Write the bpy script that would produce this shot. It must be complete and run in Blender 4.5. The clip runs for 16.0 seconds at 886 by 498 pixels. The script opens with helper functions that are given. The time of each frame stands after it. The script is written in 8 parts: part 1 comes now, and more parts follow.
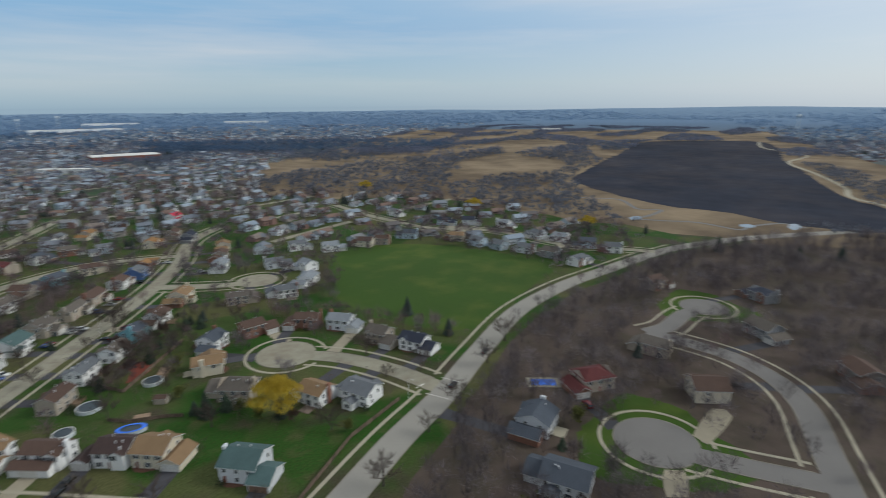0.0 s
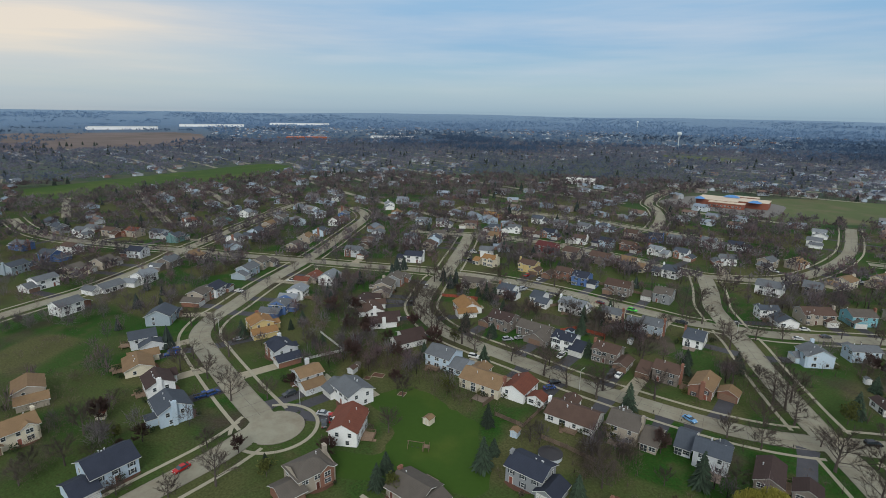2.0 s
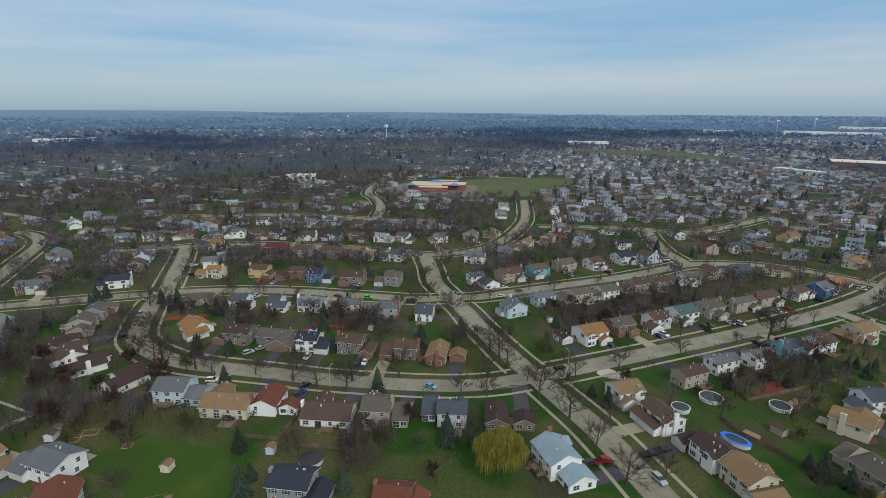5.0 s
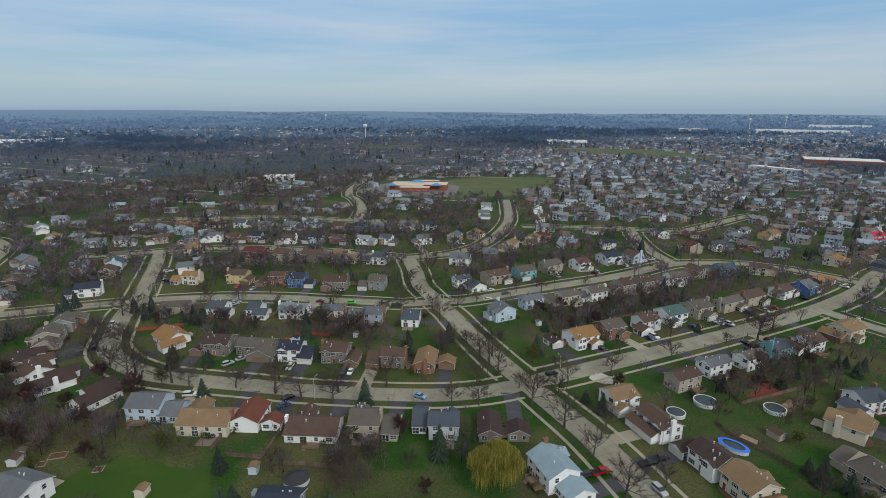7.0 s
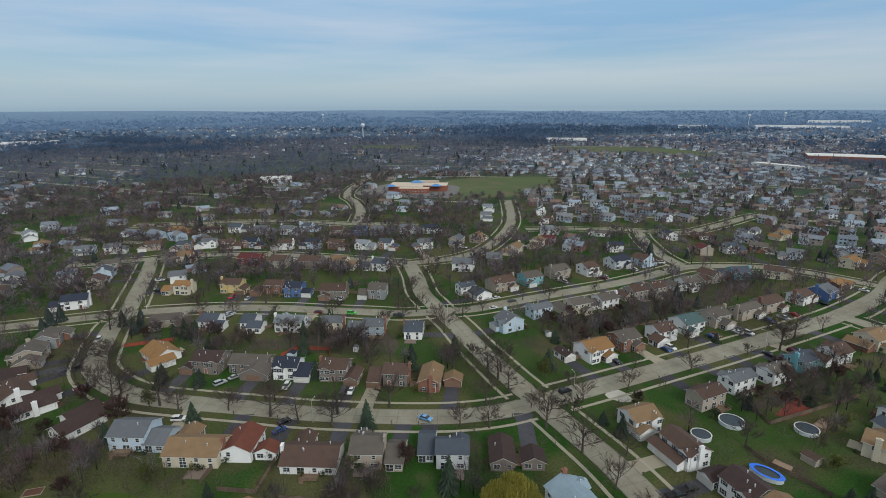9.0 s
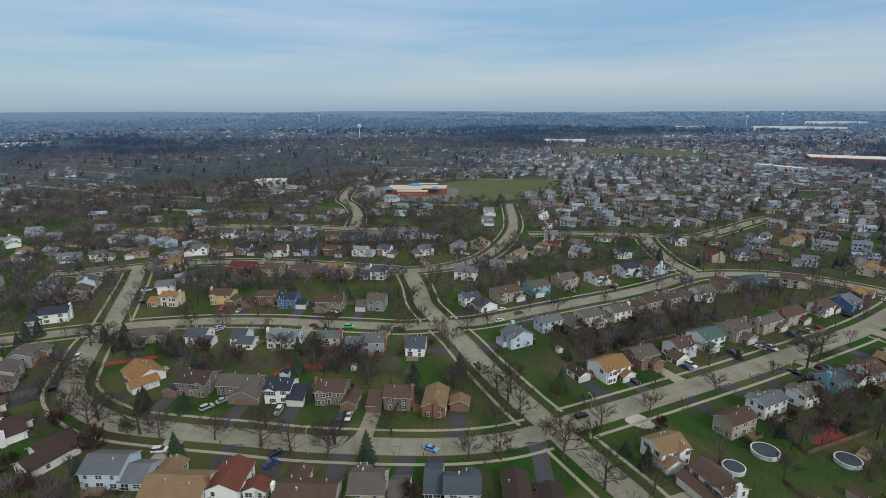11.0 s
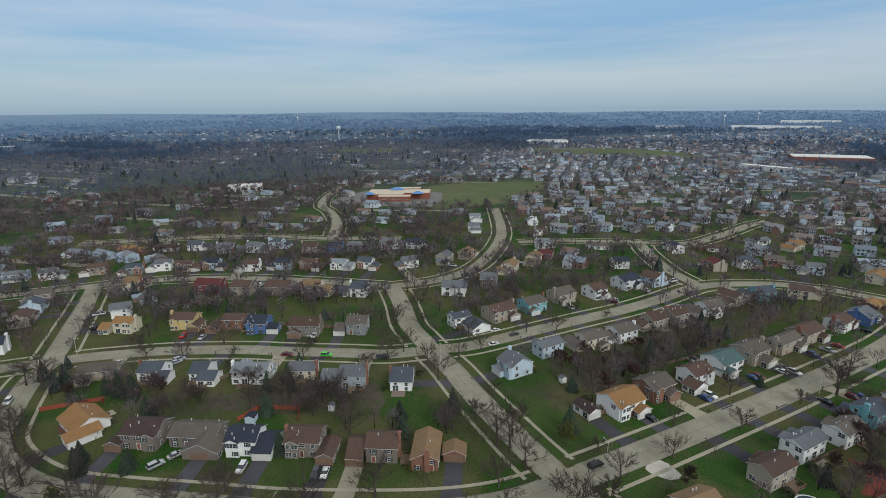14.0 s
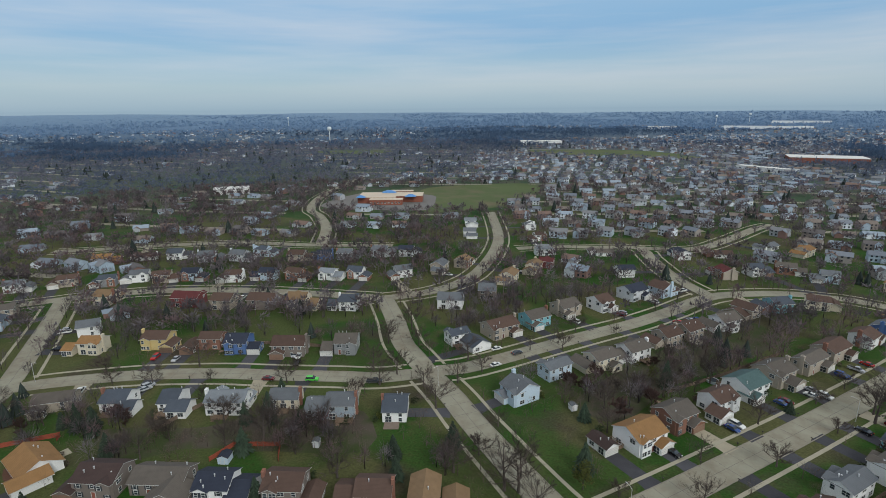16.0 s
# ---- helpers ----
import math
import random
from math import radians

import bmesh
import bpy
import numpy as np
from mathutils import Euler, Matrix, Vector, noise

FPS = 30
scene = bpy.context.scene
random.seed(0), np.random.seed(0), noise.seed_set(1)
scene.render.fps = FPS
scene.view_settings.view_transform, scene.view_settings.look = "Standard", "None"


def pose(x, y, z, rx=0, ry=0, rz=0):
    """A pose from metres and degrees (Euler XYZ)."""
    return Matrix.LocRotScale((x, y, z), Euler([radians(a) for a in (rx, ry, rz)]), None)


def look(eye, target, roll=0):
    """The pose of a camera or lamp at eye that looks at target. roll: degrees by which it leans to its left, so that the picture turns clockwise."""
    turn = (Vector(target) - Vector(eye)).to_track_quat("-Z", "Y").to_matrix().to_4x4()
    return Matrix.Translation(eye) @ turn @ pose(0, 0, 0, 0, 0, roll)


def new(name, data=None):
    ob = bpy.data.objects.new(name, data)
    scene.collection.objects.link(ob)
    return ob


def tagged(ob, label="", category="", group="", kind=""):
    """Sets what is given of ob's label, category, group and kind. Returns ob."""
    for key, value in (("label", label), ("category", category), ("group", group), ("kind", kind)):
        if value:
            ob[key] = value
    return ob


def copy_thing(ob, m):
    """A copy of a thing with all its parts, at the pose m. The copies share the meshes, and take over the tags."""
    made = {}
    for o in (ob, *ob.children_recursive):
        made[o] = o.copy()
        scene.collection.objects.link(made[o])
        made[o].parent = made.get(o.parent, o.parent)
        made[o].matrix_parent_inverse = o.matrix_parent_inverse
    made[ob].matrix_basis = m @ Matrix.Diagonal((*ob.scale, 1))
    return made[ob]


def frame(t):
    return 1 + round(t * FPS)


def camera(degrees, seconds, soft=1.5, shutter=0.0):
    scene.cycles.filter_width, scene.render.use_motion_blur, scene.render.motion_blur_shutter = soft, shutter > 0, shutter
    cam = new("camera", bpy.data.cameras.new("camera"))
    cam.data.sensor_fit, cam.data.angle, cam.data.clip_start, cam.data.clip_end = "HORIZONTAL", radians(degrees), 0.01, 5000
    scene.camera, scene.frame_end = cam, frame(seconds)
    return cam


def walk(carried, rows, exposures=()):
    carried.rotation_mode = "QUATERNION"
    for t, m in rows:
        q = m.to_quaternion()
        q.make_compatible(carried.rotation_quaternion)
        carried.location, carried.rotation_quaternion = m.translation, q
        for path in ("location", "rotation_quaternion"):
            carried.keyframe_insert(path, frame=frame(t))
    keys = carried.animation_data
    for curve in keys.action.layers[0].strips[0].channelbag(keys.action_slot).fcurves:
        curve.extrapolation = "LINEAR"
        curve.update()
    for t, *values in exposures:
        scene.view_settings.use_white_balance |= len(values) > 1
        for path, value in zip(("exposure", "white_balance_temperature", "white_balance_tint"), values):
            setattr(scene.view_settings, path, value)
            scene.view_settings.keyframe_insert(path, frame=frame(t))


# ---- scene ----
cam = camera(80.29, 16.0, soft=0.7, shutter=0.2)
def eye(x, y, z, turn, tilt, lean):
    """A pose from a place, a heading anticlockwise from +y, a tilt over the horizon and a lean."""
    return pose(x, y, z) @ pose(0, 0, 0, 0, 0, turn) @ pose(0, 0, 0, 90 + tilt, 0, 0) @ pose(0, 0, 0, 0, 0, lean)


PATH = [
    (0, eye(13.68, 38.20, 96.35, -53.23, -15.19, -0.41)),
    (0.5, eye(17.73, 39.95, 95.43, -23.71, -14.76, -0.08)),
    (1, eye(21.68, 41.57, 94.41, 12.87, -14.18, 0.40)),
    (1.5, eye(24.80, 42.94, 93.83, 40.53, -14.54, 0.84)),
    (2, eye(26.49, 44.19, 93.96, 46.48, -14.64, 0.90)),
    (2.5, eye(27.24, 44.73, 94.38, 45.63, -14.69, 0.76)),
    (3, eye(27.42, 44.85, 94.81, 40.03, -14.71, 0.58)),
    (3.5, eye(27.29, 44.98, 94.93, 32.28, -14.71, 0.47)),
    (4, eye(27.08, 45.20, 94.96, 21.72, -14.71, 0.26)),
    (6.5, eye(22.51, 48.64, 95.07, 15.20, -14.94, 0.27)),
    (7, eye(21.26, 51.06, 95.17, 14.58, -14.97, 0.21)),
    (7.5, eye(19.99, 53.68, 95.33, 14.05, -15.02, 0.13)),
    (8, eye(18.66, 56.59, 95.59, 13.97, -15.07, 0.00)),
    (8.5, eye(17.24, 59.73, 95.86, 14.22, -15.13, -0.14)),
    (9, eye(15.83, 62.81, 96.04, 14.42, -15.14, -0.27)),
    (11.5, eye(7.89, 80.27, 96.11, 13.72, -15.02, -0.28)),
    (12, eye(6.64, 84.23, 96.31, 13.30, -15.03, -0.37)),
    (12.5, eye(5.21, 88.16, 96.41, 12.94, -15.05, -0.48)),
    (13, eye(3.76, 92.14, 96.39, 12.59, -15.03, -0.48)),
    (13.5, eye(2.47, 96.15, 96.33, 12.29, -14.99, -0.45)),
    (14, eye(1.20, 100.24, 96.34, 12.00, -14.98, -0.50)),
    (14.5, eye(-0.24, 104.70, 96.42, 11.75, -14.98, -0.52)),
    (15, eye(-1.72, 109.41, 96.38, 11.51, -14.98, -0.53)),
    (15.5, eye(-3.05, 114.08, 96.23, 11.30, -14.98, -0.57)),
    (16, eye(-4.34, 118.59, 95.98, 11.13, -14.93, -0.52)),
]
walk(cam, PATH)

# world and sun: high thin overcast, brighter towards the west
world = bpy.data.worlds.new("world")
scene.world = world
world.use_nodes = True
wn, wl = world.node_tree.nodes, world.node_tree.links
wn.clear()
SUN_EL, SUN_AZ = radians(36), radians(-138)      # azimuth counted anticlockwise from +y
GLOW_AZ = radians(84)      # thin, bright gap in the deck low in the west
PALE_AZ = radians(-118)    # paler, thinner part of the deck


def wnode(kind, **vals):
    n = wn.new(kind)
    for k, v in vals.items():
        n.inputs[k].default_value = v
    return n


def wmath(op, a, b=0.0, c=0.0):
    n = wn.new("ShaderNodeMath")
    n.operation = op
    for i, v in enumerate((a, b, c)):
        if isinstance(v, (int, float)):
            n.inputs[i].default_value = v
        else:
            wl.new(v, n.inputs[i])
    return n.outputs[0]


def wmix(fac, a, b):
    n = wn.new("ShaderNodeMix")
    n.data_type = "RGBA"
    for sock, v in ((n.inputs[0], fac), (n.inputs[6], a), (n.inputs[7], b)):
        if isinstance(v, (int, float)):
            sock.default_value = v
        elif isinstance(v, tuple):
            sock.default_value = (*v, 1)
        else:
            wl.new(v, sock)
    return n.outputs[2]


def wramp(fac, stops):
    n = wn.new("ShaderNodeValToRGB")
    e = n.color_ramp.elements
    while len(e) < len(stops):
        e.new(0.5)
    for el, (p, c) in zip(e, stops):
        el.position, el.color = p, (*c, 1)
    wl.new(fac, n.inputs[0])
    return n.outputs[0]


sky = wn.new("ShaderNodeTexSky")
sky.sky_type, sky.sun_disc = "NISHITA", False
sky.sun_elevation, sky.sun_rotation = SUN_EL, -SUN_AZ
sky.air_density, sky.dust_density, sky.ozone_density = 1.0, 2.0, 2.0

mul = wn.new("ShaderNodeVectorMath")
mul.operation = "SCALE"
wl.new(sky.outputs[0], mul.inputs[0])
mul.inputs["Scale"].default_value = 0.10
coord = wn.new("ShaderNodeTexCoord")
sep = wn.new("ShaderNodeSeparateXYZ")
wl.new(coord.outputs["Generated"], sep.inputs[0])
elev = wmath("MAXIMUM", sep.outputs[2], 0.0)
# cloud deck: colour by height over the horizon
deck = wramp(wmath("POWER", elev, 0.5), [
    (0.00, (0.34, 0.48, 0.60)), (0.10, (0.38, 0.53, 0.64)), (0.20, (0.43, 0.58, 0.67)), (0.28, (0.34, 0.53, 0.69)),
    (0.36, (0.24, 0.46, 0.71)), (0.46, (0.33, 0.54, 0.76)), (0.70, (0.68, 0.73, 0.77)), (1.00, (0.90, 0.91, 0.89))])
stretch = wn.new("ShaderNodeMapping")
stretch.inputs["Scale"].default_value = (0.75, 0.75, 9.0)
wl.new(coord.outputs["Generated"], stretch.inputs[0])
streaks = wnode("ShaderNodeTexNoise", Scale=1.7, Detail=5.0, Roughness=0.55)
wl.new(stretch.outputs[0], streaks.inputs["Vector"])
puffs = wnode("ShaderNodeTexNoise", Scale=5.0, Detail=4.0, Roughness=0.5)
wl.new(stretch.outputs[0], puffs.inputs["Vector"])
white = wramp(streaks.outputs[0], [(0.44, (0, 0, 0)), (0.76, (1, 1, 1))])
soft_puff = wramp(puffs.outputs[0], [(0.40, (0, 0, 0)), (0.75, (0.5, 0.5, 0.5))])
lift = wmath("MULTIPLY", wmath("MINIMUM", wmath("MULTIPLY", elev, 14.0), 1.0), 0.85)
clouded = wmix(wmath("MULTIPLY", white, lift), deck, (0.66, 0.70, 0.76))
clouded = wmix(wmath("MULTIPLY", soft_puff, wmath("MULTIPLY", lift, 0.5)), clouded, (0.40, 0.54, 0.72))
# the brighter, warmer part of the deck
glow_dir = wn.new("ShaderNodeVectorMath")
glow_dir.operation = "DOT_PRODUCT"
wl.new(coord.outputs["Generated"], glow_dir.inputs[0])
glow_dir.inputs[1].default_value = (-math.sin(GLOW_AZ), math.cos(GLOW_AZ), 0.12)
glow = wmath("POWER", wmath("MAXIMUM", glow_dir.outputs["Value"], 0.0), 18.0)
band = wmath("MAXIMUM", wmath("SUBTRACT", 1.0, wmath("MULTIPLY", wmath("ABSOLUTE", wmath("SUBTRACT", elev, 0.115)), 11.0)), 0.0)
glow = wmath("MULTIPLY", glow, wmath("ADD", wmath("MULTIPLY", band, 0.8), 0.2))
clouded = wmix(wmath("MULTIPLY", glow, wmath("MULTIPLY_ADD", streaks.outputs[0], 2.1, -0.05)), clouded, (0.92, 0.80, 0.66))
# paler, thinner deck in the east
pale_dir = wn.new("ShaderNodeVectorMath")
pale_dir.operation = "DOT_PRODUCT"
wl.new(coord.outputs["Generated"], pale_dir.inputs[0])
pale_dir.inputs[1].default_value = (-math.sin(PALE_AZ), math.cos(PALE_AZ), 0.25)
pale = wmath("POWER", wmath("MAXIMUM", pale_dir.outputs["Value"], 0.0), 2.0)
clouded = wmix(wmath("MULTIPLY", pale, 0.75), clouded, (0.74, 0.80, 0.86))
total = wmix(0.80, mul.outputs[0], clouded)
back = wnode("ShaderNodeBackground", Strength=1.0)
wl.new(total, back.inputs[0])
wout = wn.new("ShaderNodeOutputWorld")
wl.new(back.outputs[0], wout.inputs[0])

sun_data = bpy.data.lights.new("sun", "SUN")
sun_data.energy, sun_data.angle, sun_data.color = 1.55, radians(20), (0.97, 0.985, 0.94)
sun = new("sun", sun_data)
sun.matrix_world = look((-math.sin(SUN_AZ) * 300 * math.cos(SUN_EL), math.cos(SUN_AZ) * 300 * math.cos(SUN_EL), 300 * math.sin(SUN_EL)), (0, 0, 0))
scene.view_settings.exposure = 0.0

# ---- materials ----
MATS = {}


def material(name, colour, rough=0.85, metal=0.0, fine=8.0, coarse=0.5, vary=0.18, bump=0.25, second=None, mix_at=(0.45, 0.62),
             each=0.0, island=0.0, lines=None, specular=0.3, coords="Object", thin=False):
    """A surface with grain and stains at two scales; second: a colour that shows in patches; each and island: spread of lightness
    from object to object and from piece to piece; lines: (axis, spacing in m, depth) of straight courses."""
    if name in MATS:
        return MATS[name]
    m = MATS[name] = bpy.data.materials.new(name)
    m.use_nodes = True
    n, l = m.node_tree.nodes, m.node_tree.links
    bsdf = n["Principled BSDF"]
    bsdf.inputs["Roughness"].default_value, bsdf.inputs["Metallic"].default_value = rough, metal
    bsdf.inputs["Specular IOR Level"].default_value = specular
    tc = n.new("ShaderNodeTexCoord")
    if coords == "World":
        geo = n.new("ShaderNodeNewGeometry")
        vec = geo.outputs["Position"]
    else:
        vec = tc.outputs["Object"]

    def noise_tex(scale, detail=4.0):
        t = n.new("ShaderNodeTexNoise")
        t.inputs["Scale"].default_value, t.inputs["Detail"].default_value = scale, detail
        l.new(vec, t.inputs["Vector"])
        return t.outputs[0]

    def mth(op, a, b=0.0, c=None):
        t = n.new("ShaderNodeMath")
        t.operation = op
        for i, v in enumerate((a, b) if c is None else (a, b, c)):
            if isinstance(v, (int, float)):
                t.inputs[i].default_value = v
            else:
                l.new(v, t.inputs[i])
        return t.outputs[0]

    grain, stain = noise_tex(fine), noise_tex(coarse, 3.0)
    value = mth("MULTIPLY_ADD", grain, vary, mth("MULTIPLY_ADD", stain, vary * 1.4, 1.0 - vary * 1.2))
    if each:
        oi = n.new("ShaderNodeObjectInfo")
        value = mth("MULTIPLY", value, mth("MULTIPLY_ADD", oi.outputs["Random"], each, 1.0 - each / 2))
    if island:
        g2 = n.new("ShaderNodeNewGeometry")
        value = mth("MULTIPLY", value, mth("MULTIPLY_ADD", g2.outputs["Random Per Island"], island, 1.0 - island / 2))
    height = grain
    if lines:
        axis, spacing, depth = lines
        sp = n.new("ShaderNodeSeparateXYZ")
        l.new(vec, sp.inputs[0])
        course = mth("FRACT", mth("MULTIPLY", sp.outputs["XYZ".index(axis)], 1.0 / spacing))
        edge = mth("LESS_THAN", course, 0.14)
        value = mth("MULTIPLY", value, mth("MULTIPLY_ADD", edge, -depth, 1.0))
        height = mth("MULTIPLY_ADD", course, 0.8, mth("MULTIPLY", grain, 0.3))
    base = n.new("ShaderNodeRGB")
    base.outputs[0].default_value = (*colour, 1)
    col = base.outputs[0]
    if second:
        patch = n.new("ShaderNodeMapRange")
        patch.inputs["From Min"].default_value, patch.inputs["From Max"].default_value = mix_at
        l.new(mth("MULTIPLY_ADD", noise_tex(coarse * 3.1, 5.0), 0.5, mth("MULTIPLY", noise_tex(coarse * 0.6, 3.0), 0.5)), patch.inputs["Value"])
        mx = n.new("ShaderNodeMix")
        mx.data_type = "RGBA"
        l.new(patch.outputs[0], mx.inputs[0])
        l.new(col, mx.inputs[6])
        mx.inputs[7].default_value = (*second, 1)
        col = mx.outputs[2]
    scale = n.new("ShaderNodeVectorMath")
    scale.operation = "SCALE"
    l.new(col, scale.inputs[0])
    l.new(value, scale.inputs["Scale"])
    l.new(scale.outputs[0], bsdf.inputs["Base Color"])
    if thin:
        # thin twigs: light falls through from behind
        back_lit = n.new("ShaderNodeBsdfTranslucent")
        l.new(scale.outputs[0], back_lit.inputs["Color"])
        both = n.new("ShaderNodeMixShader")
        both.inputs[0].default_value = 0.5
        l.new(bsdf.outputs[0], both.inputs[1])
        l.new(back_lit.outputs[0], both.inputs[2])
        l.new(both.outputs[0], n["Material Output"].inputs["Surface"])
    if bump:
        b = n.new("ShaderNodeBump")
        b.inputs["Strength"].default_value, b.inputs["Distance"].default_value = bump, 0.05
        l.new(height, b.inputs["Height"])
        l.new(b.outputs[0], bsdf.inputs["Normal"])
    return m


WALL = {"white": (0.80, 0.80, 0.79), "cream": (0.62, 0.56, 0.44), "beige": (0.38, 0.33, 0.27), "lightgrey": (0.60, 0.62, 0.64),
        "grey": (0.26, 0.27, 0.28), "greyblue": (0.33, 0.39, 0.44), "lightblue": (0.48, 0.58, 0.67), "blue": (0.09, 0.16, 0.34),
        "turquoise": (0.20, 0.44, 0.50), "yellow": (0.58, 0.45, 0.21), "brick": (0.24, 0.12, 0.085), "red": (0.17, 0.05, 0.05),
        "darkred": (0.15, 0.045, 0.045), "greybrown": (0.20, 0.17, 0.15), "teal": (0.15, 0.27, 0.27)}
ROOF = {"grey": (0.118, 0.128, 0.140), "lightgrey": (0.195, 0.215, 0.235), "slate": (0.062, 0.074, 0.093), "navy": (0.028, 0.034, 0.052),
        "brown": (0.086, 0.054, 0.042), "darkbrown": (0.052, 0.034, 0.031), "greybrown": (0.106, 0.092, 0.079), "tan": (0.200, 0.130, 0.072),
        "orange": (0.25, 0.138, 0.058), "red": (0.150, 0.052, 0.034), "darkred": (0.095, 0.026, 0.026), "lightblue": (0.24, 0.32, 0.37),
        "teal": (0.066, 0.112, 0.112), "brightred": (0.42, 0.03, 0.06)}


def wall_mat(k):
    if k == "brick":
        return material("brick_wall", WALL[k], 0.9, fine=9, coarse=0.7, vary=0.35, lines=("Z", 0.075, 0.25), each=0.2)
    return material(f"siding_{k}", WALL[k], 0.6, fine=3, coarse=0.35, vary=0.10, lines=("Z", 0.2, 0.16), each=0.10)


def roof_mat(k):
    return material(f"shingles_{k}", ROOF[k], 0.92, fine=5.5, coarse=0.45, vary=0.30, lines=("Z", 0.14, 0.22), each=0.22, bump=0.4)


M_TRIM = material("white_trim", (0.62, 0.62, 0.60), 0.5, vary=0.08, bump=0.05)
M_GLASS = material("window_glass", (0.035, 0.045, 0.055), 0.08, vary=0.3, fine=1.2, bump=0.0, specular=0.6, each=0.8)
M_SHUTTER = material("shutter_paint", (0.03, 0.04, 0.05), 0.6, vary=0.1)
M_DOOR = material("painted_door", (0.20, 0.07, 0.05), 0.5, vary=0.15, each=1.0)
M_GARAGE = material("garage_panels", (0.66, 0.65, 0.61), 0.55, vary=0.08, lines=("Z", 0.53, 0.35), each=0.2)
M_GARAGE_DARK = material("garage_panels_brown", (0.22, 0.14, 0.10), 0.55, vary=0.12, lines=("Z", 0.53, 0.35), each=0.3)
M_CHIMNEY = material("chimney_brick", (0.25, 0.12, 0.085), 0.9, fine=9, coarse=1, vary=0.4, lines=("Z", 0.075, 0.25))
M_VENT = material("galvanised_vent", (0.62, 0.63, 0.64), 0.4, 0.4, vary=0.1)
M_DECK = material("deck_wood", (0.23, 0.16, 0.11), 0.85, fine=6, coarse=0.8, vary=0.3, lines=("X", 0.14, 0.5), each=0.5)
M_FENCE = material("fence_wood", (0.17, 0.125, 0.095), 0.9, fine=6, coarse=0.8, vary=0.35, lines=("X", 0.13, 0.5), each=0.6)
M_REDFENCE = material("fence_redwood", (0.30, 0.075, 0.045), 0.85, fine=6, coarse=0.8, vary=0.3, lines=("X", 0.13, 0.5), each=0.3)
M_CONCRETE = material("road_concrete", (0.272, 0.262, 0.202), 0.93, fine=1.4, coarse=0.10, vary=0.20, bump=0.1, specular=0.2,
                      second=(0.215, 0.187, 0.140), mix_at=(0.42, 0.66), coords="World")
M_ASPHALT_ROAD = material("road_asphalt_worn", (0.165, 0.158, 0.15), 0.93, fine=2, coarse=0.08, vary=0.18, bump=0.1, specular=0.2, coords="World")
M_WALK = material("walk_concrete", (0.325, 0.300, 0.230), 0.93, fine=2.5, coarse=0.3, vary=0.22, bump=0.1, specular=0.2, coords="World")
M_KERB = material("kerb_concrete", (0.235, 0.215, 0.175), 0.93, fine=2.5, coarse=0.3, vary=0.25, bump=0.1, specular=0.2, coords="World")
M_DRIVE = material("drive_asphalt", (0.058, 0.058, 0.066), 0.9, fine=3, coarse=0.3, vary=0.4, bump=0.1, specular=0.25, each=0.5)
M_DRIVE_PALE = material("drive_concrete", (0.30, 0.268, 0.20), 0.93, fine=2, coarse=0.3, vary=0.2, bump=0.1, specular=0.2, each=0.25)
M_ROADPALE = material("highway_concrete", (0.262, 0.250, 0.222), 0.92, fine=1.2, coarse=0.06, vary=0.14, bump=0.1, specular=0.2, coords="World")
M_MUD = material("creek_mud", (0.075, 0.066, 0.055), 0.4, fine=0.5, vary=0.3, bump=0.05, coords="World")
M_BROWNFIELD = material("fallow_field", (0.15, 0.115, 0.105), 0.95, fine=0.1, coarse=0.004, vary=0.25, bump=0, second=(0.10, 0.08, 0.07), coords="World")
M_JOINT = material("tar_joint", (0.14, 0.125, 0.11), 0.9, vary=0.3, bump=0.0)
M_PAINT = material("road_paint", (0.62, 0.60, 0.55), 0.8, vary=0.3, bump=0.0)
M_BARK = material("grey_bark", (0.082, 0.067, 0.059), 0.95, fine=7, coarse=1, vary=0.4, each=0.5)
M_TWIG = material("bare_twigs", (0.098, 0.078, 0.068), 0.95, fine=3, coarse=0.3, vary=0.3, each=0.6, island=0.5, bump=0.0, thin=True)
M_BUDS = material("budding_twigs", (0.105, 0.066, 0.058), 0.95, fine=3, coarse=0.3, vary=0.3, each=0.5, island=0.5, bump=0.0, thin=True)
M_BUDTHICKET = material("thicket_twigs", (0.150, 0.112, 0.096), 0.95, fine=0.2, coarse=0.03, vary=0.3, island=0.7, bump=0.0, second=(0.115, 0.105, 0.070), thin=True)
M_CONIFER = material("spruce_needles", (0.026, 0.042, 0.026), 0.9, fine=4, coarse=0.5, vary=0.4, each=0.7, island=0.7, bump=0.0)
M_WILLOW = material("willow_catkins", (0.32, 0.29, 0.065), 0.9, fine=3, coarse=0.4, vary=0.3, island=0.7, bump=0.0, thin=True)
M_GOLD = material("forsythia_yellow", (0.42, 0.30, 0.03), 0.9, fine=3, coarse=0.4, vary=0.3, island=0.6, bump=0.0)
M_GREENBUD = material("new_leaves", (0.11, 0.12, 0.035), 0.9, fine=3, coarse=0.4, vary=0.3, each=0.4, island=0.7, bump=0.0, thin=True)
M_SHRUB = material("evergreen_shrub", (0.035, 0.05, 0.022), 0.9, fine=5, coarse=0.8, vary=0.4, each=0.8, island=0.6, bump=0.0)
M_PAVER = material("patio_pavers", (0.22, 0.17, 0.14), 0.9, fine=4, coarse=0.6, vary=0.35, each=0.3)
M_MULCH = material("bark_mulch", (0.11, 0.055, 0.038), 0.95, fine=6, coarse=0.6, vary=0.4, coords="World")
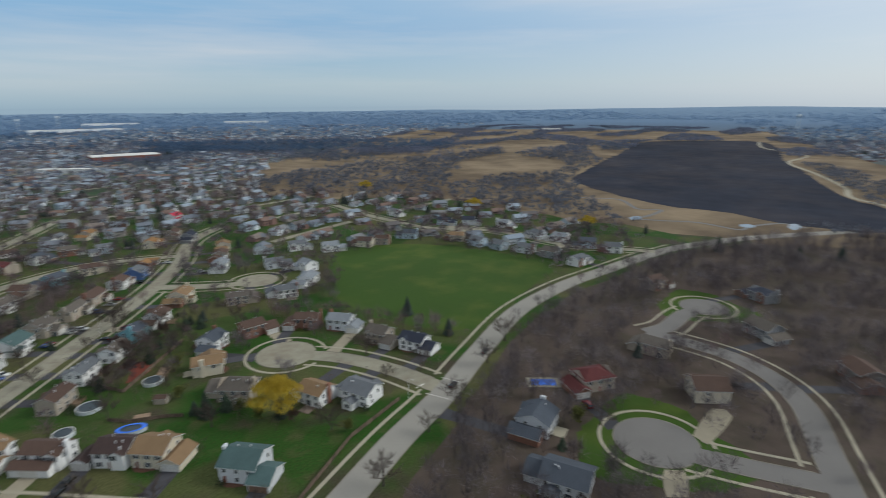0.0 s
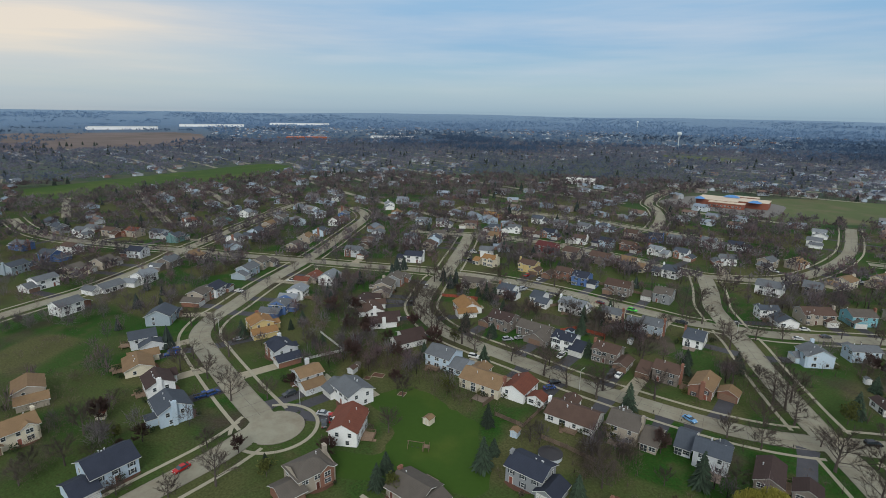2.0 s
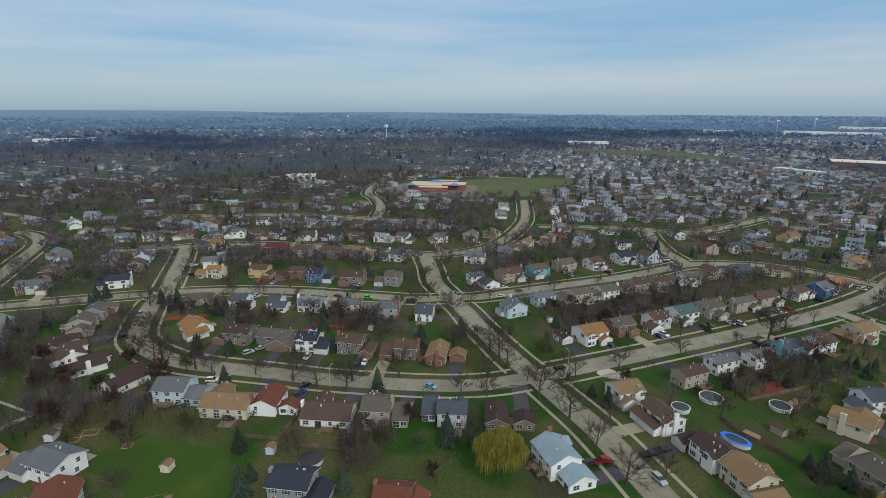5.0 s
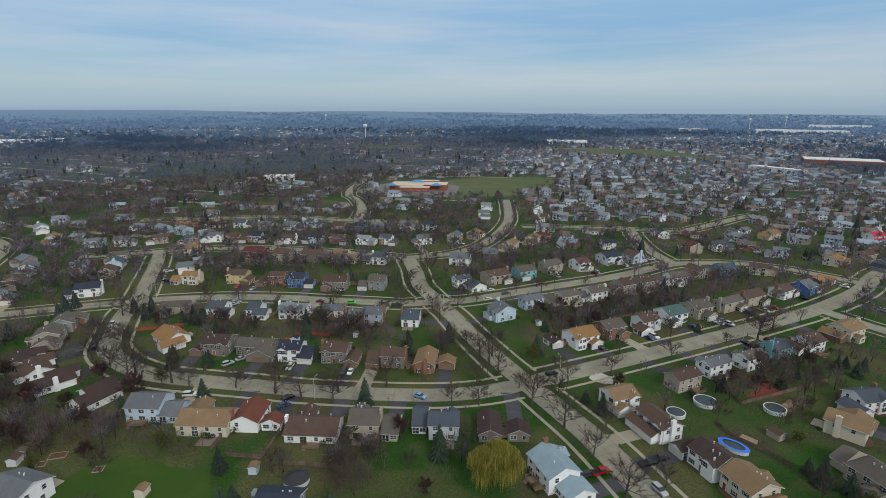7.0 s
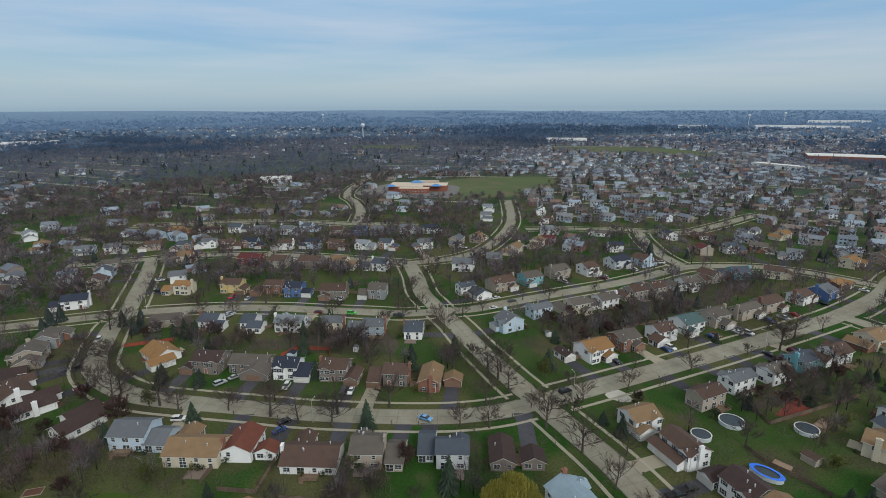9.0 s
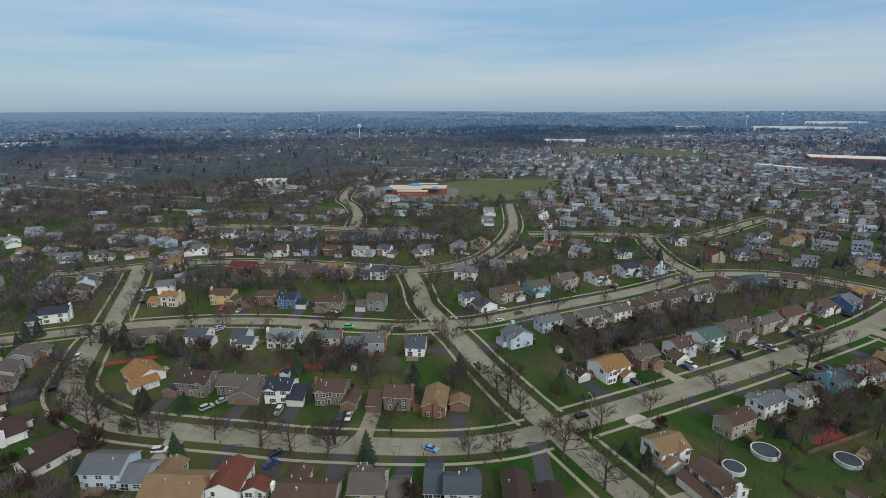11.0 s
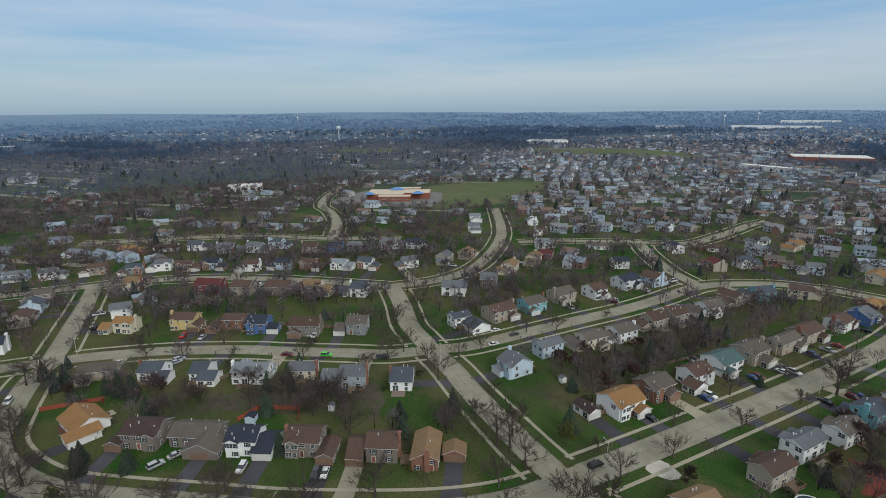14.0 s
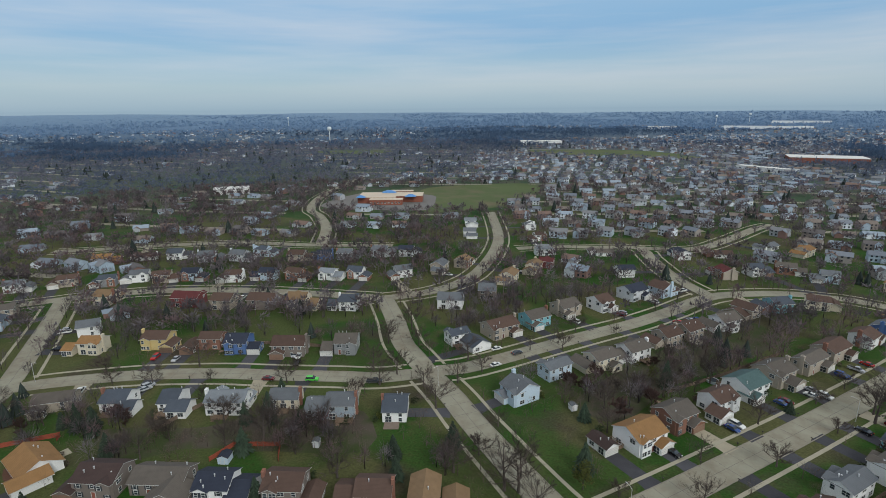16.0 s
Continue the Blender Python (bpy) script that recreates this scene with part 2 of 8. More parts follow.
M_LITTER = material("leaf_litter", (0.072, 0.059, 0.045), 0.95, fine=1.5, coarse=0.06, vary=0.4, bump=0.2, second=(0.038, 0.054, 0.014), mix_at=(0.44, 0.60), coords="World")
M_WOODFLOOR = material("wood_litter", (0.078, 0.058, 0.047), 0.95, fine=1.2, coarse=0.05, vary=0.45, bump=0.2, second=(0.056, 0.046, 0.032), coords="World")
M_REDMULCH = material("red_mulch", (0.20, 0.050, 0.034), 0.95, fine=5, coarse=0.6, vary=0.4, coords="World")
M_PALEPAD = material("new_concrete", (0.46, 0.43, 0.37), 0.9, fine=3, coarse=0.5, vary=0.15, coords="World")
M_WATER = material("still_water", (0.10, 0.14, 0.17), 0.05, vary=0.1, fine=0.4, bump=0.05, specular=0.6)
M_POOLCOVER = material("dark_pool_cover", (0.035, 0.05, 0.06), 0.35, vary=0.3, fine=2)
M_POOLBLACK = material("black_pool_cover", (0.040, 0.038, 0.042), 0.6, vary=0.3, fine=2)
M_POOLBLUE = material("blue_pool_cover", (0.04, 0.17, 0.72), 0.45, vary=0.25, fine=2)
M_POOLWALL = material("pool_wall", (0.55, 0.60, 0.63), 0.4, vary=0.1, lines=("Z", 0.4, 0.2))
M_TYRE = material("rubber", (0.02, 0.02, 0.02), 0.9, vary=0.2)
M_RIM = material("alloy_rim", (0.4, 0.4, 0.42), 0.35, 0.8, vary=0.1)
M_LAMP = material("lamp_lens", (0.6, 0.6, 0.58), 0.2, vary=0.05, bump=0)
M_TAIL = material("tail_lens", (0.35, 0.02, 0.02), 0.2, vary=0.05, bump=0)
M_POST = material("dark_post", (0.05, 0.045, 0.04), 0.8, vary=0.2)
M_STEEL = material("tower_steel", (0.55, 0.60, 0.62), 0.6, 0.0, vary=0.1, fine=0.3, coarse=0.05)
M_FLATROOF = material("flat_roof_membrane", (0.62, 0.61, 0.58), 0.8, fine=0.5, coarse=0.04, vary=0.2, bump=0)
M_TANROOF = material("tan_membrane", (0.55, 0.46, 0.36), 0.8, fine=0.5, coarse=0.06, vary=0.15, bump=0)
M_BLUEROOF = material("blue_metal_roof", (0.09, 0.24, 0.50), 0.45, vary=0.15, lines=("X", 0.5, 0.2))
M_BRICKWALL = material("school_brick", (0.25, 0.09, 0.06), 0.9, fine=3, coarse=0.2, vary=0.2)
def palette_mat(name, colours, rough=0.85, fine=0.6, vary=0.2):
    """Each piece of the mesh takes one of the colours."""
    m = bpy.data.materials.new(name)
    m.use_nodes = True
    n, l = m.node_tree.nodes, m.node_tree.links
    g = n.new("ShaderNodeNewGeometry")
    ramp = n.new("ShaderNodeValToRGB")
    ramp.color_ramp.interpolation = "CONSTANT"
    e = ramp.color_ramp.elements
    while len(e) < len(colours):
        e.new(0.5)
    for i, c in enumerate(colours):
        e[i].position, e[i].color = i / len(colours), (*c, 1)
    l.new(g.outputs["Random Per Island"], ramp.inputs[0])
    t = n.new("ShaderNodeTexNoise")
    t.inputs["Scale"].default_value = fine
    l.new(g.outputs["Position"], t.inputs["Vector"])
    r = n.new("ShaderNodeMapRange")
    r.inputs["To Min"].default_value, r.inputs["To Max"].default_value = 1 - vary, 1 + vary
    l.new(t.outputs[0], r.inputs["Value"])
    sc = n.new("ShaderNodeVectorMath")
    sc.operation = "SCALE"
    l.new(ramp.outputs[0], sc.inputs[0])
    l.new(r.outputs[0], sc.inputs["Scale"])
    l.new(sc.outputs[0], n["Principled BSDF"].inputs["Base Color"])
    n["Principled BSDF"].inputs["Roughness"].default_value = rough
    return m


# far walls and roofs: colours shifted to blue-grey as painted haze
M_FARWALL = palette_mat("distant_house_walls", [(0.66, 0.70, 0.75), (0.30, 0.27, 0.25), (0.42, 0.49, 0.56), (0.26, 0.22, 0.20), (0.50, 0.53, 0.56), (0.34, 0.42, 0.50), (0.22, 0.13, 0.11), (0.38, 0.40, 0.42)])
M_FARROOF = palette_mat("distant_house_roofs", [(0.16, 0.105, 0.085), (0.20, 0.245, 0.295), (0.13, 0.15, 0.18), (0.17, 0.175, 0.185), (0.17, 0.14, 0.12), (0.25, 0.30, 0.355), (0.10, 0.09, 0.09), (0.165, 0.185, 0.215)])
# distance haze is put into these woods' colours: bluer and paler farther off
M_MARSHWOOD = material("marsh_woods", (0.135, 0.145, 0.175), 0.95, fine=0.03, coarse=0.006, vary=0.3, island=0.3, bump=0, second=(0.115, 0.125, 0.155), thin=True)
M_HORIZON = material("hazy_horizon_woods", (0.125, 0.210, 0.335), 0.95, fine=0.01, coarse=0.002, vary=0.3, island=0.2, bump=0, second=(0.090, 0.140, 0.215), thin=True)
# mid-distance twigs, base colour shifted towards haze purple
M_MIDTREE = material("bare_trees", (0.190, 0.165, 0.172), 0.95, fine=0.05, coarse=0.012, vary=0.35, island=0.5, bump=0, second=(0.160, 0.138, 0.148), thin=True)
M_FARTREE = material("hazy_distant_trees", (0.185, 0.180, 0.225), 0.95, fine=0.05, coarse=0.012, vary=0.35, island=0.2, bump=0, second=(0.150, 0.160, 0.205), thin=True)
M_HORIZON_DARK = material("hazy_dark_woods", (0.080, 0.130, 0.210), 0.95, fine=0.01, coarse=0.002, vary=0.3, island=0.2, bump=0, second=(0.060, 0.090, 0.135), thin=True)
M_HORIZON_FAR = material("hazy_farthest_woods", (0.185, 0.285, 0.420), 0.95, fine=0.01, coarse=0.002, vary=0.2, island=0.15, bump=0, second=(0.155, 0.240, 0.355), thin=True)
M_FARTREE_DARK = material("hazy_dark_trees", (0.138, 0.156, 0.220), 0.95, fine=0.05, coarse=0.012, vary=0.35, island=0.25, bump=0, second=(0.095, 0.118, 0.155), thin=True)
# dark and reddish twigs, also given a purple haze tint in their colour
M_TREE_DARK = material("dark_bare_trees", (0.105, 0.088, 0.092), 0.95, fine=0.05, coarse=0.012, vary=0.35, island=0.5, bump=0, second=(0.115, 0.100, 0.106), thin=True)
M_TREE_RED = material("budding_bare_trees", (0.168, 0.116, 0.120), 0.95, fine=0.05, coarse=0.012, vary=0.35, island=0.5, bump=0, second=(0.160, 0.132, 0.138), thin=True)
M_FARPINE = material("distant_pines", (0.030, 0.042, 0.036), 0.95, fine=0.05, coarse=0.02, vary=0.3, island=0.6, bump=0)
M_MARSH = material("dry_marsh_grass", (0.235, 0.182, 0.122), 0.95, specular=0.05, fine=0.12, coarse=0.006, vary=0.3, bump=0.1, second=(0.125, 0.095, 0.066), mix_at=(0.40, 0.58), coords="World")
# the charred black is lifted by a haze blue in its base colour
M_BURNT = material("burnt_prairie", (0.033, 0.037, 0.050), 0.95, fine=0.05, coarse=0.006, vary=0.6, bump=0.0, specular=0.02, second=(0.054, 0.050, 0.056), mix_at=(0.44, 0.66), coords="World")
M_FIELD = material("mown_park_grass", (0.030, 0.068, 0.005), 0.95, fine=0.6, coarse=0.02, vary=0.28, bump=0.2, second=(0.066, 0.092, 0.012), mix_at=(0.48, 0.66), coords="World")
M_PALEFIELD = material("pale_green_field", (0.075, 0.10, 0.035), 0.95, fine=0.2, coarse=0.012, vary=0.25, bump=0.1, second=(0.13, 0.11, 0.06), mix_at=(0.48, 0.64), coords="World")


def ground_material():
    """Lawns that differ from lot to lot, dormant patches, and brown leaf litter; haze blue mixed in far out."""
    m = bpy.data.materials.new("lawns_litter_haze")
    m.use_nodes = True
    n, l = m.node_tree.nodes, m.node_tree.links
    bsdf = n["Principled BSDF"]
    bsdf.inputs["Roughness"].default_value, bsdf.inputs["Specular IOR Level"].default_value = 0.95, 0.15
    pos = n.new("ShaderNodeNewGeometry").outputs["Position"]

    def tex(scale, detail=4.0):
        t = n.new("ShaderNodeTexNoise")
        t.inputs["Scale"].default_value, t.inputs["Detail"].default_value = scale, detail
        l.new(pos, t.inputs["Vector"])
        return t.outputs[0]

    def rng(v, lo, hi, out_lo=0.0, out_hi=1.0):
        t = n.new("ShaderNodeMapRange")
        for k, x in (("From Min", lo), ("From Max", hi), ("To Min", out_lo), ("To Max", out_hi)):
            t.inputs[k].default_value = x
        l.new(v, t.inputs["Value"])
        return t.outputs[0]

    def mix(f, a, b):
        t = n.new("ShaderNodeMix")
        t.data_type = "RGBA"
        for s, v in ((t.inputs[0], f), (t.inputs[6], a), (t.inputs[7], b)):
            if isinstance(v, tuple):
                s.default_value = (*v, 1)
            else:
                l.new(v, s)
        return t.outputs[2]

    lots = n.new("ShaderNodeTexVoronoi")
    lots.feature = "SMOOTH_F1"
    lots.inputs["Scale"].default_value, lots.inputs["Smoothness"].default_value = 1 / 24, 0.35
    l.new(pos, lots.inputs["Vector"])
    pick = n.new("ShaderNodeSeparateColor")
    l.new(lots.outputs["Color"], pick.inputs[0])
    lawn = mix(rng(pick.outputs[0], 0.15, 0.85), (0.020, 0.066, 0.009), (0.082, 0.086, 0.034))
    lawn = mix(rng(tex(0.11), 0.54, 0.76), lawn, (0.074, 0.074, 0.032))
    lawn = mix(rng(tex(0.035, 3.0), 0.55, 0.70), lawn, (0.056, 0.046, 0.033))
    lawn = mix(rng(tex(0.9, 6.0), 0.45, 0.75, 0.0, 0.5), lawn, (0.044, 0.040, 0.013))
    # distance haze put into the ground colour: bluer and paler with radius
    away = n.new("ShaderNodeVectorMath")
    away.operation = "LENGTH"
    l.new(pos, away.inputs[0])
    # floor of the far woods, its brown already shifted to haze blue
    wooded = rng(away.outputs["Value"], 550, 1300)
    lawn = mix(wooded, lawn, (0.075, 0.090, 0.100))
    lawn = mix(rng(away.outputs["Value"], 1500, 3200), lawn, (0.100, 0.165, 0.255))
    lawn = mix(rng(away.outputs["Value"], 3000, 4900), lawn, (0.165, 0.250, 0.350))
    sc = n.new("ShaderNodeVectorMath")
    sc.operation = "SCALE"
    l.new(lawn, sc.inputs[0])
    l.new(rng(tex(1.6, 8.0), 0.28, 0.72, 0.68, 1.32), sc.inputs["Scale"])
    l.new(sc.outputs[0], bsdf.inputs["Base Color"])
    b = n.new("ShaderNodeBump")
    b.inputs["Strength"].default_value, b.inputs["Distance"].default_value = 0.5, 0.08
    l.new(tex(3.0, 5.0), b.inputs["Height"])
    l.new(b.outputs[0], bsdf.inputs["Normal"])
    return m


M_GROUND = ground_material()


# ---- mesh helpers ----
def mesh(name, verts, faces, mats, index=None):
    me = bpy.data.meshes.new(name)
    me.from_pydata([tuple(v) for v in verts], [], faces)
    for m in mats if isinstance(mats, (list, tuple)) else [mats]:
        me.materials.append(m)
    if index is not None:
        me.polygons.foreach_set("material_index", index)
    me.update()
    return me


def part(name, me, parent, label="", at=None):
    ob = new(name, me)
    ob.parent = parent
    if at is not None:
        ob.matrix_basis = at
    return tagged(ob, label)


class Shape:
    """Collects boxes, prisms and tubes into one mesh."""

    def __init__(self):
        self.v, self.f, self.m = [], [], []

    def add(self, verts, faces, mat=0):
        o = len(self.v)
        self.v += [tuple(v) for v in verts]
        self.f += [tuple(o + i for i in f) for f in faces]
        self.m += [mat] * len(faces)
        return self

    def box(self, x0, y0, z0, x1, y1, z1, mat=0):
        return self.add([(x0, y0, z0), (x1, y0, z0), (x1, y1, z0), (x0, y1, z0), (x0, y0, z1), (x1, y0, z1), (x1, y1, z1), (x0, y1, z1)],
                        [(0, 3, 2, 1), (4, 5, 6, 7), (0, 1, 5, 4), (1, 2, 6, 5), (2, 3, 7, 6), (3, 0, 4, 7)], mat)

    def tube(self, p, q, r0, r1, sides=6, mat=0, caps=False):
        p, q = Vector(p), Vector(q)
        d = (q - p).normalized()
        a = d.orthogonal().normalized()
        b = d.cross(a)
        vs = []
        for c, r in ((p, r0), (q, r1)):
            for k in range(sides):
                t = 2 * math.pi * k / sides
                vs.append(c + (a * math.cos(t) + b * math.sin(t)) * r)
        fs = [(k, (k + 1) % sides, sides + (k + 1) % sides, sides + k) for k in range(sides)]
        if caps:
            fs += [tuple(range(sides))[::-1], tuple(range(sides, 2 * sides))]
        return self.add(vs, fs, mat)

    def mesh(self, name, mats):
        return mesh(name, self.v, self.f, mats, self.m)


# ---- ground: one sheet that rises very gently towards the far ridges ----
def far_rise(r):
    t = max(0.0, (r - 2300) / 2600)
    return 34 * t ** 1.6 + 27 * max(0.0, (r - 3500) / 1350) ** 2


def build_ground():
    rings = [0, 40, 90, 160, 260, 400, 600, 900, 1300, 1800, 2300, 2700, 3100, 3500, 3900, 4300, 4600, 4850, 6000]
    n = 96
    vs, fs = [(0, 60, 0)], []
    for r in rings[1:]:
        for k in range(n):
            a = 2 * math.pi * k / n
            z = far_rise(min(r, 4850)) * (1 + 0.16 * math.sin(3 * a + 1) + 0.09 * math.sin(11 * a) + 0.05 * math.sin(23 * a + r)) if r > 2300 else 0
            vs.append((r * math.cos(a), 60 + r * math.sin(a), z))
    for k in range(n):
        fs.append((0, 1 + k, 1 + (k + 1) % n))
    for i in range(len(rings) - 2):
        o, p = 1 + i * n, 1 + (i + 1) * n
        for k in range(n):
            fs.append((o + k, p + k, p + (k + 1) % n, o + (k + 1) % n))
    return tagged(new("ground", mesh("ground", vs, fs, M_GROUND)), "spring lawns and leaf litter, green with dormant brown patches, haze-tinted far off", "ground", kind="structure")


build_ground()


def smooth(pts, step=4.0, closed=False):
    """A Catmull-Rom line through the points, at about even steps."""
    pts = [Vector((p[0], p[1])) for p in pts]
    n, out = len(pts), []
    for i in range(n if closed else n - 1):
        if closed:
            a, b, c, d = (pts[(i + k) % n] for k in (-1, 0, 1, 2))
        else:
            a, b, c, d = pts[max(i - 1, 0)], pts[i], pts[i + 1], pts[min(i + 2, n - 1)]
        m = max(1, int((c - b).length / step))
        for k in range(m):
            t = k / m
            out.append(0.5 * (2 * b + (c - a) * t + (2 * a - 5 * b + 4 * c - d) * t * t + (3 * b - a - 3 * c + d) * t ** 3))
    if not closed:
        out.append(pts[-1])
    return out


def normals(line):
    out = []
    for i in range(len(line)):
        d = line[min(i + 1, len(line) - 1)] - line[max(i - 1, 0)]
        out.append(Vector((-d.y, d.x)).normalized())
    return out


def sheet(name, pts, z, mat, label, category, wobble=0.0, step=6.0):
    line = smooth(pts, step, closed=True)
    c = sum(line, Vector((0, 0))) / len(line)
    rnd = random.Random(name)
    if wobble:
        line = [p + (p - c).normalized() * rnd.uniform(-wobble, wobble) for p in line]
    bm = bmesh.new()
    face = bm.faces.new([bm.verts.new((p.x, p.y, z)) for p in line])
    face.normal_update()
    if face.normal.z < 0:
        face.normal_flip()
    bmesh.ops.triangulate(bm, faces=[face])
    me = bpy.data.meshes.new(name)
    bm.to_mesh(me)
    bm.free()
    me.materials.append(mat)
    return tagged(new(name, me), label, category, kind="structure")


# ---- roads ----
ROADS = {}
ROADS["A"] = (7.9, [(7.8, 222.9), (-6.7, 212.8), (-26.9, 205.3), (-61.6, 198.5), (-85.1, 196.3), (-106.4, 194.2), (-125.4, 193.4), (-142.2, 197.1), (-157.9, 205), (-168, 216.2), (-178.1, 229.6), (-187, 243), (-192.6, 255.4), (-217.3, 290.1), (-231.8, 310.2), (-253.1, 338.2)], "c")
ROADS["B"] = (7.7, [(-45.9, 293.4), (-61.6, 286.7), (-78.4, 284.5), (-104.2, 281.1), (-123.2, 278.9), (-152.3, 272.2), (-178.1, 262.1), (-192.6, 254.2), (-213.9, 240.8), (-244.2, 220.6), (-269.9, 203.8), (-309.1, 177), (-346.1, 153.4), (-392, 122.1), (-442.4, 95.2), (-490.6, 82.9), (-545.4, 79.5)], "c")
ROADS["C"] = (7.9, [(-293.4, 311.4), (-258.7, 333.8), (-249.8, 340.5), (-215, 357.3), (-174.7, 366.2), (-133.3, 368.5), (-93, 368.5), (-85.1, 368.5), (-61.6, 384.2), (-45.9, 409.9), (-39.2, 445.8), (-37, 488.3), (-40.3, 529.8), (-54.9, 613.8)], "c")
ROADS["D"] = (8.7, [(-85.1, 368.5), (-71.7, 341.6), (-61.6, 318.1), (-52.6, 304.6), (-44.8, 293.4), (-33.6, 278.9), (-22.4, 262.1), (-3.4, 236.3), (7.8, 222.9), (19, 209.4), (31.4, 193.8), (44.8, 172.5), (54.9, 155.7), (63.8, 138.9), (71.7, 123.2)], "c")
ROADS["E"] = (7.8, [(-44.8, 294.6), (-33.5, 298.5), (-21.8, 306.8), (-0.9, 324.2), (19.8, 340.9), (38.0, 355.3), (57.4, 373.5), (81.6, 397.9), (104.9, 407.1), (127.2, 410.2), (143.9, 406.6), (151.2, 404.8), (179.2, 386.4)], "c")
ROADS["F"] = (8.7, [(7.8, 222.9), (29.1, 239.7), (52.6, 258.7), (77.3, 278.9), (107.5, 304.6), (136.6, 330.4), (159, 353.9), (175.8, 374.1), (189.3, 395.4), (203.8, 414.4), (221.8, 430.1), (244.2, 443.5)], "c")
ROADS["G"] = (7.7, [(83.0, 398.9), (72.0, 428.1), (65.5, 470.0), (64.5, 488.3), (58.2, 497.3), (33.6, 493.9), (5.6, 490.6), (-22.4, 481.6)], "c")
ROADS["H"] = (8.1, [(58.2, 496.2), (98.6, 499.5), (129.9, 530.9), (164.6, 574.6), (183.7, 592.5)], "c")
ROADS["K"] = (7.9, [(146.7, 136.6), (146.7, 160.2), (143.4, 180.3), (137.8, 193.8), (131, 203.8)], "c")
ROADS["F2"] = (8.1, [(140, 332.6), (152.3, 317), (165.8, 303.5), (179.2, 295.7)], "c")
ROADS["R"] = (9.4, [(-67.2, 98.6), (22.4, 113.1), (71.7, 122.1), (113.1, 131), (143.4, 135.5), (178.1, 143.4), (226.2, 152.3), (273.3, 150.1), (315.8, 141.1), (364, 129.9), (396.5, 118.7)], "p")
ROADS["R2"] = (10.6, [(396.5, 118.7), (455.8, 81.8), (526.4, 17.9), (582.4, -33.6)], "p")
ROADS["L"] = (8.1, [(-114.2, 104.2), (-138.9, 105.3), (-175.8, 108.6), (-194.9, 112), (-209.4, 122.1), (-220.6, 136.6), (-244.2, 165.8), (-269.9, 203.8), (-293.4, 234.1), (-328.2, 276.6), (-360.6, 313.6), (-390.9, 330.4), (-413.3, 332.6)], "c")
ROADS["L2"] = (7.7, [(-114.2, 103), (-108.6, 87.4), (-105.3, 69.4), (-100.8, 44.8)], "c")
ROADS["N"] = (7.7, [(-263.2, 22.4), (-277.8, 54.9), (-283.4, 67.2), (-295.7, 94.1), (-324.8, 132.2), (-346.1, 153.4), (-367.4, 180.3), (-405.4, 226.2), (-448, 277.8), (-470.4, 313.6)], "c")
ROADS["S"] = (8.3, [(134.4, 15.7), (161.3, 22.4), (182.6, 28), (207.2, 34.7), (222.9, 44.8), (233, 59.4), (236.3, 75), (237.4, 94.1)], "a")
ROADS["S2"] = (7.9, [(157.9, 68.3), (161.3, 49.3), (168, 24.6)], "a")
ROADS["S3"] = (8.1, [(284.5, 80.6), (267.7, 86.2), (248.6, 88.5), (237.4, 94.1)], "a")
ROADS["P"] = (8.1, [(-347.2, 420), (-310.2, 434.6), (-271, 452.5), (-224, 465.9), (-179.2, 467), (-164.6, 468.2), (-112, 476)], "c")
ROADS["P2"] = (8.7, [(-164.6, 468.2), (-183.7, 523), (-210.6, 570.1), (-234.1, 602.6), (-255.4, 672), (-264.3, 761.6), (-268.8, 851.2)], "c")
ROADS["Q"] = (7.2, [(375.2, 128.8), (367.4, 154.6), (358.4, 175.8), (359.5, 206.1), (366.2, 238.6), (361.8, 266.6), (345, 299), (347.2, 337.1), (355, 385.3), (371.8, 442.4)], "c")

LINES = {k: smooth(v[1], 3.0) for k, v in ROADS.items()}
ALL_PTS = [(k, p, ROADS[k][0]) for k, line in LINES.items() for p in line]
COURTS = {"K": (131, 205.5, 11.6), "F2": (180.3, 296.8, 11.5), "L": (-110.7, 104.8, 8.7), "S2": (159.6, 68.9, 12.1), "S3": (284.5, 80.6, 10.8), "Q": (356.2, 275.5, 10.1)}
GRID = {}
for k, p, w in ALL_PTS:
    GRID.setdefault((int(p.x // 30), int(p.y // 30)), []).append((k, p, w))


def road_gap(x, y, skip=None):
    """How far a point lies outside the nearest road's edge, and that road's name."""
    best, who = 99.0, None
    gx, gy = int(x // 30), int(y // 30)
    for i in (-1, 0, 1):
        for j in (-1, 0, 1):
            for k, p, w in GRID.get((gx + i, gy + j), ()):
                if k != skip:
                    d = math.hypot(p.x - x, p.y - y) - w / 2
                    if d < best:
                        best, who = d, k
    for k, (cx, cy, r) in COURTS.items():
        d = math.hypot(cx - x, cy - y) - r
        if d < best:
            best, who = d, k
    return best, who


def strip(line, off, half, z, thick=0.0):
    """Vertices and faces of a band along a line, with its sides if it has thickness."""
    nn = normals(line)
    s = Shape()
    vs, fs = [], []
    for p, q in zip(line, nn):
        for e in (off - half, off + half):
            vs.append((p.x + q.x * e, p.y + q.y * e, z))
    m = len(line)
    fs = [(2 * i + 1, 2 * i, 2 * i + 2, 2 * i + 3) for i in range(m - 1)]
    s.add(vs, fs)
    if thick:
        for e in (0, 1):
            side = [v for i in range(m) for v in (vs[2 * i + e], (*vs[2 * i + e][:2], z - thick))]
            s.add(side, [((2 * i, 2 * i + 1, 2 * i + 3, 2 * i + 2) if e else (2 * i + 2, 2 * i + 3, 2 * i + 1, 2 * i)) for i in range(m - 1)])
    return s


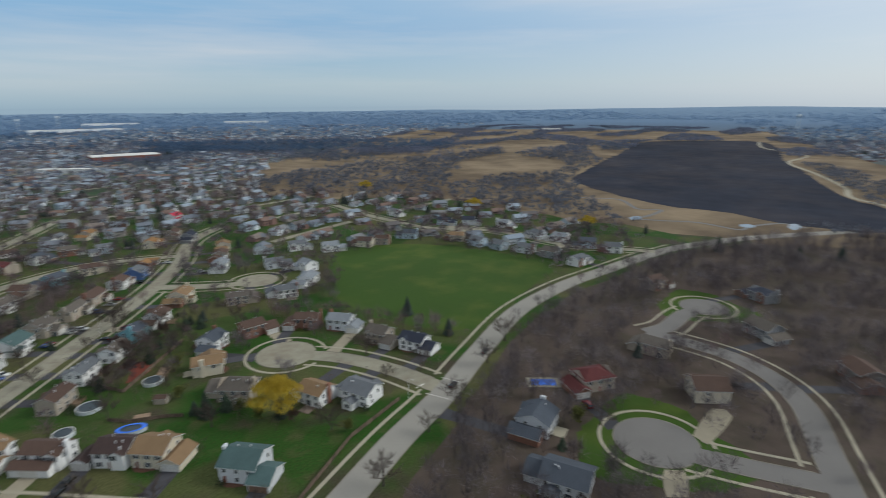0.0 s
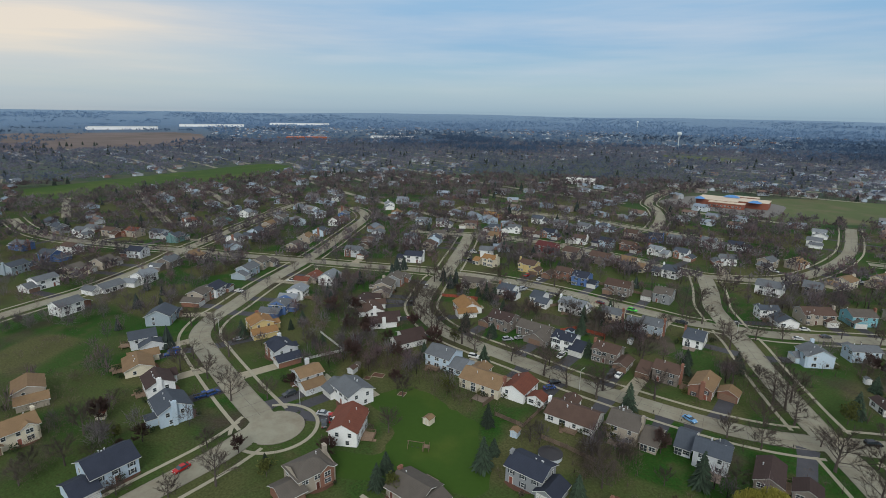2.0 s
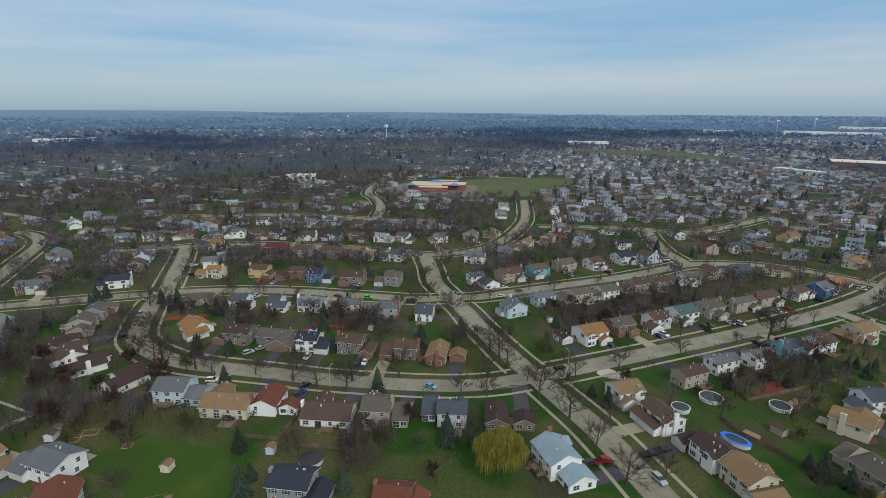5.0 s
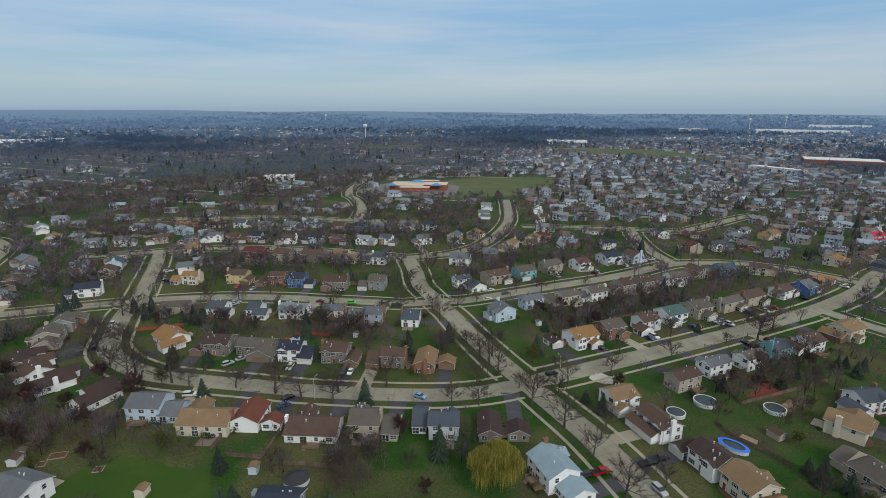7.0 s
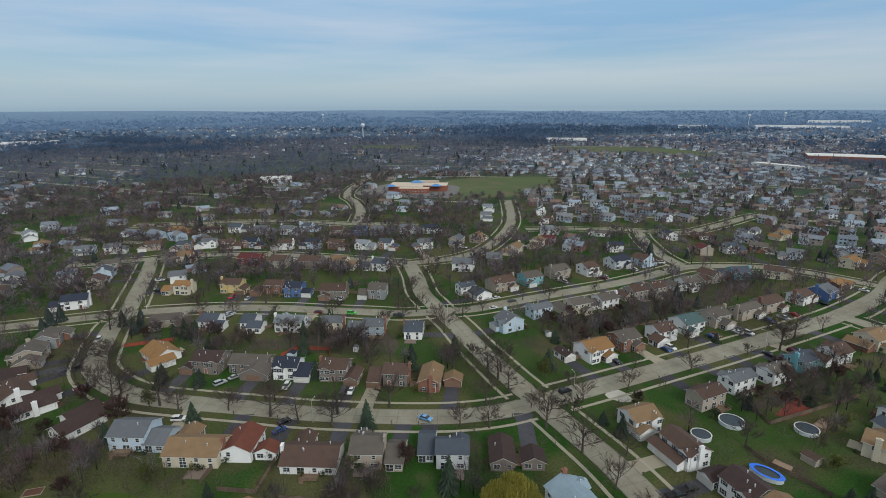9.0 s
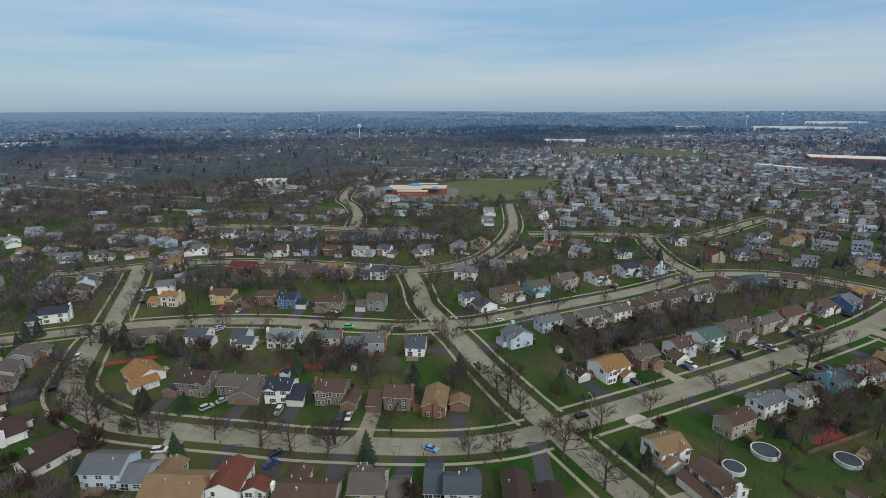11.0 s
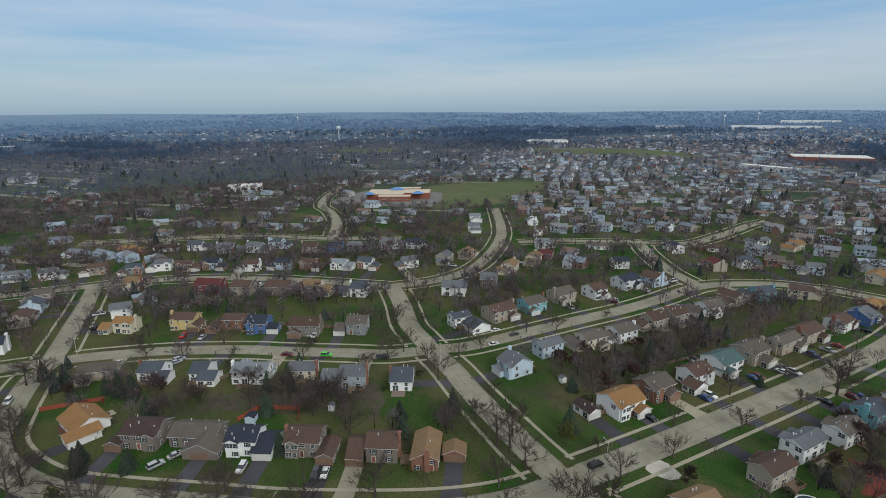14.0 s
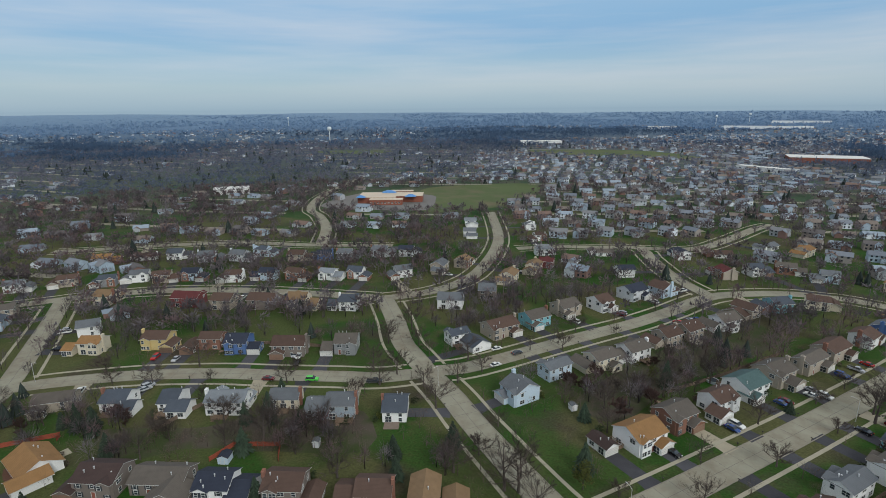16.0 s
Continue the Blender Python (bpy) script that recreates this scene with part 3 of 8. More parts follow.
def runs(line, keep):
    run = []
    for i, p in enumerate(line):
        if keep[i]:
            run.append(p)
        else:
            if len(run) > 2:
                yield run
            run = []
    if len(run) > 2:
        yield run


def build_road(k, i):
    w, pts, kind = ROADS[k]
    line = LINES[k]
    z = 0.02 + 0.004 * i
    mat = {"c": M_CONCRETE, "a": M_ASPHALT_ROAD, "p": M_ROADPALE}[kind]
    tagged(new("road", strip(line, 0, w / 2, z).mesh("road", mat)),
           "pale worn concrete residential street" if kind != "a" else "grey worn asphalt street", "road", kind="structure")
    if k == "R2":
        return
    nn = normals(line)
    for side in (-1, 1):
        # kerbs and footways stop where another street comes in
        kerb, walk_s = Shape(), Shape()
        for off, half, zz, dst in ((w / 2 + 0.1, 0.13, 0.11 + 0.003 * i, kerb), (w / 2 + 4.1, 0.58, 0.06 + 0.003 * i, walk_s)):
            ok = []
            for p, q in zip(line, nn):
                x, y = p.x + q.x * off * side, p.y + q.y * off * side
                ok.append((k != "R" or side > 0 or half < 0.3) and road_gap(x, y, skip=k)[0] > 0.5 and all(math.hypot(c[0] - x, c[1] - y) > c[2] + 0.4 for c in COURTS.values()))
            idx = 0
            pos = {id(p): q for p, q in zip(line, nn)}
            for run in runs(line, ok):
                shifted = [p + pos[id(p)] * off * side for p in run]
                s = strip(shifted, 0, half, zz, zz)
                dst.add(s.v, s.f)
        if kerb.v:
            tagged(new("kerb", kerb.mesh("kerb", M_KERB)), "low pale concrete kerb along the street", "kerb", kind="structure")
        if walk_s.v:
            tagged(new("footway", walk_s.mesh("footway", M_WALK)), "narrow pale concrete footway beside the lawn strip", "pavement", kind="structure")
    # sealed joints across the slabs
    if w > 6 and k in ("A", "B", "C", "D", "E", "F", "L"):
        joints = Shape()
        for j in range(3, len(line) - 3, 2):
            p, q = line[j], nn[j]
            d = Vector((q.y, -q.x)) * 0.06
            a, b = p + q * (w / 2 - 0.1), p - q * (w / 2 - 0.1)
            joints.add([(a.x + d.x, a.y + d.y, z + 0.004), (a.x - d.x, a.y - d.y, z + 0.004), (b.x - d.x, b.y - d.y, z + 0.004), (b.x + d.x, b.y + d.y, z + 0.004)], [(0, 1, 2, 3)])
        s = strip(line, 0, 0.06, z + 0.008)
        joints.add(s.v, s.f)
        tagged(new("slab_joints", joints.mesh("slab_joints", M_JOINT)), "dark tar joints between the road slabs", "road joints", kind="structure")


for i, k in enumerate(ROADS):
    build_road(k, i)


def build_court(x, y, r, kind, i):
    n = 48
    ring = [(x + r * math.cos(2 * math.pi * k / n), y + r * math.sin(2 * math.pi * k / n)) for k in range(n)]
    z = 0.16 + 0.004 * i - 0.03
    mat = {"c": M_CONCRETE, "a": M_ASPHALT_ROAD, "p": M_ROADPALE}[kind]
    tagged(new("turning_circle", mesh("turning_circle", [(*p, z) for p in ring], [tuple(range(n))], mat)), "round paved end of a court", "road", kind="structure")
    for name, ro, half, zz, mt in (("kerb", r + 0.1, 0.13, 0.17, M_KERB), ("footway", r + 4.1, 0.58, 0.13 + 0.003 * i, M_WALK)):
        line = [Vector((x + ro * math.cos(2 * math.pi * k / n), y + ro * math.sin(2 * math.pi * k / n))) for k in range(n + 1)]
        ok = [all(math.hypot(p.x - q.x, p.y - q.y) > w / 2 + 0.4 for kk, q, w in ALL_PTS) for p in line]
        s = Shape()
        for run in runs(line, ok):
            t = strip(run, 0, half, zz, zz)
            s.add(t.v, t.f)
        if s.v:
            tagged(new(name, s.mesh(name, mt)), "pale concrete edge round the turning circle", name, kind="structure")


for i, (x, y, r) in enumerate(COURTS.values()):
    build_court(x, y, r, "a" if y < 100 and x > 100 else "c", i)

# ---- houses ----
def gable_walls(s, x0, y0, x1, y1, h, rise, axis, mat=0):
    xm, ym = (x0 + x1) / 2, (y0 + y1) / 2
    b = [(x0, y0, 0), (x1, y0, 0), (x1, y1, 0), (x0, y1, 0), (x0, y0, h), (x1, y0, h), (x1, y1, h), (x0, y1, h)]
    if axis == "x":
        v = b + [(x0, ym, h + rise), (x1, ym, h + rise)]
        f = [(0, 1, 5, 4), (1, 2, 6, 9, 5), (2, 3, 7, 6), (3, 0, 4, 8, 7)]
    else:
        v = b + [(xm, y0, h + rise), (xm, y1, h + rise)]
        f = [(0, 1, 5, 8, 4), (1, 2, 6, 5), (2, 3, 7, 9, 6), (3, 0, 4, 7)]
    return s.add(v, f, mat)


def gable_roof(s, x0, y0, x1, y1, h, rise, axis, over=0.55, thick=0.2, mat=0, edge=1):
    """Two sloping slabs with eaves and white rake boards."""
    if axis == "x":
        ym, half = (y0 + y1) / 2, (y1 - y0) / 2
        k = rise / half
        lo = h - over * k
        for sg in (-1, 1):
            ye = ym + sg * (half + over)
            top = [(x0 - over, ye, lo + thick), (x1 + over, ye, lo + thick), (x1 + over, ym, h + rise + thick), (x0 - over, ym, h + rise + thick)]
            bot = [(a, b, c - thick) for a, b, c in top]
            o = [(0, 1, 2, 3), (7, 6, 5, 4)] if sg < 0 else [(3, 2, 1, 0), (4, 5, 6, 7)]
            s.add(top + bot, o, mat)
            s.add(top + bot, [(0, 4, 5, 1), (1, 5, 6, 2), (3, 7, 4, 0)], edge)
    else:
        xm, half = (x0 + x1) / 2, (x1 - x0) / 2
        k = rise / half
        lo = h - over * k
        for sg in (-1, 1):
            xe = xm + sg * (half + over)
            top = [(xe, y0 - over, lo + thick), (xe, y1 + over, lo + thick), (xm, y1 + over, h + rise + thick), (xm, y0 - over, h + rise + thick)]
            bot = [(a, b, c - thick) for a, b, c in top]
            o = [(3, 2, 1, 0), (4, 5, 6, 7)] if sg < 0 else [(0, 1, 2, 3), (7, 6, 5, 4)]
            s.add(top + bot, o, mat)
            s.add(top + bot, [(0, 1, 5, 4), (1, 2, 6, 5), (3, 0, 4, 7)], edge)
    return s


def hip_roof(s, x0, y0, x1, y1, h, rise, over=0.45, mat=0, edge=1):
    x0, y0, x1, y1 = x0 - over, y0 - over, x1 + over, y1 + over
    r = (y1 - y0) / 2
    ym = (y0 + y1) / 2
    v = [(x0, y0, h), (x1, y0, h), (x1, y1, h), (x0, y1, h), (x0 + r, ym, h + rise), (x1 - r, ym, h + rise)]
    s.add(v, [(0, 1, 5, 4), (1, 2, 5), (2, 3, 4, 5), (3, 0, 4)], mat)
    low = [(a, b, h - 0.2) for a, b, _ in v[:4]]
    return s.add(v[:4] + low, [(0, 4, 5, 1), (1, 5, 6, 2), (2, 6, 7, 3), (3, 7, 4, 0), (4, 7, 6, 5)], edge)


def framed(name, xs, zs, panes, mats, shutters=0.0, depth=0.07, inset=0.05):
    """One connected moulding in the x-z plane, facing -y: a frame over the grid xs, zs with the named cells set back as panes."""
    s = Shape()
    nx, nz = len(xs), len(zs)
    vs = [(x, -depth, z) for z in zs for x in xs]
    at = lambda i, j: j * nx + i
    fs, ms = [], []
    for j in range(nz - 1):
        for i in range(nx - 1):
            q = [at(i, j), at(i + 1, j), at(i + 1, j + 1), at(i, j + 1)]
            if (i, j) in panes:
                o = len(vs)
                vs += [(vs[k][0], -depth + inset, vs[k][2]) for k in q]
                fs.append((o, o + 1, o + 2, o + 3))
                ms.append(1)
                for k in range(4):
                    fs.append((q[k], q[(k + 1) % 4], o + (k + 1) % 4, o + k))
                    ms.append(0)
            else:
                fs.append(tuple(q))
                ms.append(0)
    rim = [at(i, 0) for i in range(nx)] + [at(nx - 1, j) for j in range(1, nz)] + [at(i, nz - 1) for i in range(nx - 2, -1, -1)] + [at(0, j) for j in range(nz - 2, 0, -1)]
    o = len(vs)
    vs += [(vs[k][0], 0.02, vs[k][2]) for k in rim]
    for k in range(len(rim)):
        fs.append((rim[k], o + k, o + (k + 1) % len(rim), rim[(k + 1) % len(rim)]))
        ms.append(0)
    if shutters:
        for i, sg in ((0, -1), (nx - 1, 1)):
            a, b = at(i, 0), at(i, nz - 1)
            o = len(vs)
            vs += [(vs[a][0] + sg * shutters, -depth + 0.01, vs[a][2]), (vs[b][0] + sg * shutters, -depth + 0.01, vs[b][2])]
            fs.append((a, b, o + 1, o) if sg < 0 else (a, o, o + 1, b))
            ms.append(2)
    return mesh(name, vs, fs, mats, ms)


def window_mesh(name, w, h, shutters=False, double=True):
    t = 0.09
    xs = [-w / 2 - t, -w / 2, -0.04, 0.04, w / 2, w / 2 + t] if double else [-w / 2 - t, -w / 2, w / 2, w / 2 + t]
    cols = (1, 3) if double else (1,)
    zs = [-h / 2 - t, -h / 2, -0.03, 0.03, h / 2, h / 2 + t]
    return framed(name, xs, zs, {(i, j) for i in cols for j in (1, 3)}, [M_TRIM, M_GLASS, M_SHUTTER], 0.4 if shutters else 0.0)


WINDOWS = {"plain": window_mesh("window", 1.0, 1.25, double=False), "wide": window_mesh("window", 1.7, 1.25),
           "shutter": window_mesh("window", 0.95, 1.3, True, False), "patio": window_mesh("patio_door", 1.9, 2.0)}
DOOR = framed("front_door", [-0.62, -0.48, 0.48, 0.62], [0, 0.05, 2.08, 2.2], {(1, 1)}, [M_TRIM, M_DOOR])


def garage_mesh(mat):
    zs = [0.0] + [v for i in range(4) for v in (0.03 + i * 0.53, 0.53 * (i + 1))] + [2.3]
    return framed("garage_door", [-2.6, -2.44, 2.44, 2.6], zs, {(1, j) for j in (1, 3, 5, 7)}, [mat, mat], inset=0.02)


GARAGE = [garage_mesh(M_GARAGE), garage_mesh(M_GARAGE_DARK)]
s = Shape().tube((0, 0, 0), (0, 0, 0.7), 0.14, 0.14, 8, caps=True).tube((0, 0, 0.7), (0, 0, 0.85), 0.22, 0.18, 8, caps=True)
VENT = s.mesh("roof_vent", [M_VENT])
FOOTPRINTS, DRIVES = [], []
NICE = {"lightgrey": "light grey", "greybrown": "grey-brown", "darkbrown": "dark brown", "greyblue": "grey-blue", "lightblue": "light blue",
        "darkred": "dark red", "brightred": "bright red"}


def deck_mesh(w, d, z, rnd):
    s = Shape().box(-w / 2, 0, z - 0.15, w / 2, d, z)
    for x in (-w / 2 + 0.1, 0, w / 2 - 0.1):
        for y in (d - 0.1, 0.3):
            s.box(x - 0.06, y - 0.06, 0, x + 0.06, y + 0.06, z + 0.95)
    for a in ((-w / 2, d - 0.1, w / 2, d), (-w / 2, 0.2, -w / 2 + 0.1, d), (w / 2 - 0.1, 0.2, w / 2, d)):
        s.box(a[0], a[1], z + 0.85, a[2], a[3], z + 0.95)
        nx = int(max(a[2] - a[0], a[3] - a[1]) / 0.3)
        for i in range(nx):
            t = (i + 0.5) / nx
            x, y = a[0] + (a[2] - a[0]) * t, a[1] + (a[3] - a[1]) * t
            s.box(x - 0.02, y - 0.02, z, x + 0.02, y + 0.02, z + 0.85)
    for i in range(3):
        s.box(w / 2 - 1.4, d + 0.28 * i, 0, w / 2 - 0.3, d + 0.28 * (i + 1), max(0.1, z - 0.2 * (i + 1)))
    return s.mesh("deck", [M_DECK])


def house(x, y, turn, style, roof, wall, w, d, group):
    """Front towards local -y. a, b: two storeys with a garage wing on one side; c: two storeys with a pent roof across
    the front; r: one storey with a gabled garage wing."""
    rnd = random.Random(round(x * 7 + y * 13))
    w, d = 0.86 * w, 0.93 * d
    near = math.hypot(x + 20, y - 190) < 210
    root = new("house")
    low = style == "r"
    shift = 0 if style == "c" else (1.9 if style == "a" else -1.9)      # the middle of house and wing together stands at x, y
    root.matrix_world = pose(x, y, 0, 0, 0, turn) @ pose(shift, 0, 0)
    rn, wn_ = NICE.get(roof, roof), NICE.get(wall, wall)
    tagged(root, f"{'one' if low else 'two'}-storey {wn_} house with a {rn} shingle roof", "house", group)
    h = 2.7 if low else rnd.uniform(4.5, 4.9)
    side = -1 if style == "a" else 1
    wm, rm = wall_mat(wall), roof_mat(roof)
    axis = "y" if d > w else "x"
    rise = min(w, d) / 2 * rnd.choice((0.40, 0.46, 0.52))
    body = gable_walls(Shape(), -w / 2, -d / 2, w / 2, d / 2, h, rise, axis)
    part("wall", body.mesh("wall", [wm]), root)
    rs = Shape()
    hipped = rnd.random() < 0.12 and axis == "x" and math.hypot(x - 60.3, y - 191.2) > 8
    if hipped:
        hip_roof(rs, -w / 2, -d / 2, w / 2, d / 2, h, rise)
    else:
        gable_roof(rs, -w / 2, -d / 2, w / 2, d / 2, h, rise, axis)
    top = part("roof", rs.mesh("roof", [rm, M_TRIM]), root)
    brickish = rnd.random() < 0.25
    # garage wing
    gw, gd = 5.8, min(d, 9.5) + rnd.uniform(-1.2, 0.8)
    if style == "c":
        gx, gy = -w / 2 + 3.2, -d / 2
        pent = Shape()
        pent.add([(-w / 2 - 0.3, -d / 2 - 1.5, 2.55), (w / 2 + 0.3, -d / 2 - 1.5, 2.55), (w / 2 + 0.3, -d / 2 + 0.05, 3.3), (-w / 2 - 0.3, -d / 2 + 0.05, 3.3),
                  (-w / 2 - 0.3, -d / 2 - 1.5, 2.4), (w / 2 + 0.3, -d / 2 - 1.5, 2.4), (w / 2 + 0.3, -d / 2 + 0.05, 2.4), (-w / 2 - 0.3, -d / 2 + 0.05, 2.4)],
                 [(0, 1, 2, 3), (0, 4, 5, 1), (1, 5, 6, 2), (3, 7, 4, 0), (4, 7, 6, 5)])
        part("porch_roof", pent.mesh("porch_roof", [rm]), root)
        for px in (0.6, w / 4 + 0.6, w / 2 - 0.2):
            part("porch_post", Shape().box(px - 0.08, -d / 2 - 1.4, 0, px + 0.08, -d / 2 - 1.24, 2.4).mesh("porch_post", [M_TRIM]), root)
    else:
        gx = side * (w / 2 + (1.4 if low else 2.0))
        gy = -d / 2 - (2.6 if low else rnd.choice((0.6, 1.4, 2.4)))
        gh = 2.6
        gaxis = "y" if low or rnd.random() < 0.6 else "x"
        grise = gw / 2 * 0.5 if gaxis == "y" else gd / 2 * 0.45
        ws = gable_walls(Shape(), gx - gw / 2, gy, gx + gw / 2, gy + gd, gh, grise, gaxis)
        part("garage_wall", ws.mesh("garage_wall", [wall_mat("brick") if brickish else wm]), root)
        gr = gable_roof(Shape(), gx - gw / 2, gy, gx + gw / 2, gy + gd, gh, grise, gaxis)
        part("garage_roof", gr.mesh("garage_roof", [rm, M_TRIM]), root)
    part("garage_door", GARAGE[1 if rnd.random() < 0.25 else 0], root, at=pose(gx, gy - 0.01, 0))
    # windows
    kind = rnd.choice(("plain", "wide", "shutter", "shutter"))
    floors = (1.45,) if low else (1.25, h - 1.05)
    n = 3 if w < 12 else 4
    if not near:
        n -= 1

    seen_from = [(root.matrix_world.inverted() @ Vector(e)) for e in ((16, 40, 96), (27, 45, 96), (-4, 119, 96))]

    def win(k, px, py, pz, rz):
        # only the sides that face the open ground the camera flies over
        out = Vector((math.sin(radians(rz)), -math.cos(radians(rz)), 0))
        if all(out.dot(e - Vector((px, py, pz))) < 0 for e in seen_from):
            return
        part("window", WINDOWS[k], root, at=pose(px, py, pz, 0, 0, rz))

    free_front = [(-w / 2 + (i + 0.5) * w / n) for i in range(n)]
    for z in floors:
        for px in free_front:
            if z < 2 and style != "c" and px * side > w / 2 - 2.6:
                continue
            if z < 2 and style == "c" and px < 0.5:
                continue
            if z < 2 and abs(px - free_front[n // 2 - (side > 0)]) < 0.1:
                if any(e.y < -d / 2 for e in seen_from):
                    part("front_door", DOOR, root, at=pose(px, -d / 2 - 0.01, 0))
                continue
            win(kind, px, -d / 2 - 0.01, z, 0)
    kb = "wide" if rnd.random() < 0.4 else "plain"
    for z in floors:
        for i in range(n):
            px = w / 2 - (i + 0.5) * w / n
            if z < 2 and i == n // 2:
                win("patio", px, d / 2 + 0.01, 1.15, 180)
            else:
                win(kb, px, d / 2 + 0.01, z, 180)
    for sg, rz in ((-1, -90), (1, 90)):
        for z in floors:
            if z < 2 and sg == side and style != "c":
                continue
            for py in ((-d / 5, d / 4) if near and z > 2 else (d / 6,)):
                win("plain", sg * (w / 2 + 0.01), py, z, rz)
    # chimney, vents, dormer gable, deck
    if rnd.random() < 0.5 and not any(math.hypot(x - a, y - b) < 9 for a, b in ((-85.5, 117.3), (-108, 106))):
        sg = -side if style != "c" else 1
        cm = rnd.choice((M_CHIMNEY, wm, wm))
        cx, cy = sg * (w / 2 + 0.35), rnd.uniform(-0.1, 0.25) * d
        ch = h + rise + 0.6
        c = Shape().box(cx - 0.38, cy - 0.75, 0, cx + 0.38, cy + 0.75, ch).box(cx - 0.45, cy - 0.82, ch, cx + 0.45, cy + 0.82, ch + 0.12)
        c.box(cx - 0.2, cy - 0.3, ch + 0.12, cx + 0.2, cy + 0.3, ch + 0.4)
        part("chimney", c.mesh("chimney", [cm]), root)
    if near and axis == "x":
        for i in range(rnd.choice((1, 2, 3))):
            part("roof_vent", VENT, root, at=pose(rnd.uniform(-0.35, 0.35) * w, d * rnd.uniform(0.1, 0.2), h + rise * 0.65))
    if not low and style != "c" and axis == "x" and rnd.random() < 0.55:
        gx0 = -side * w * 0.25
        ds = gable_walls(Shape(), gx0 - 1.9, -d / 2 - 0.5, gx0 + 1.9, 0, h - 0.05, 1.25, "y")
        part("gable_bay", ds.mesh("gable_bay", [wall_mat("brick") if brickish else wm]), root)
        part("bay_roof", gable_roof(Shape(), gx0 - 1.9, -d / 2 - 0.5, gx0 + 1.9, 0, h - 0.05, 1.25, "y", over=0.3).mesh("bay_roof", [rm, M_TRIM]), root)
        win("wide", gx0, -d / 2 - 0.52, h - 1.15, 0)
        win("wide", gx0, -d / 2 - 0.52, 1.6, 0)
    # a one-storey room built on at the back
    if near and rnd.random() < 0.3:
        ex = rnd.uniform(-0.25, 0.25) * w
        ew, ed = rnd.uniform(1.8, 2.6), rnd.uniform(2.6, 3.6)
        part("back_room", gable_walls(Shape(), ex - ew, d / 2 - 0.3, ex + ew, d / 2 + ed, 2.5, ew * 0.45, "y").mesh("back_room", [wm]), root)
        part("back_room_roof", gable_roof(Shape(), ex - ew, d / 2 - 0.2, ex + ew, d / 2 + ed, 2.5, ew * 0.45, "y", over=0.3).mesh("back_room_roof", [rm, M_TRIM]), root)
        win("wide", ex, d / 2 + ed + 0.01, 1.4, 180)
    elif near and rnd.random() < 0.5:
        z = rnd.choice((0.35, 0.8))
        dk = part("deck", deck_mesh(rnd.uniform(4, 6), rnd.uniform(3, 4), z, rnd), root, "weathered wooden deck", at=pose(rnd.uniform(-0.15, 0.15) * w, d / 2 + 0.02, 0))
    elif near:
        pw, pdp = rnd.uniform(3.5, 6), rnd.uniform(3, 4.5)
        part("patio", Shape().box(-pw / 2, 0, 0.0, pw / 2, pdp, 0.09).mesh("patio", [rnd.choice((M_WALK, M_PAVER))]), root, "pale concrete patio", at=pose(rnd.uniform(-0.2, 0.2) * w, d / 2 + 0.02, 0))
    if near:
        bed = [(bx, -d / 2 - 0.05 - (0.3 + 1.3 * math.sin(math.pi * i / 8) + rnd.uniform(0, .3)), 0.06) for i, bx in enumerate(np.linspace(-side * w / 2, side * (w / 2 - 2.6) if style != "c" else w / 2, 9).tolist())]
        bed += [(bed[-1][0], -d / 2 - 0.02, 0.06), (bed[0][0], -d / 2 - 0.02, 0.06)]
        part("mulch_bed", mesh("mulch_bed", bed, [tuple(range(11)) if side > 0 else tuple(range(10, -1, -1))], [M_MULCH]), root, "reddish-brown bark mulch bed")
    m = root.matrix_world
    FOOTPRINTS.append((x, y, max(w, d) / 2 + 3))
    FOOTPRINTS.append((*(m @ Vector((gx, gy + 3, 0)))[:2], 6))
    DRIVES.append((m.copy(), gx, gy, 5.0, rnd.random()))
    return root


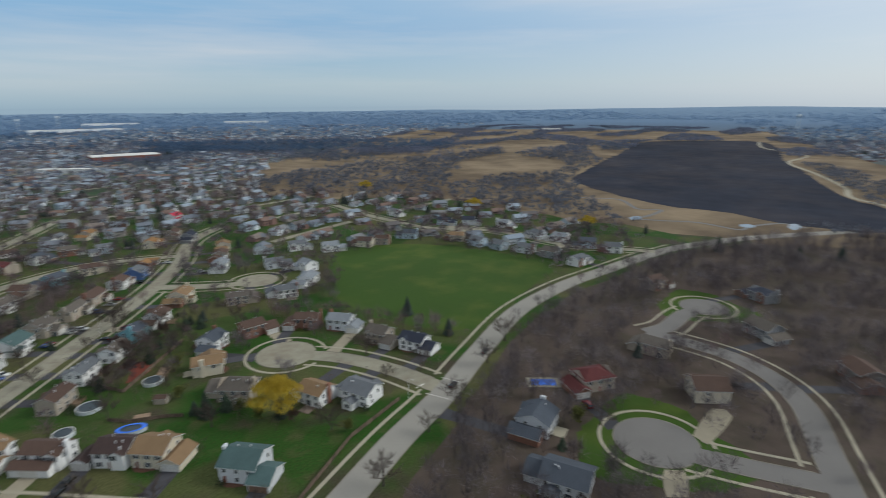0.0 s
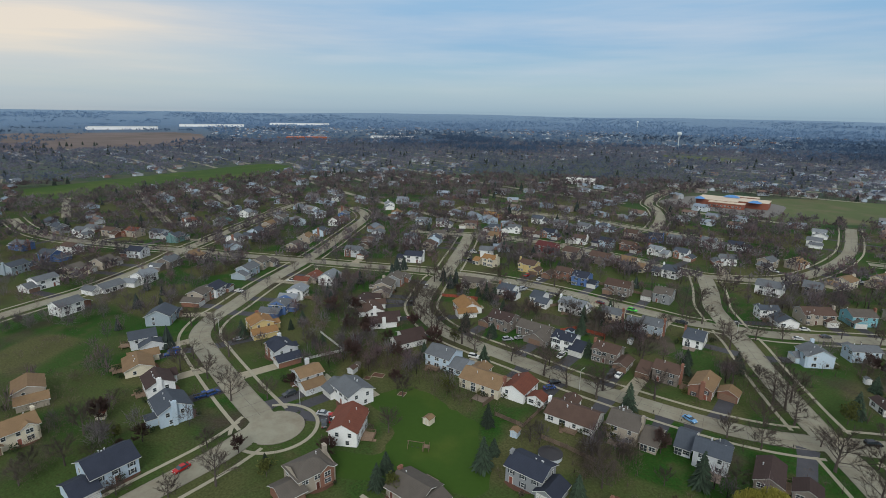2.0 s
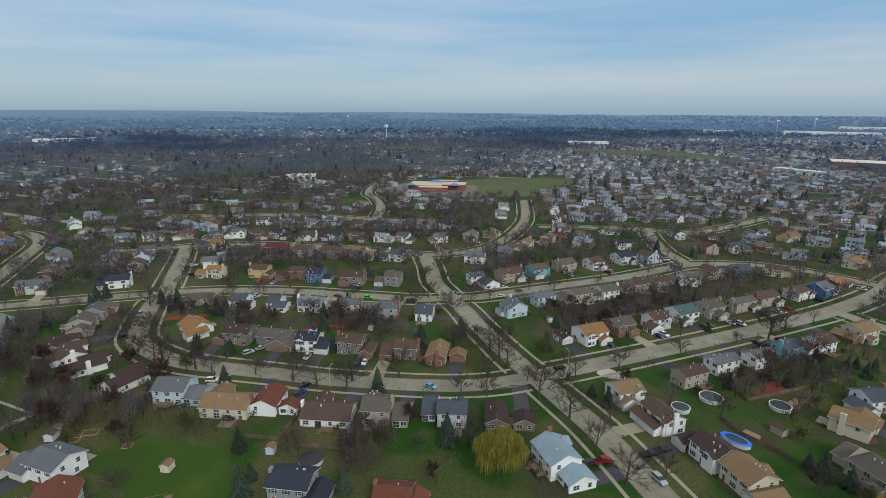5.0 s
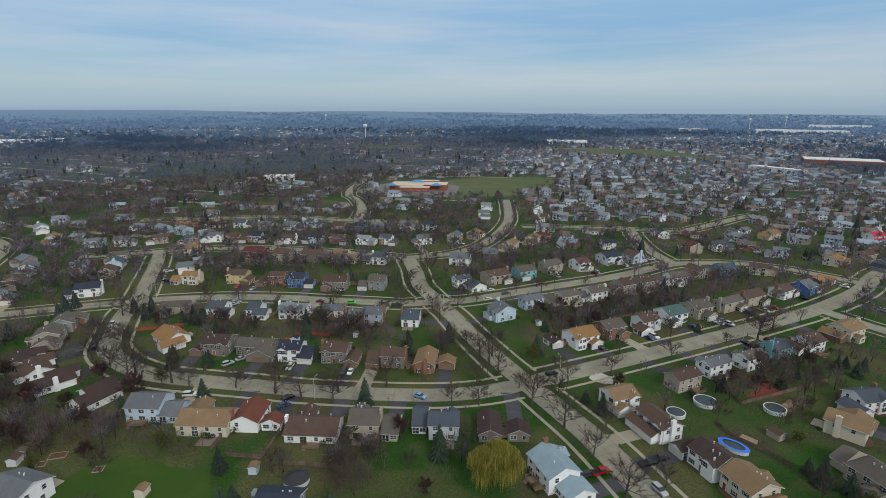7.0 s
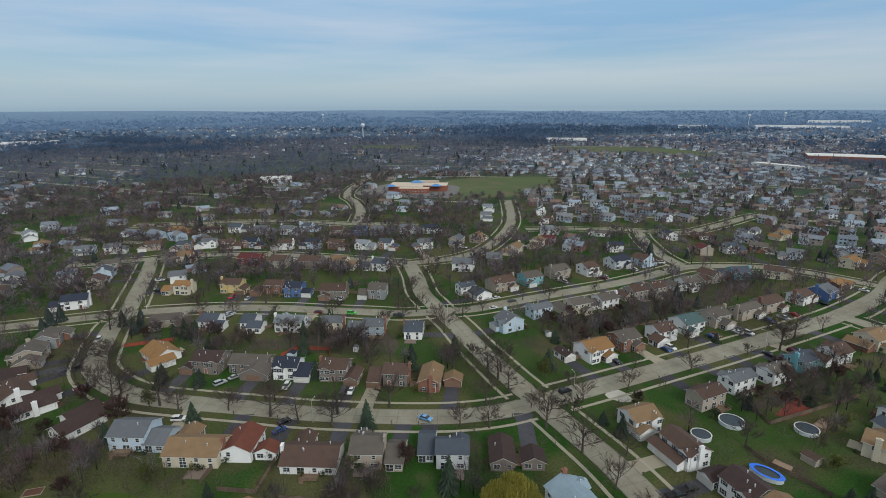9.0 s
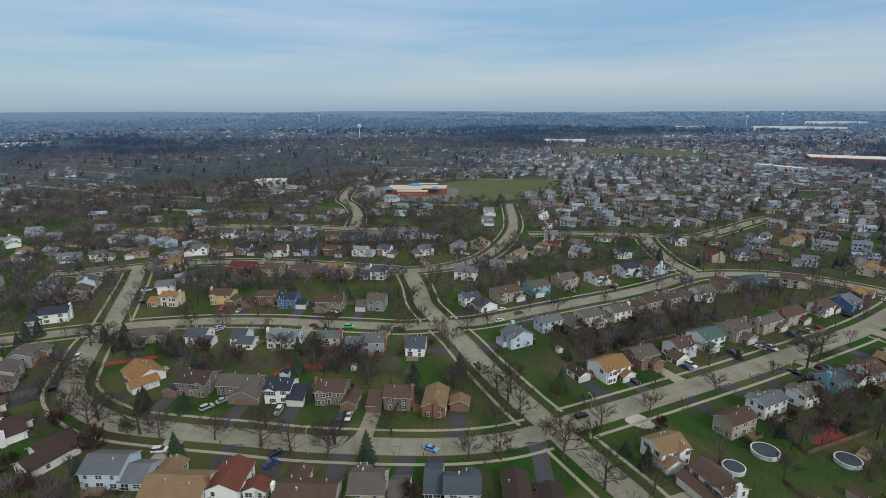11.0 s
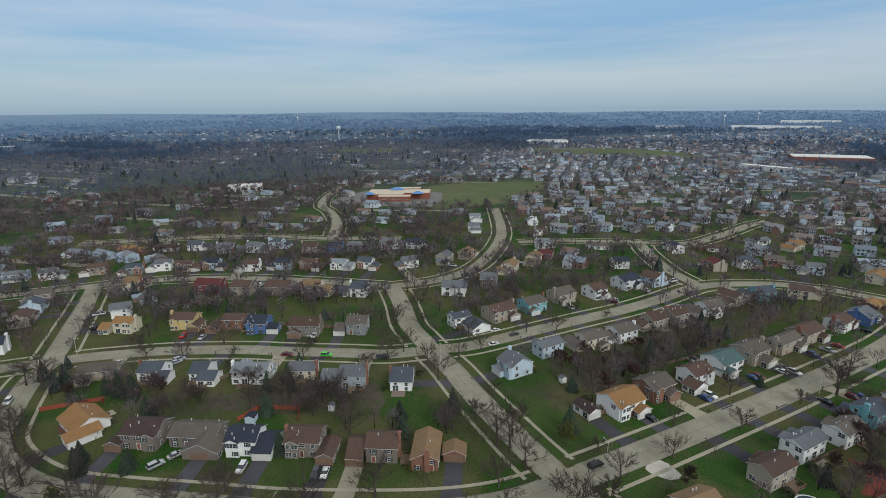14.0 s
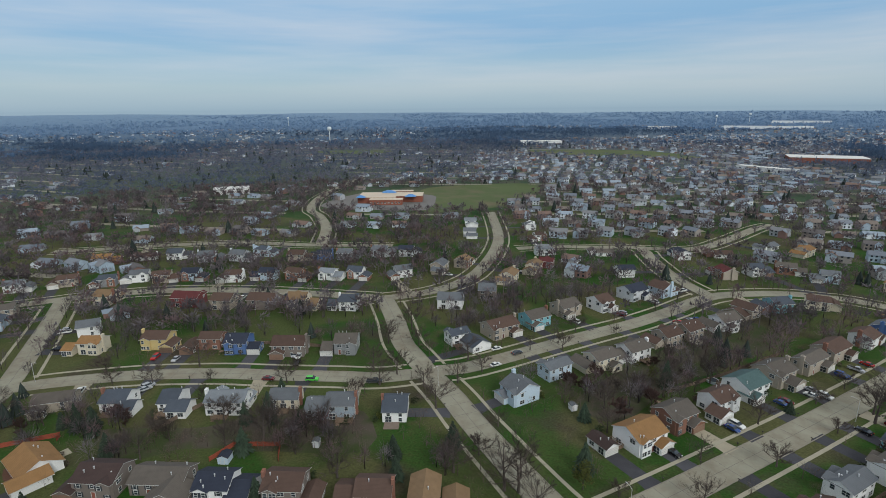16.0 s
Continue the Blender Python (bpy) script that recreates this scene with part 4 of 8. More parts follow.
def home(group, roof, wall, *blocks):
    """A house of one or more gabled blocks, each given as (x, y, turn of the ridge, length, width, eaves height, garage); the first is the main one."""
    x, y = blocks[0][:2]
    rnd = random.Random(round(x * 7 + y * 13))
    near = math.hypot(x + 20, y - 200) < 150
    gap, who = road_gap(x, y)
    ahead = min((p for _, p, _ in ALL_PTS), key=lambda p: (p.x - x) ** 2 + (p.y - y) ** 2)
    to_road = (Vector((ahead.x, ahead.y, 0)) - Vector((x, y, 0))).normalized()
    low = blocks[0][5] < 4.5
    if len(blocks) == 1 and not low:
        # a gabled garage wing set forward of the front
        _, _, turn, length, width, eave, _ = blocks[0]
        m = pose(x, y, 0, 0, 0, turn)
        sg = 1 if (m.to_3x3() @ Vector((0, 1, 0))).dot(to_road) > 0 else -1
        p = m @ Vector((rnd.choice((-1, 1)) * (length / 2 - 2.6), sg * (width / 2 - 0.6), 0))
        blocks = (*blocks, (p.x, p.y, turn + 90, 6.0, 5.6, 2.6, True))
    if not low and blocks[0][3] > 8.0 and rnd.random() < 0.7:
        # a narrow gable that stands out of the front, away from the garage
        _, _, turn, length, width, eave, _ = blocks[0]
        m = pose(x, y, 0, 0, 0, turn)
        sg = 1 if (m.to_3x3() @ Vector((0, 1, 0))).dot(to_road) > 0 else -1
        away = -1 if len(blocks) > 1 and (m.inverted() @ Vector((blocks[1][0], blocks[1][1], 0))).x > 0 else 1
        p = m @ Vector((away * (length / 2 - 2.2), sg * (width / 2 - 1.4), 0))
        blocks = (*blocks, (p.x, p.y, turn + 90, 4.4, 3.8, eave, False))
    root = new("house")
    root.matrix_world = pose(x, y, 0, 0, 0, blocks[0][2])
    inv = root.matrix_world.inverted()
    rn, wn_ = NICE.get(roof, roof), NICE.get(wall, wall)
    kind_of = "split-level" if len(blocks) > 1 and low else "one-storey" if low else "two-storey"
    tagged(root, f"{kind_of} {wn_} house with a {rn} shingle roof", "house", group)
    wm, rm = wall_mat(wall), roof_mat(roof)
    mats = [pose(b[0], b[1], 0, 0, 0, b[2]) for b in blocks]
    eyes = [Vector(e) for e in ((16, 40, 96), (27, 45, 96), (-4, 119, 96))]
    shutters = rnd.random() < 0.6
    brick_front = rnd.random() < 0.3

    def hidden(p, own):
        """Whether a point on a wall lies inside another block."""
        for k, (b, m) in enumerate(zip(blocks, mats)):
            q = m.inverted() @ p
            if k != own and abs(q.x) < b[3] / 2 + 0.3 and abs(q.y) < b[4] / 2 + 0.3 and p.z < b[5] + 0.8:
                return True
        return False

    def fix(name, me, m, label=""):
        return part(name, me, root, label, at=inv @ m)

    for k, (b, m) in enumerate(zip(blocks, mats)):
        bx, by, turn, length, width, eave, garage = b
        w, d = length / 2, width / 2
        rise = d * 0.48
        names = ("wall", "roof") if not k else ("garage_wall", "garage_roof") if garage else ("wing_wall", "wing_roof")
        fix(names[0], gable_walls(Shape(), -w, -d, w, d, eave, rise, "x").mesh("wall", [wm]), m)
        fix(names[1], gable_roof(Shape(), -w, -d, w, d, eave, rise, "x", over=0.42, thick=0.13).mesh("roof", [rm, M_TRIM]), m)
        # windows wall by wall: +y, -y, +x, -x
        for out, rz, span in ((Vector((0, 1, 0)), 180, length), (Vector((0, -1, 0)), 0, length), (Vector((1, 0, 0)), 90, width), (Vector((-1, 0, 0)), -90, width)):
            gable = abs(out.x) > 0.5
            face = (m.to_3x3() @ out)
            front = face.dot(to_road) > 0.7
            off = w if gable else d
            if all(face.dot(e - m.translation) < 0 for e in eyes):
                continue
            n = max(2, int(span / 3.1)) if near else 2
            floors = [1.45] if eave < 4.5 else [1.3, eave - 1.0]
            if eave > 3.2 and eave < 4.5:
                floors = [0.95, 2.7]
            if garage and front:
                continue
            for zf in floors:
                for i in range(n if not gable else min(n, 2)):
                    nn = n if not gable else min(n, 2)
                    s_ = -span / 2 + (i + 0.5) * span / nn
                    local = Vector((out.x * (off + 0.01), s_, zf)) if gable else Vector((s_, out.y * (off + 0.01), zf))
                    if hidden(m @ local, k):
                        continue
                    if gable and rnd.random() < 0.35:
                        continue
                    if front and zf < 2 and i == nn // 2 and not garage and not k:
                        fix("front_door", DOOR, m @ pose(local.x, local.y, 0, 0, 0, rz))
                    elif not front and not gable and zf < 2 and i == nn // 2:
                        fix("patio_door", WINDOWS["patio"], m @ pose(local.x, local.y, 1.15, 0, 0, rz))
                    else:
                        fix("window", WINDOWS["shutter" if shutters and front else "wide" if (i + int(zf)) % 3 == 1 else "plain"], m @ pose(local.x, local.y, zf, 0, 0, rz))
        if near and not garage:
            for i in range(rnd.choice((1, 2, 3))):
                sg = rnd.choice((-1, 1))
                u = rnd.uniform(0.2, 0.6)
                fix("roof_vent", VENT, m @ pose(rnd.uniform(-0.4, 0.4) * length, sg * d * u, eave + rise * (1 - u) + 0.1))
        FOOTPRINTS.append((bx, by, max(length, width) / 2 + 2.2))
    # the garage door on the side of its block that looks to the street
    gi = next((k for k, b in enumerate(blocks) if b[6]), 0)
    b, m = blocks[gi], mats[gi]
    w, d = b[3] / 2, b[4] / 2
    sides = ((Vector((0, d, 0)), 180), (Vector((0, -d, 0)), 0), (Vector((w, 0, 0)), 90), (Vector((-w, 0, 0)), -90))
    off, rz = max(sides, key=lambda s: (m.to_3x3() @ s[0].normalized()).dot(to_road) - (2 if hidden(m @ (s[0] * 1.02 + Vector((0, 0, 1))), gi) else 0))
    if gi == 0 and abs(off.y) > 0.1:
        off = off + Vector((-b[3] / 2 + 3.2, 0, 0))
    door_at = m @ pose(off.x, off.y, 0, 0, 0, rz) @ pose(0, -0.03, 0)
    fix("garage_door", GARAGE[1 if wall in ("brick", "yellow", "brown", "greybrown") else 0], door_at)
    turned = pose(x, y, 0, 0, 0, math.degrees(door_at.to_euler().z))
    q = turned.inverted() @ door_at.translation
    DRIVES.append((turned, q.x, q.y, 5.0, rnd.random()))
    # chimney on a gable end
    if rnd.random() < 0.6:
        b, m = blocks[0], mats[0]
        w, d = b[3] / 2, b[4] / 2
        sg = rnd.choice((-1, 1))
        ch = b[5] + d * 0.48 + 0.9
        for sgn in (sg, -sg):
            if not hidden(m @ Vector((sgn * (w + 0.4), d * 0.2, 1)), 0):
                c = Shape().box(-0.38, -0.7, 0, 0.38, 0.7, ch).box(-0.45, -0.78, ch, 0.45, 0.78, ch + 0.12).box(-0.2, -0.3, ch + 0.12, 0.2, 0.3, ch + 0.4)
                fix("chimney", c.mesh("chimney", [rnd.choice((M_CHIMNEY, wm, wm))]), m @ pose(sgn * (w + 0.36), d * 0.2, 0))
                break
    if near:
        b, m = blocks[0], mats[0]
        back = Vector((0, 1 if (m.to_3x3() @ Vector((0, 1, 0))).dot(to_road) < 0 else -1, 0))
        spin = 0 if back.y > 0 else 180
        at = m @ pose(rnd.uniform(-0.2, 0.2) * b[3], back.y * (b[4] / 2 + 0.02), 0, 0, 0, spin)
        if rnd.random() < 0.55:
            fix("deck", deck_mesh(rnd.uniform(3.5, 5.5), rnd.uniform(2.6, 3.6), rnd.choice((0.35, 0.8)), rnd), at, "weathered wooden deck")
        else:
            pw, pdp = rnd.uniform(3.5, 6), rnd.uniform(3, 4.5)
            fix("patio", Shape().box(-pw / 2, 0, 0.0, pw / 2, pdp, 0.09).mesh("patio", [rnd.choice((M_WALK, M_PAVER))]), at, "pale patio behind the house")
    return root


def place(group, rows):
    for row in rows:
        house(*row, group)


STREET = "houses along the loop street inner side"
home(STREET, "darkbrown", "greybrown", (-115.4, 217.7, -172, 11.0, 9.4, 4.9, False), (-121.9, 214.0, -82, 7.3, 4.4, 2.6, True))
home(STREET, "greybrown", "greybrown", (-100.3, 221.0, -172, 14.1, 8.5, 3.7, False), (-94.7, 215.9, -82, 7.3, 10.3, 2.6, True))
home(STREET, "navy", "white", (-84.0, 220.3, -172, 8.8, 8.4, 4.9, False), (-77.4, 220.7, -172, 5.5, 10.8, 2.6, True))
home(STREET, "brown", "greybrown", (-66.5, 223.4, -172, 9.8, 8.7, 4.9, False), (-58.8, 221.5, -82, 8.8, 4.7, 2.6, True))
home(STREET, "brown", "greybrown", (-43.3, 225.2, -172, 8.8, 8.2, 4.9, False), (-50.5, 223.6, -172, 4.3, 10.9, 2.6, True))
home(STREET, "tan", "brick", (-30.9, 226.5, -82, 12.5, 7.4, 3.7, False), (-23.1, 227.9, -82, 5.1, 6.2, 2.6, True))
STREET = "houses along the loop street south side"
home(STREET, "grey", "lightblue", (-106.9, 172.3, -168, 10.7, 9.7, 4.9, False), (-98.8, 173.6, -168, 6.2, 9.2, 2.6, True))
home(STREET, "tan", "cream", (-84.1, 170.8, -168, 15.4, 10.1, 3.7, False), (-91.8, 176.6, -78, 6.8, 6.0, 2.7, False))
home(STREET, "red", "white", (-73.2, 176.4, -78, 11.2, 8.4, 3.7, False), (-65.1, 175.9, -78, 4.2, 5.8, 2.6, True))
home(STREET, "brown", "white", (-51.3, 176.5, -168, 15.3, 10.7, 2.7, False), (-56.4, 181.4, -78, 7.6, 5.2, 2.7, False))
home(STREET, "greybrown", "beige", (-36.7, 181.8, -168, 8.9, 9.6, 4.9, False), (-29.0, 183.2, -168, 4.6, 10.4, 2.6, True))
home(STREET, "slate", "lightgrey", (-13.5, 186.6, -168, 8.8, 7.8, 4.9, False), (-21.7, 189.4, -168, 4.2, 11.2, 2.6, True))
home(STREET, "darkbrown", "greybrown", (-0.3, 190.9, -78, 11.4, 6.6, 2.7, False), (8.4, 190.6, -78, 5.9, 6.2, 2.6, True))
STREET = "houses along the cross street east side"
home(STREET, "lightblue", "white", (19.6, 174.4, -55, 11.0, 9.2, 4.9, False), (25.6, 168.6, -55, 6.0, 8.0, 2.6, True))
home(STREET, "tan", "white", (38.6, 216.4, -145, 9.4, 8.3, 4.9, False))
home(STREET, "brown", "white", (49.6, 204.1, -235, 11.7, 7.1, 4.9, False), (45.2, 202.3, -235, 11.3, 4.4, 2.6, True))
home(STREET, "darkbrown", "white", (61.8, 189.5, -235, 9.5, 8.6, 4.9, False), (55.7, 194.9, -145, 7.0, 4.4, 2.6, True))
STREET = "houses along the wide street south side"
home(STREET, "brown", "beige", (61.4, 235.3, -140, 11.1, 6.6, 4.9, False))
home(STREET, "grey", "white", (74.5, 249.1, -140, 11.4, 6.0, 4.9, False))
home(STREET, "greybrown", "white", (89.0, 258.4, -140, 10.4, 6.1, 4.9, False))
home(STREET, "slate", "turquoise", (101.6, 270.7, -140, 8.8, 7.7, 4.9, False))
STREET = "houses along the wide street north side"
home(STREET, "darkbrown", "white", (14.9, 257.8, -50, 7.4, 4.5, 2.7, False))
home(STREET, "orange", "white", (25.9, 262.5, -140, 11.6, 10.0, 4.9, False))
home(STREET, "greybrown", "brick", (38.1, 274.9, -140, 10.6, 9.1, 4.9, False))
home(STREET, "brown", "white", (54.1, 286.9, -140, 9.6, 8.1, 4.9, False), (52.8, 279.9, -50, 5.2, 6.8, 2.6, True))
home(STREET, "teal", "white", (66.3, 298.9, -140, 11.5, 10.0, 4.9, False))
home(STREET, "greybrown", "beige", (79.5, 310.4, -140, 11.1, 9.8, 4.9, False), (84.2, 305.4, -50, 4.8, 7.2, 2.6, True))
home(STREET, "greybrown", "beige", (95.9, 321.6, -138, 14.0, 6.6, 4.9, False))
home(STREET, "brown", "beige", (108.6, 334.0, -138, 14.0, 8.7, 4.9, False))
STREET = "houses along the middle street south side"
home(STREET, "greybrown", "beige", (-162.9, 248.5, -155, 12.0, 7.4, 3.7, False), (-164.2, 243.0, -65, 6.0, 4.4, 2.7, False))
home(STREET, "slate", "white", (-142.2, 252.8, -170, 8.3, 9.3, 3.7, False), (-136.6, 249.9, -170, 6.0, 6.1, 2.7, False))
home(STREET, "slate", "white", (-124.1, 256.1, -170, 6.0, 9.8, 3.7, False), (-119.1, 252.8, -170, 6.4, 7.6, 2.7, False))
home(STREET, "lightgrey", "white", (-104.5, 257.6, -170, 12.7, 8.1, 4.9, False))
home(STREET, "grey", "cream", (-87.4, 264.2, -170, 9.5, 7.5, 3.7, False))
home(STREET, "grey", "greyblue", (-66.8, 262.5, -170, 9.1, 8.9, 4.9, False), (-74.5, 260.5, -170, 6.0, 8.4, 3.7, False))
home(STREET, "slate", "white", (-49.3, 265.2, -170, 7.6, 11.1, 3.7, False))
STREET = "houses along the middle street north side"
home(STREET, "orange", "cream", (-185.6, 287.7, -170, 8.8, 7.7, 4.9, False), (-193.2, 284.6, -170, 4.2, 7.5, 2.6, True))
home(STREET, "brown", "yellow", (-162.0, 296.6, -170, 10.6, 8.8, 4.9, False), (-155.5, 294.8, -80, 7.7, 5.1, 2.6, True))
home(STREET, "brown", "brick", (-139.1, 300.3, -170, 8.8, 7.6, 4.9, False), (-146.3, 295.1, -80, 8.9, 5.2, 2.6, True))
home(STREET, "navy", "blue", (-126.5, 299.5, -170, 8.8, 10.0, 4.9, False), (-118.8, 298.9, -170, 4.2, 6.6, 2.6, True))
home(STREET, "brown", "greybrown", (-104.2, 301.0, -170, 13.0, 9.9, 4.9, False))
home(STREET, "greybrown", "grey", (-82.2, 307.2, -170, 8.8, 10.0, 4.9, False), (-89.0, 303.7, -170, 4.2, 8.6, 2.6, True))
STREET = "houses along the upper street south side"
home(STREET, "tan", "cream", (-225.9, 338.0, -176, 8.8, 9.4, 4.9, False))
home(STREET, "darkred", "red", (-181.7, 342.9, -176, 14.0, 9.5, 4.9, False))
home(STREET, "brown", "beige", (-161.6, 343.3, -176, 10.4, 10.0, 4.9, False))
home(STREET, "brown", "greybrown", (-141.6, 346.9, -176, 14.0, 10.0, 4.9, False))
home(STREET, "tan", "cream", (-124.8, 351.0, -176, 9.8, 10.0, 4.9, False), (-115.5, 349.8, -176, 4.2, 10.2, 2.6, True))
home(STREET, "slate", "white", (-98.0, 352.3, -176, 8.8, 9.6, 4.9, False), (-106.0, 350.8, -176, 4.2, 8.5, 2.6, True))
home(STREET, "grey", "white", (-48.8, 363.5, -176, 12.3, 10.0, 4.9, False))
home(STREET, "grey", "greybrown", (-32.2, 380.4, -176, 8.8, 10.0, 4.9, False))
STREET = "houses along the diagonal street north side"
home(STREET, "slate", "white", (-38.5, 321.8, -138, 8.8, 6.2, 4.9, False), (-30.1, 318.2, -48, 9.2, 9.2, 2.6, True))
home(STREET, "brown", "beige", (-21.6, 334.0, -138, 14.0, 10.0, 4.9, False))
home(STREET, "greybrown", "turquoise", (-6.8, 347.0, -138, 11.2, 9.5, 4.9, False))
home(STREET, "greybrown", "beige", (7.4, 363.0, -138, 10.9, 10.0, 4.9, False))
home(STREET, "brown", "white", (24.6, 372.6, -138, 8.9, 10.0, 4.9, False))
home(STREET, "navy", "lightgrey", (42.4, 391.8, -138, 12.6, 10.0, 4.9, False))
home(STREET, "brown", "lightblue", (58.1, 398.4, -48, 9.7, 10.0, 4.9, False))
STREET = "houses along the diagonal street south side"
home(STREET, "grey", "lightblue", (-10.1, 281.6, -48, 8.8, 10.0, 4.9, False))
home(STREET, "grey", "lightblue", (1.9, 299.6, -138, 10.8, 6.3, 4.9, False))
place("houses along the loop street south side", [
    (-131.5, 173.6, 169, "r", "darkbrown", "white", 9, 14),
    (-154.6, 178.1, 153, "r", "darkbrown", "white", 9, 13),
    (-180.2, 187.4, 132, "r", "darkbrown", "greybrown", 13, 9),
])
place("houses along the loop street inner side", [
    (-139.3, 219.5, -27, "r", "orange", "white", 15, 11),
])
place("houses along the upper street north side", [
    (-307.3, 337.7, 33, "c", "grey", "lightblue", 14, 9),
    (-290.2, 345.9, 33, "b", "grey", "white", 10, 9),
    (-272.4, 357.7, 37, "a", "brown", "beige", 11, 9),
    (-249.5, 362.2, 26, "a", "slate", "grey", 10, 9),
    (-237.6, 372.7, 26, "a", "grey", "white", 11, 9),
    (-220.4, 375.5, 26, "b", "brown", "cream", 11, 9),
    (-205.5, 381.5, 13, "b", "navy", "lightblue", 11, 9),
    (-182.4, 382.3, 13, "a", "brown", "white", 11, 9),
    (-164.1, 389.1, 3, "a", "navy", "lightblue", 11, 9),
    (-145.3, 392.4, 3, "b", "brown", "brick", 11, 9),
    (-126.2, 395.9, 0, "b", "lightgrey", "white", 11, 9),
    (-110.3, 400.3, 0, "b", "slate", "white", 10, 9),
    (-87.5, 406.7, 34, "a", "grey", "white", 11, 9),
    (-66.6, 419.7, 79, "a", "grey", "beige", 11, 9),
    (-53.3, 434.8, 79, "b", "tan", "beige", 11, 9),
])
place("houses along the far street", [
    (-284.1, 400.6, -155, "a", "orange", "beige", 12, 9),
    (-267.1, 413.7, -155, "r", "brown", "white", 14, 8),
    (-245.2, 420.1, -164, "a", "slate", "white", 11, 9),
    (-220.2, 417.9, -164, "a", "grey", "lightgrey", 12, 9),
    (-200.6, 423.1, -179, "a", "grey", "lightgrey", 12, 9),
    (-191.5, 437.0, -179, "a", "slate", "lightblue", 11, 9),
    (-161.8, 429.4, -176, "a", "brown", "beige", 12, 9),
    (-148.1, 433.2, -172, "b", "navy", "blue", 11, 9),
    (-131.7, 437.7, -172, "a", "grey", "grey", 11, 9),
    (-110.8, 447.9, -172, "a", "grey", "lightgrey", 12, 9),
    (-93.5, 452.7, -172, "a", "navy", "lightgrey", 11, 9),
])
place("houses along the branch street west side", [
    (-241.0, 284.9, 126, "b", "brown", "beige", 11, 9),
    (-250.9, 299.5, 127, "b", "slate", "lightblue", 10, 9),
    (-261.3, 311.5, -147, "b", "greybrown", "beige", 10, 9),
    (-225.3, 255.5, 34, "a", "navy", "white", 13, 9),
    (-196.3, 219.7, 124, "b", "greybrown", "grey", 11, 9),
    (-187.9, 204.5, 127, "a", "greybrown", "beige", 11, 10),
    (-203.3, 304.0, -54, "a", "grey", "white", 9, 9),
])
place("houses along the diagonal street south side", [
    (17.7, 309.5, -141, "b", "greybrown", "cream", 12, 9),
    (31.1, 319.1, -141, "b", "greybrown", "white", 12, 9),
    (46.8, 335.4, -140, "b", "brown", "beige", 11, 9),
    (60.1, 346.0, -140, "a", "brown", "beige", 11, 9),
    (75.5, 357.4, -145, "b", "greybrown", "white", 12, 9),
    (89.9, 373.6, -138, "b", "brown", "beige", 9, 11),
    (107.0, 384.0, -160, "b", "slate", "turquoise", 11, 10),
    (130.5, 390.3, 165, "a", "brown", "cream", 11, 9),
])
place("houses along the diagonal street north side", [
    (43.2, 430.9, 103, "b", "navy", "white", 9, 10),
    (34.4, 473.5, -173, "r", "greybrown", "white", 13, 8),
])
place("houses along the curving street east side", [
    (-23.1, 407.5, -101, "b", "tan", "cream", 13, 9),
    (-9.6, 428.3, -101, "b", "tan", "cream", 12, 9),
    (-1.3, 441.6, -101, "a", "darkred", "darkred", 9, 9),
    (-3.2, 469.3, -162, "a", "lightgrey", "white", 10, 9),
    (-9.0, 509.9, 18, "a", "brown", "white", 10, 9),
    (-15.5, 547.0, -80, "a", "grey", "white", 10, 9),
    (-65.5, 551.0, 100, "a", "lightgrey", "white", 9, 10),
    (-60.4, 511.2, 95, "a", "grey", "white", 9, 10),
])
place("houses along the wide street north side", [
    (129.1, 350.3, 46, "b", "brown", "white", 11, 9),
    (142.8, 360.6, 46, "b", "grey", "blue", 11, 10),
    (156.5, 380.2, 50, "r", "orange", "brick", 9, 8),
])
place("houses along the wide street south side", [
    (114.9, 279.7, -140, "b", "brown", "white", 11, 9),
    (136.3, 298.8, -139, "b", "tan", "cream", 13, 10),
])
place("houses along the cross street east side", [
    (69.4, 179.3, -59, "b", "tan", "cream", 11, 10),
])
place("houses along the northern court", [
    (99.9, 436.7, -77, "a", "darkred", "beige", 12, 9),
    (119.6, 443.9, 20, "b", "slate", "white", 10, 9),
    (139.2, 449.3, -15, "b", "greybrown", "brick", 12, 9),
    (153.0, 437.2, -15, "a", "grey", "lightblue", 10, 9),
    (182.2, 426.4, 53, "b", "orange", "cream", 13, 9),
    (109.9, 480.9, -175, "r", "brown", "white", 13, 8),
    (84.4, 475.6, -77, "a", "navy", "white", 12, 9),
    (148.3, 506.0, -135, "r", "grey", "white", 13, 8),
    (164.8, 492.6, -135, "b", "orange", "cream", 12, 9),
    (204.4, 440.9, 41, "a", "brown", "beige", 12, 9),
    (238.0, 503.9, 31, "c", "brightred", "white", 13, 9),
    (206.1, 420.7, 41, "a", "navy", "grey", 12, 9),
])
place("houses along the court by the wide street", [
    (115.6, 235.2, 26, "a", "slate", "white", 11, 9),
    (106.0, 219.4, 58, "b", "tan", "cream", 10, 11),
    (100.6, 194.0, 124, "b", "greybrown", "beige", 13, 10),
    (115.4, 170.4, 99, "b", "tan", "white", 11, 9),
    (125.1, 158.4, 99, "b", "grey", "white", 12, 10),
    (136.9, 234.2, -11, "b", "brown", "brick", 11, 9),
    (154.6, 223.2, -56, "a", "brown", "brick", 12, 9),
    (163.9, 206.0, -67, "b", "lightgrey", "lightgrey", 12, 9),
    (163.3, 181.9, -81, "b", "greybrown", "beige", 11, 9),
    (166.9, 165.5, -81, "b", "navy", "white", 12, 9),
    (81.0, 153.9, -62, "b", "teal", "lightgrey", 12, 11),
])
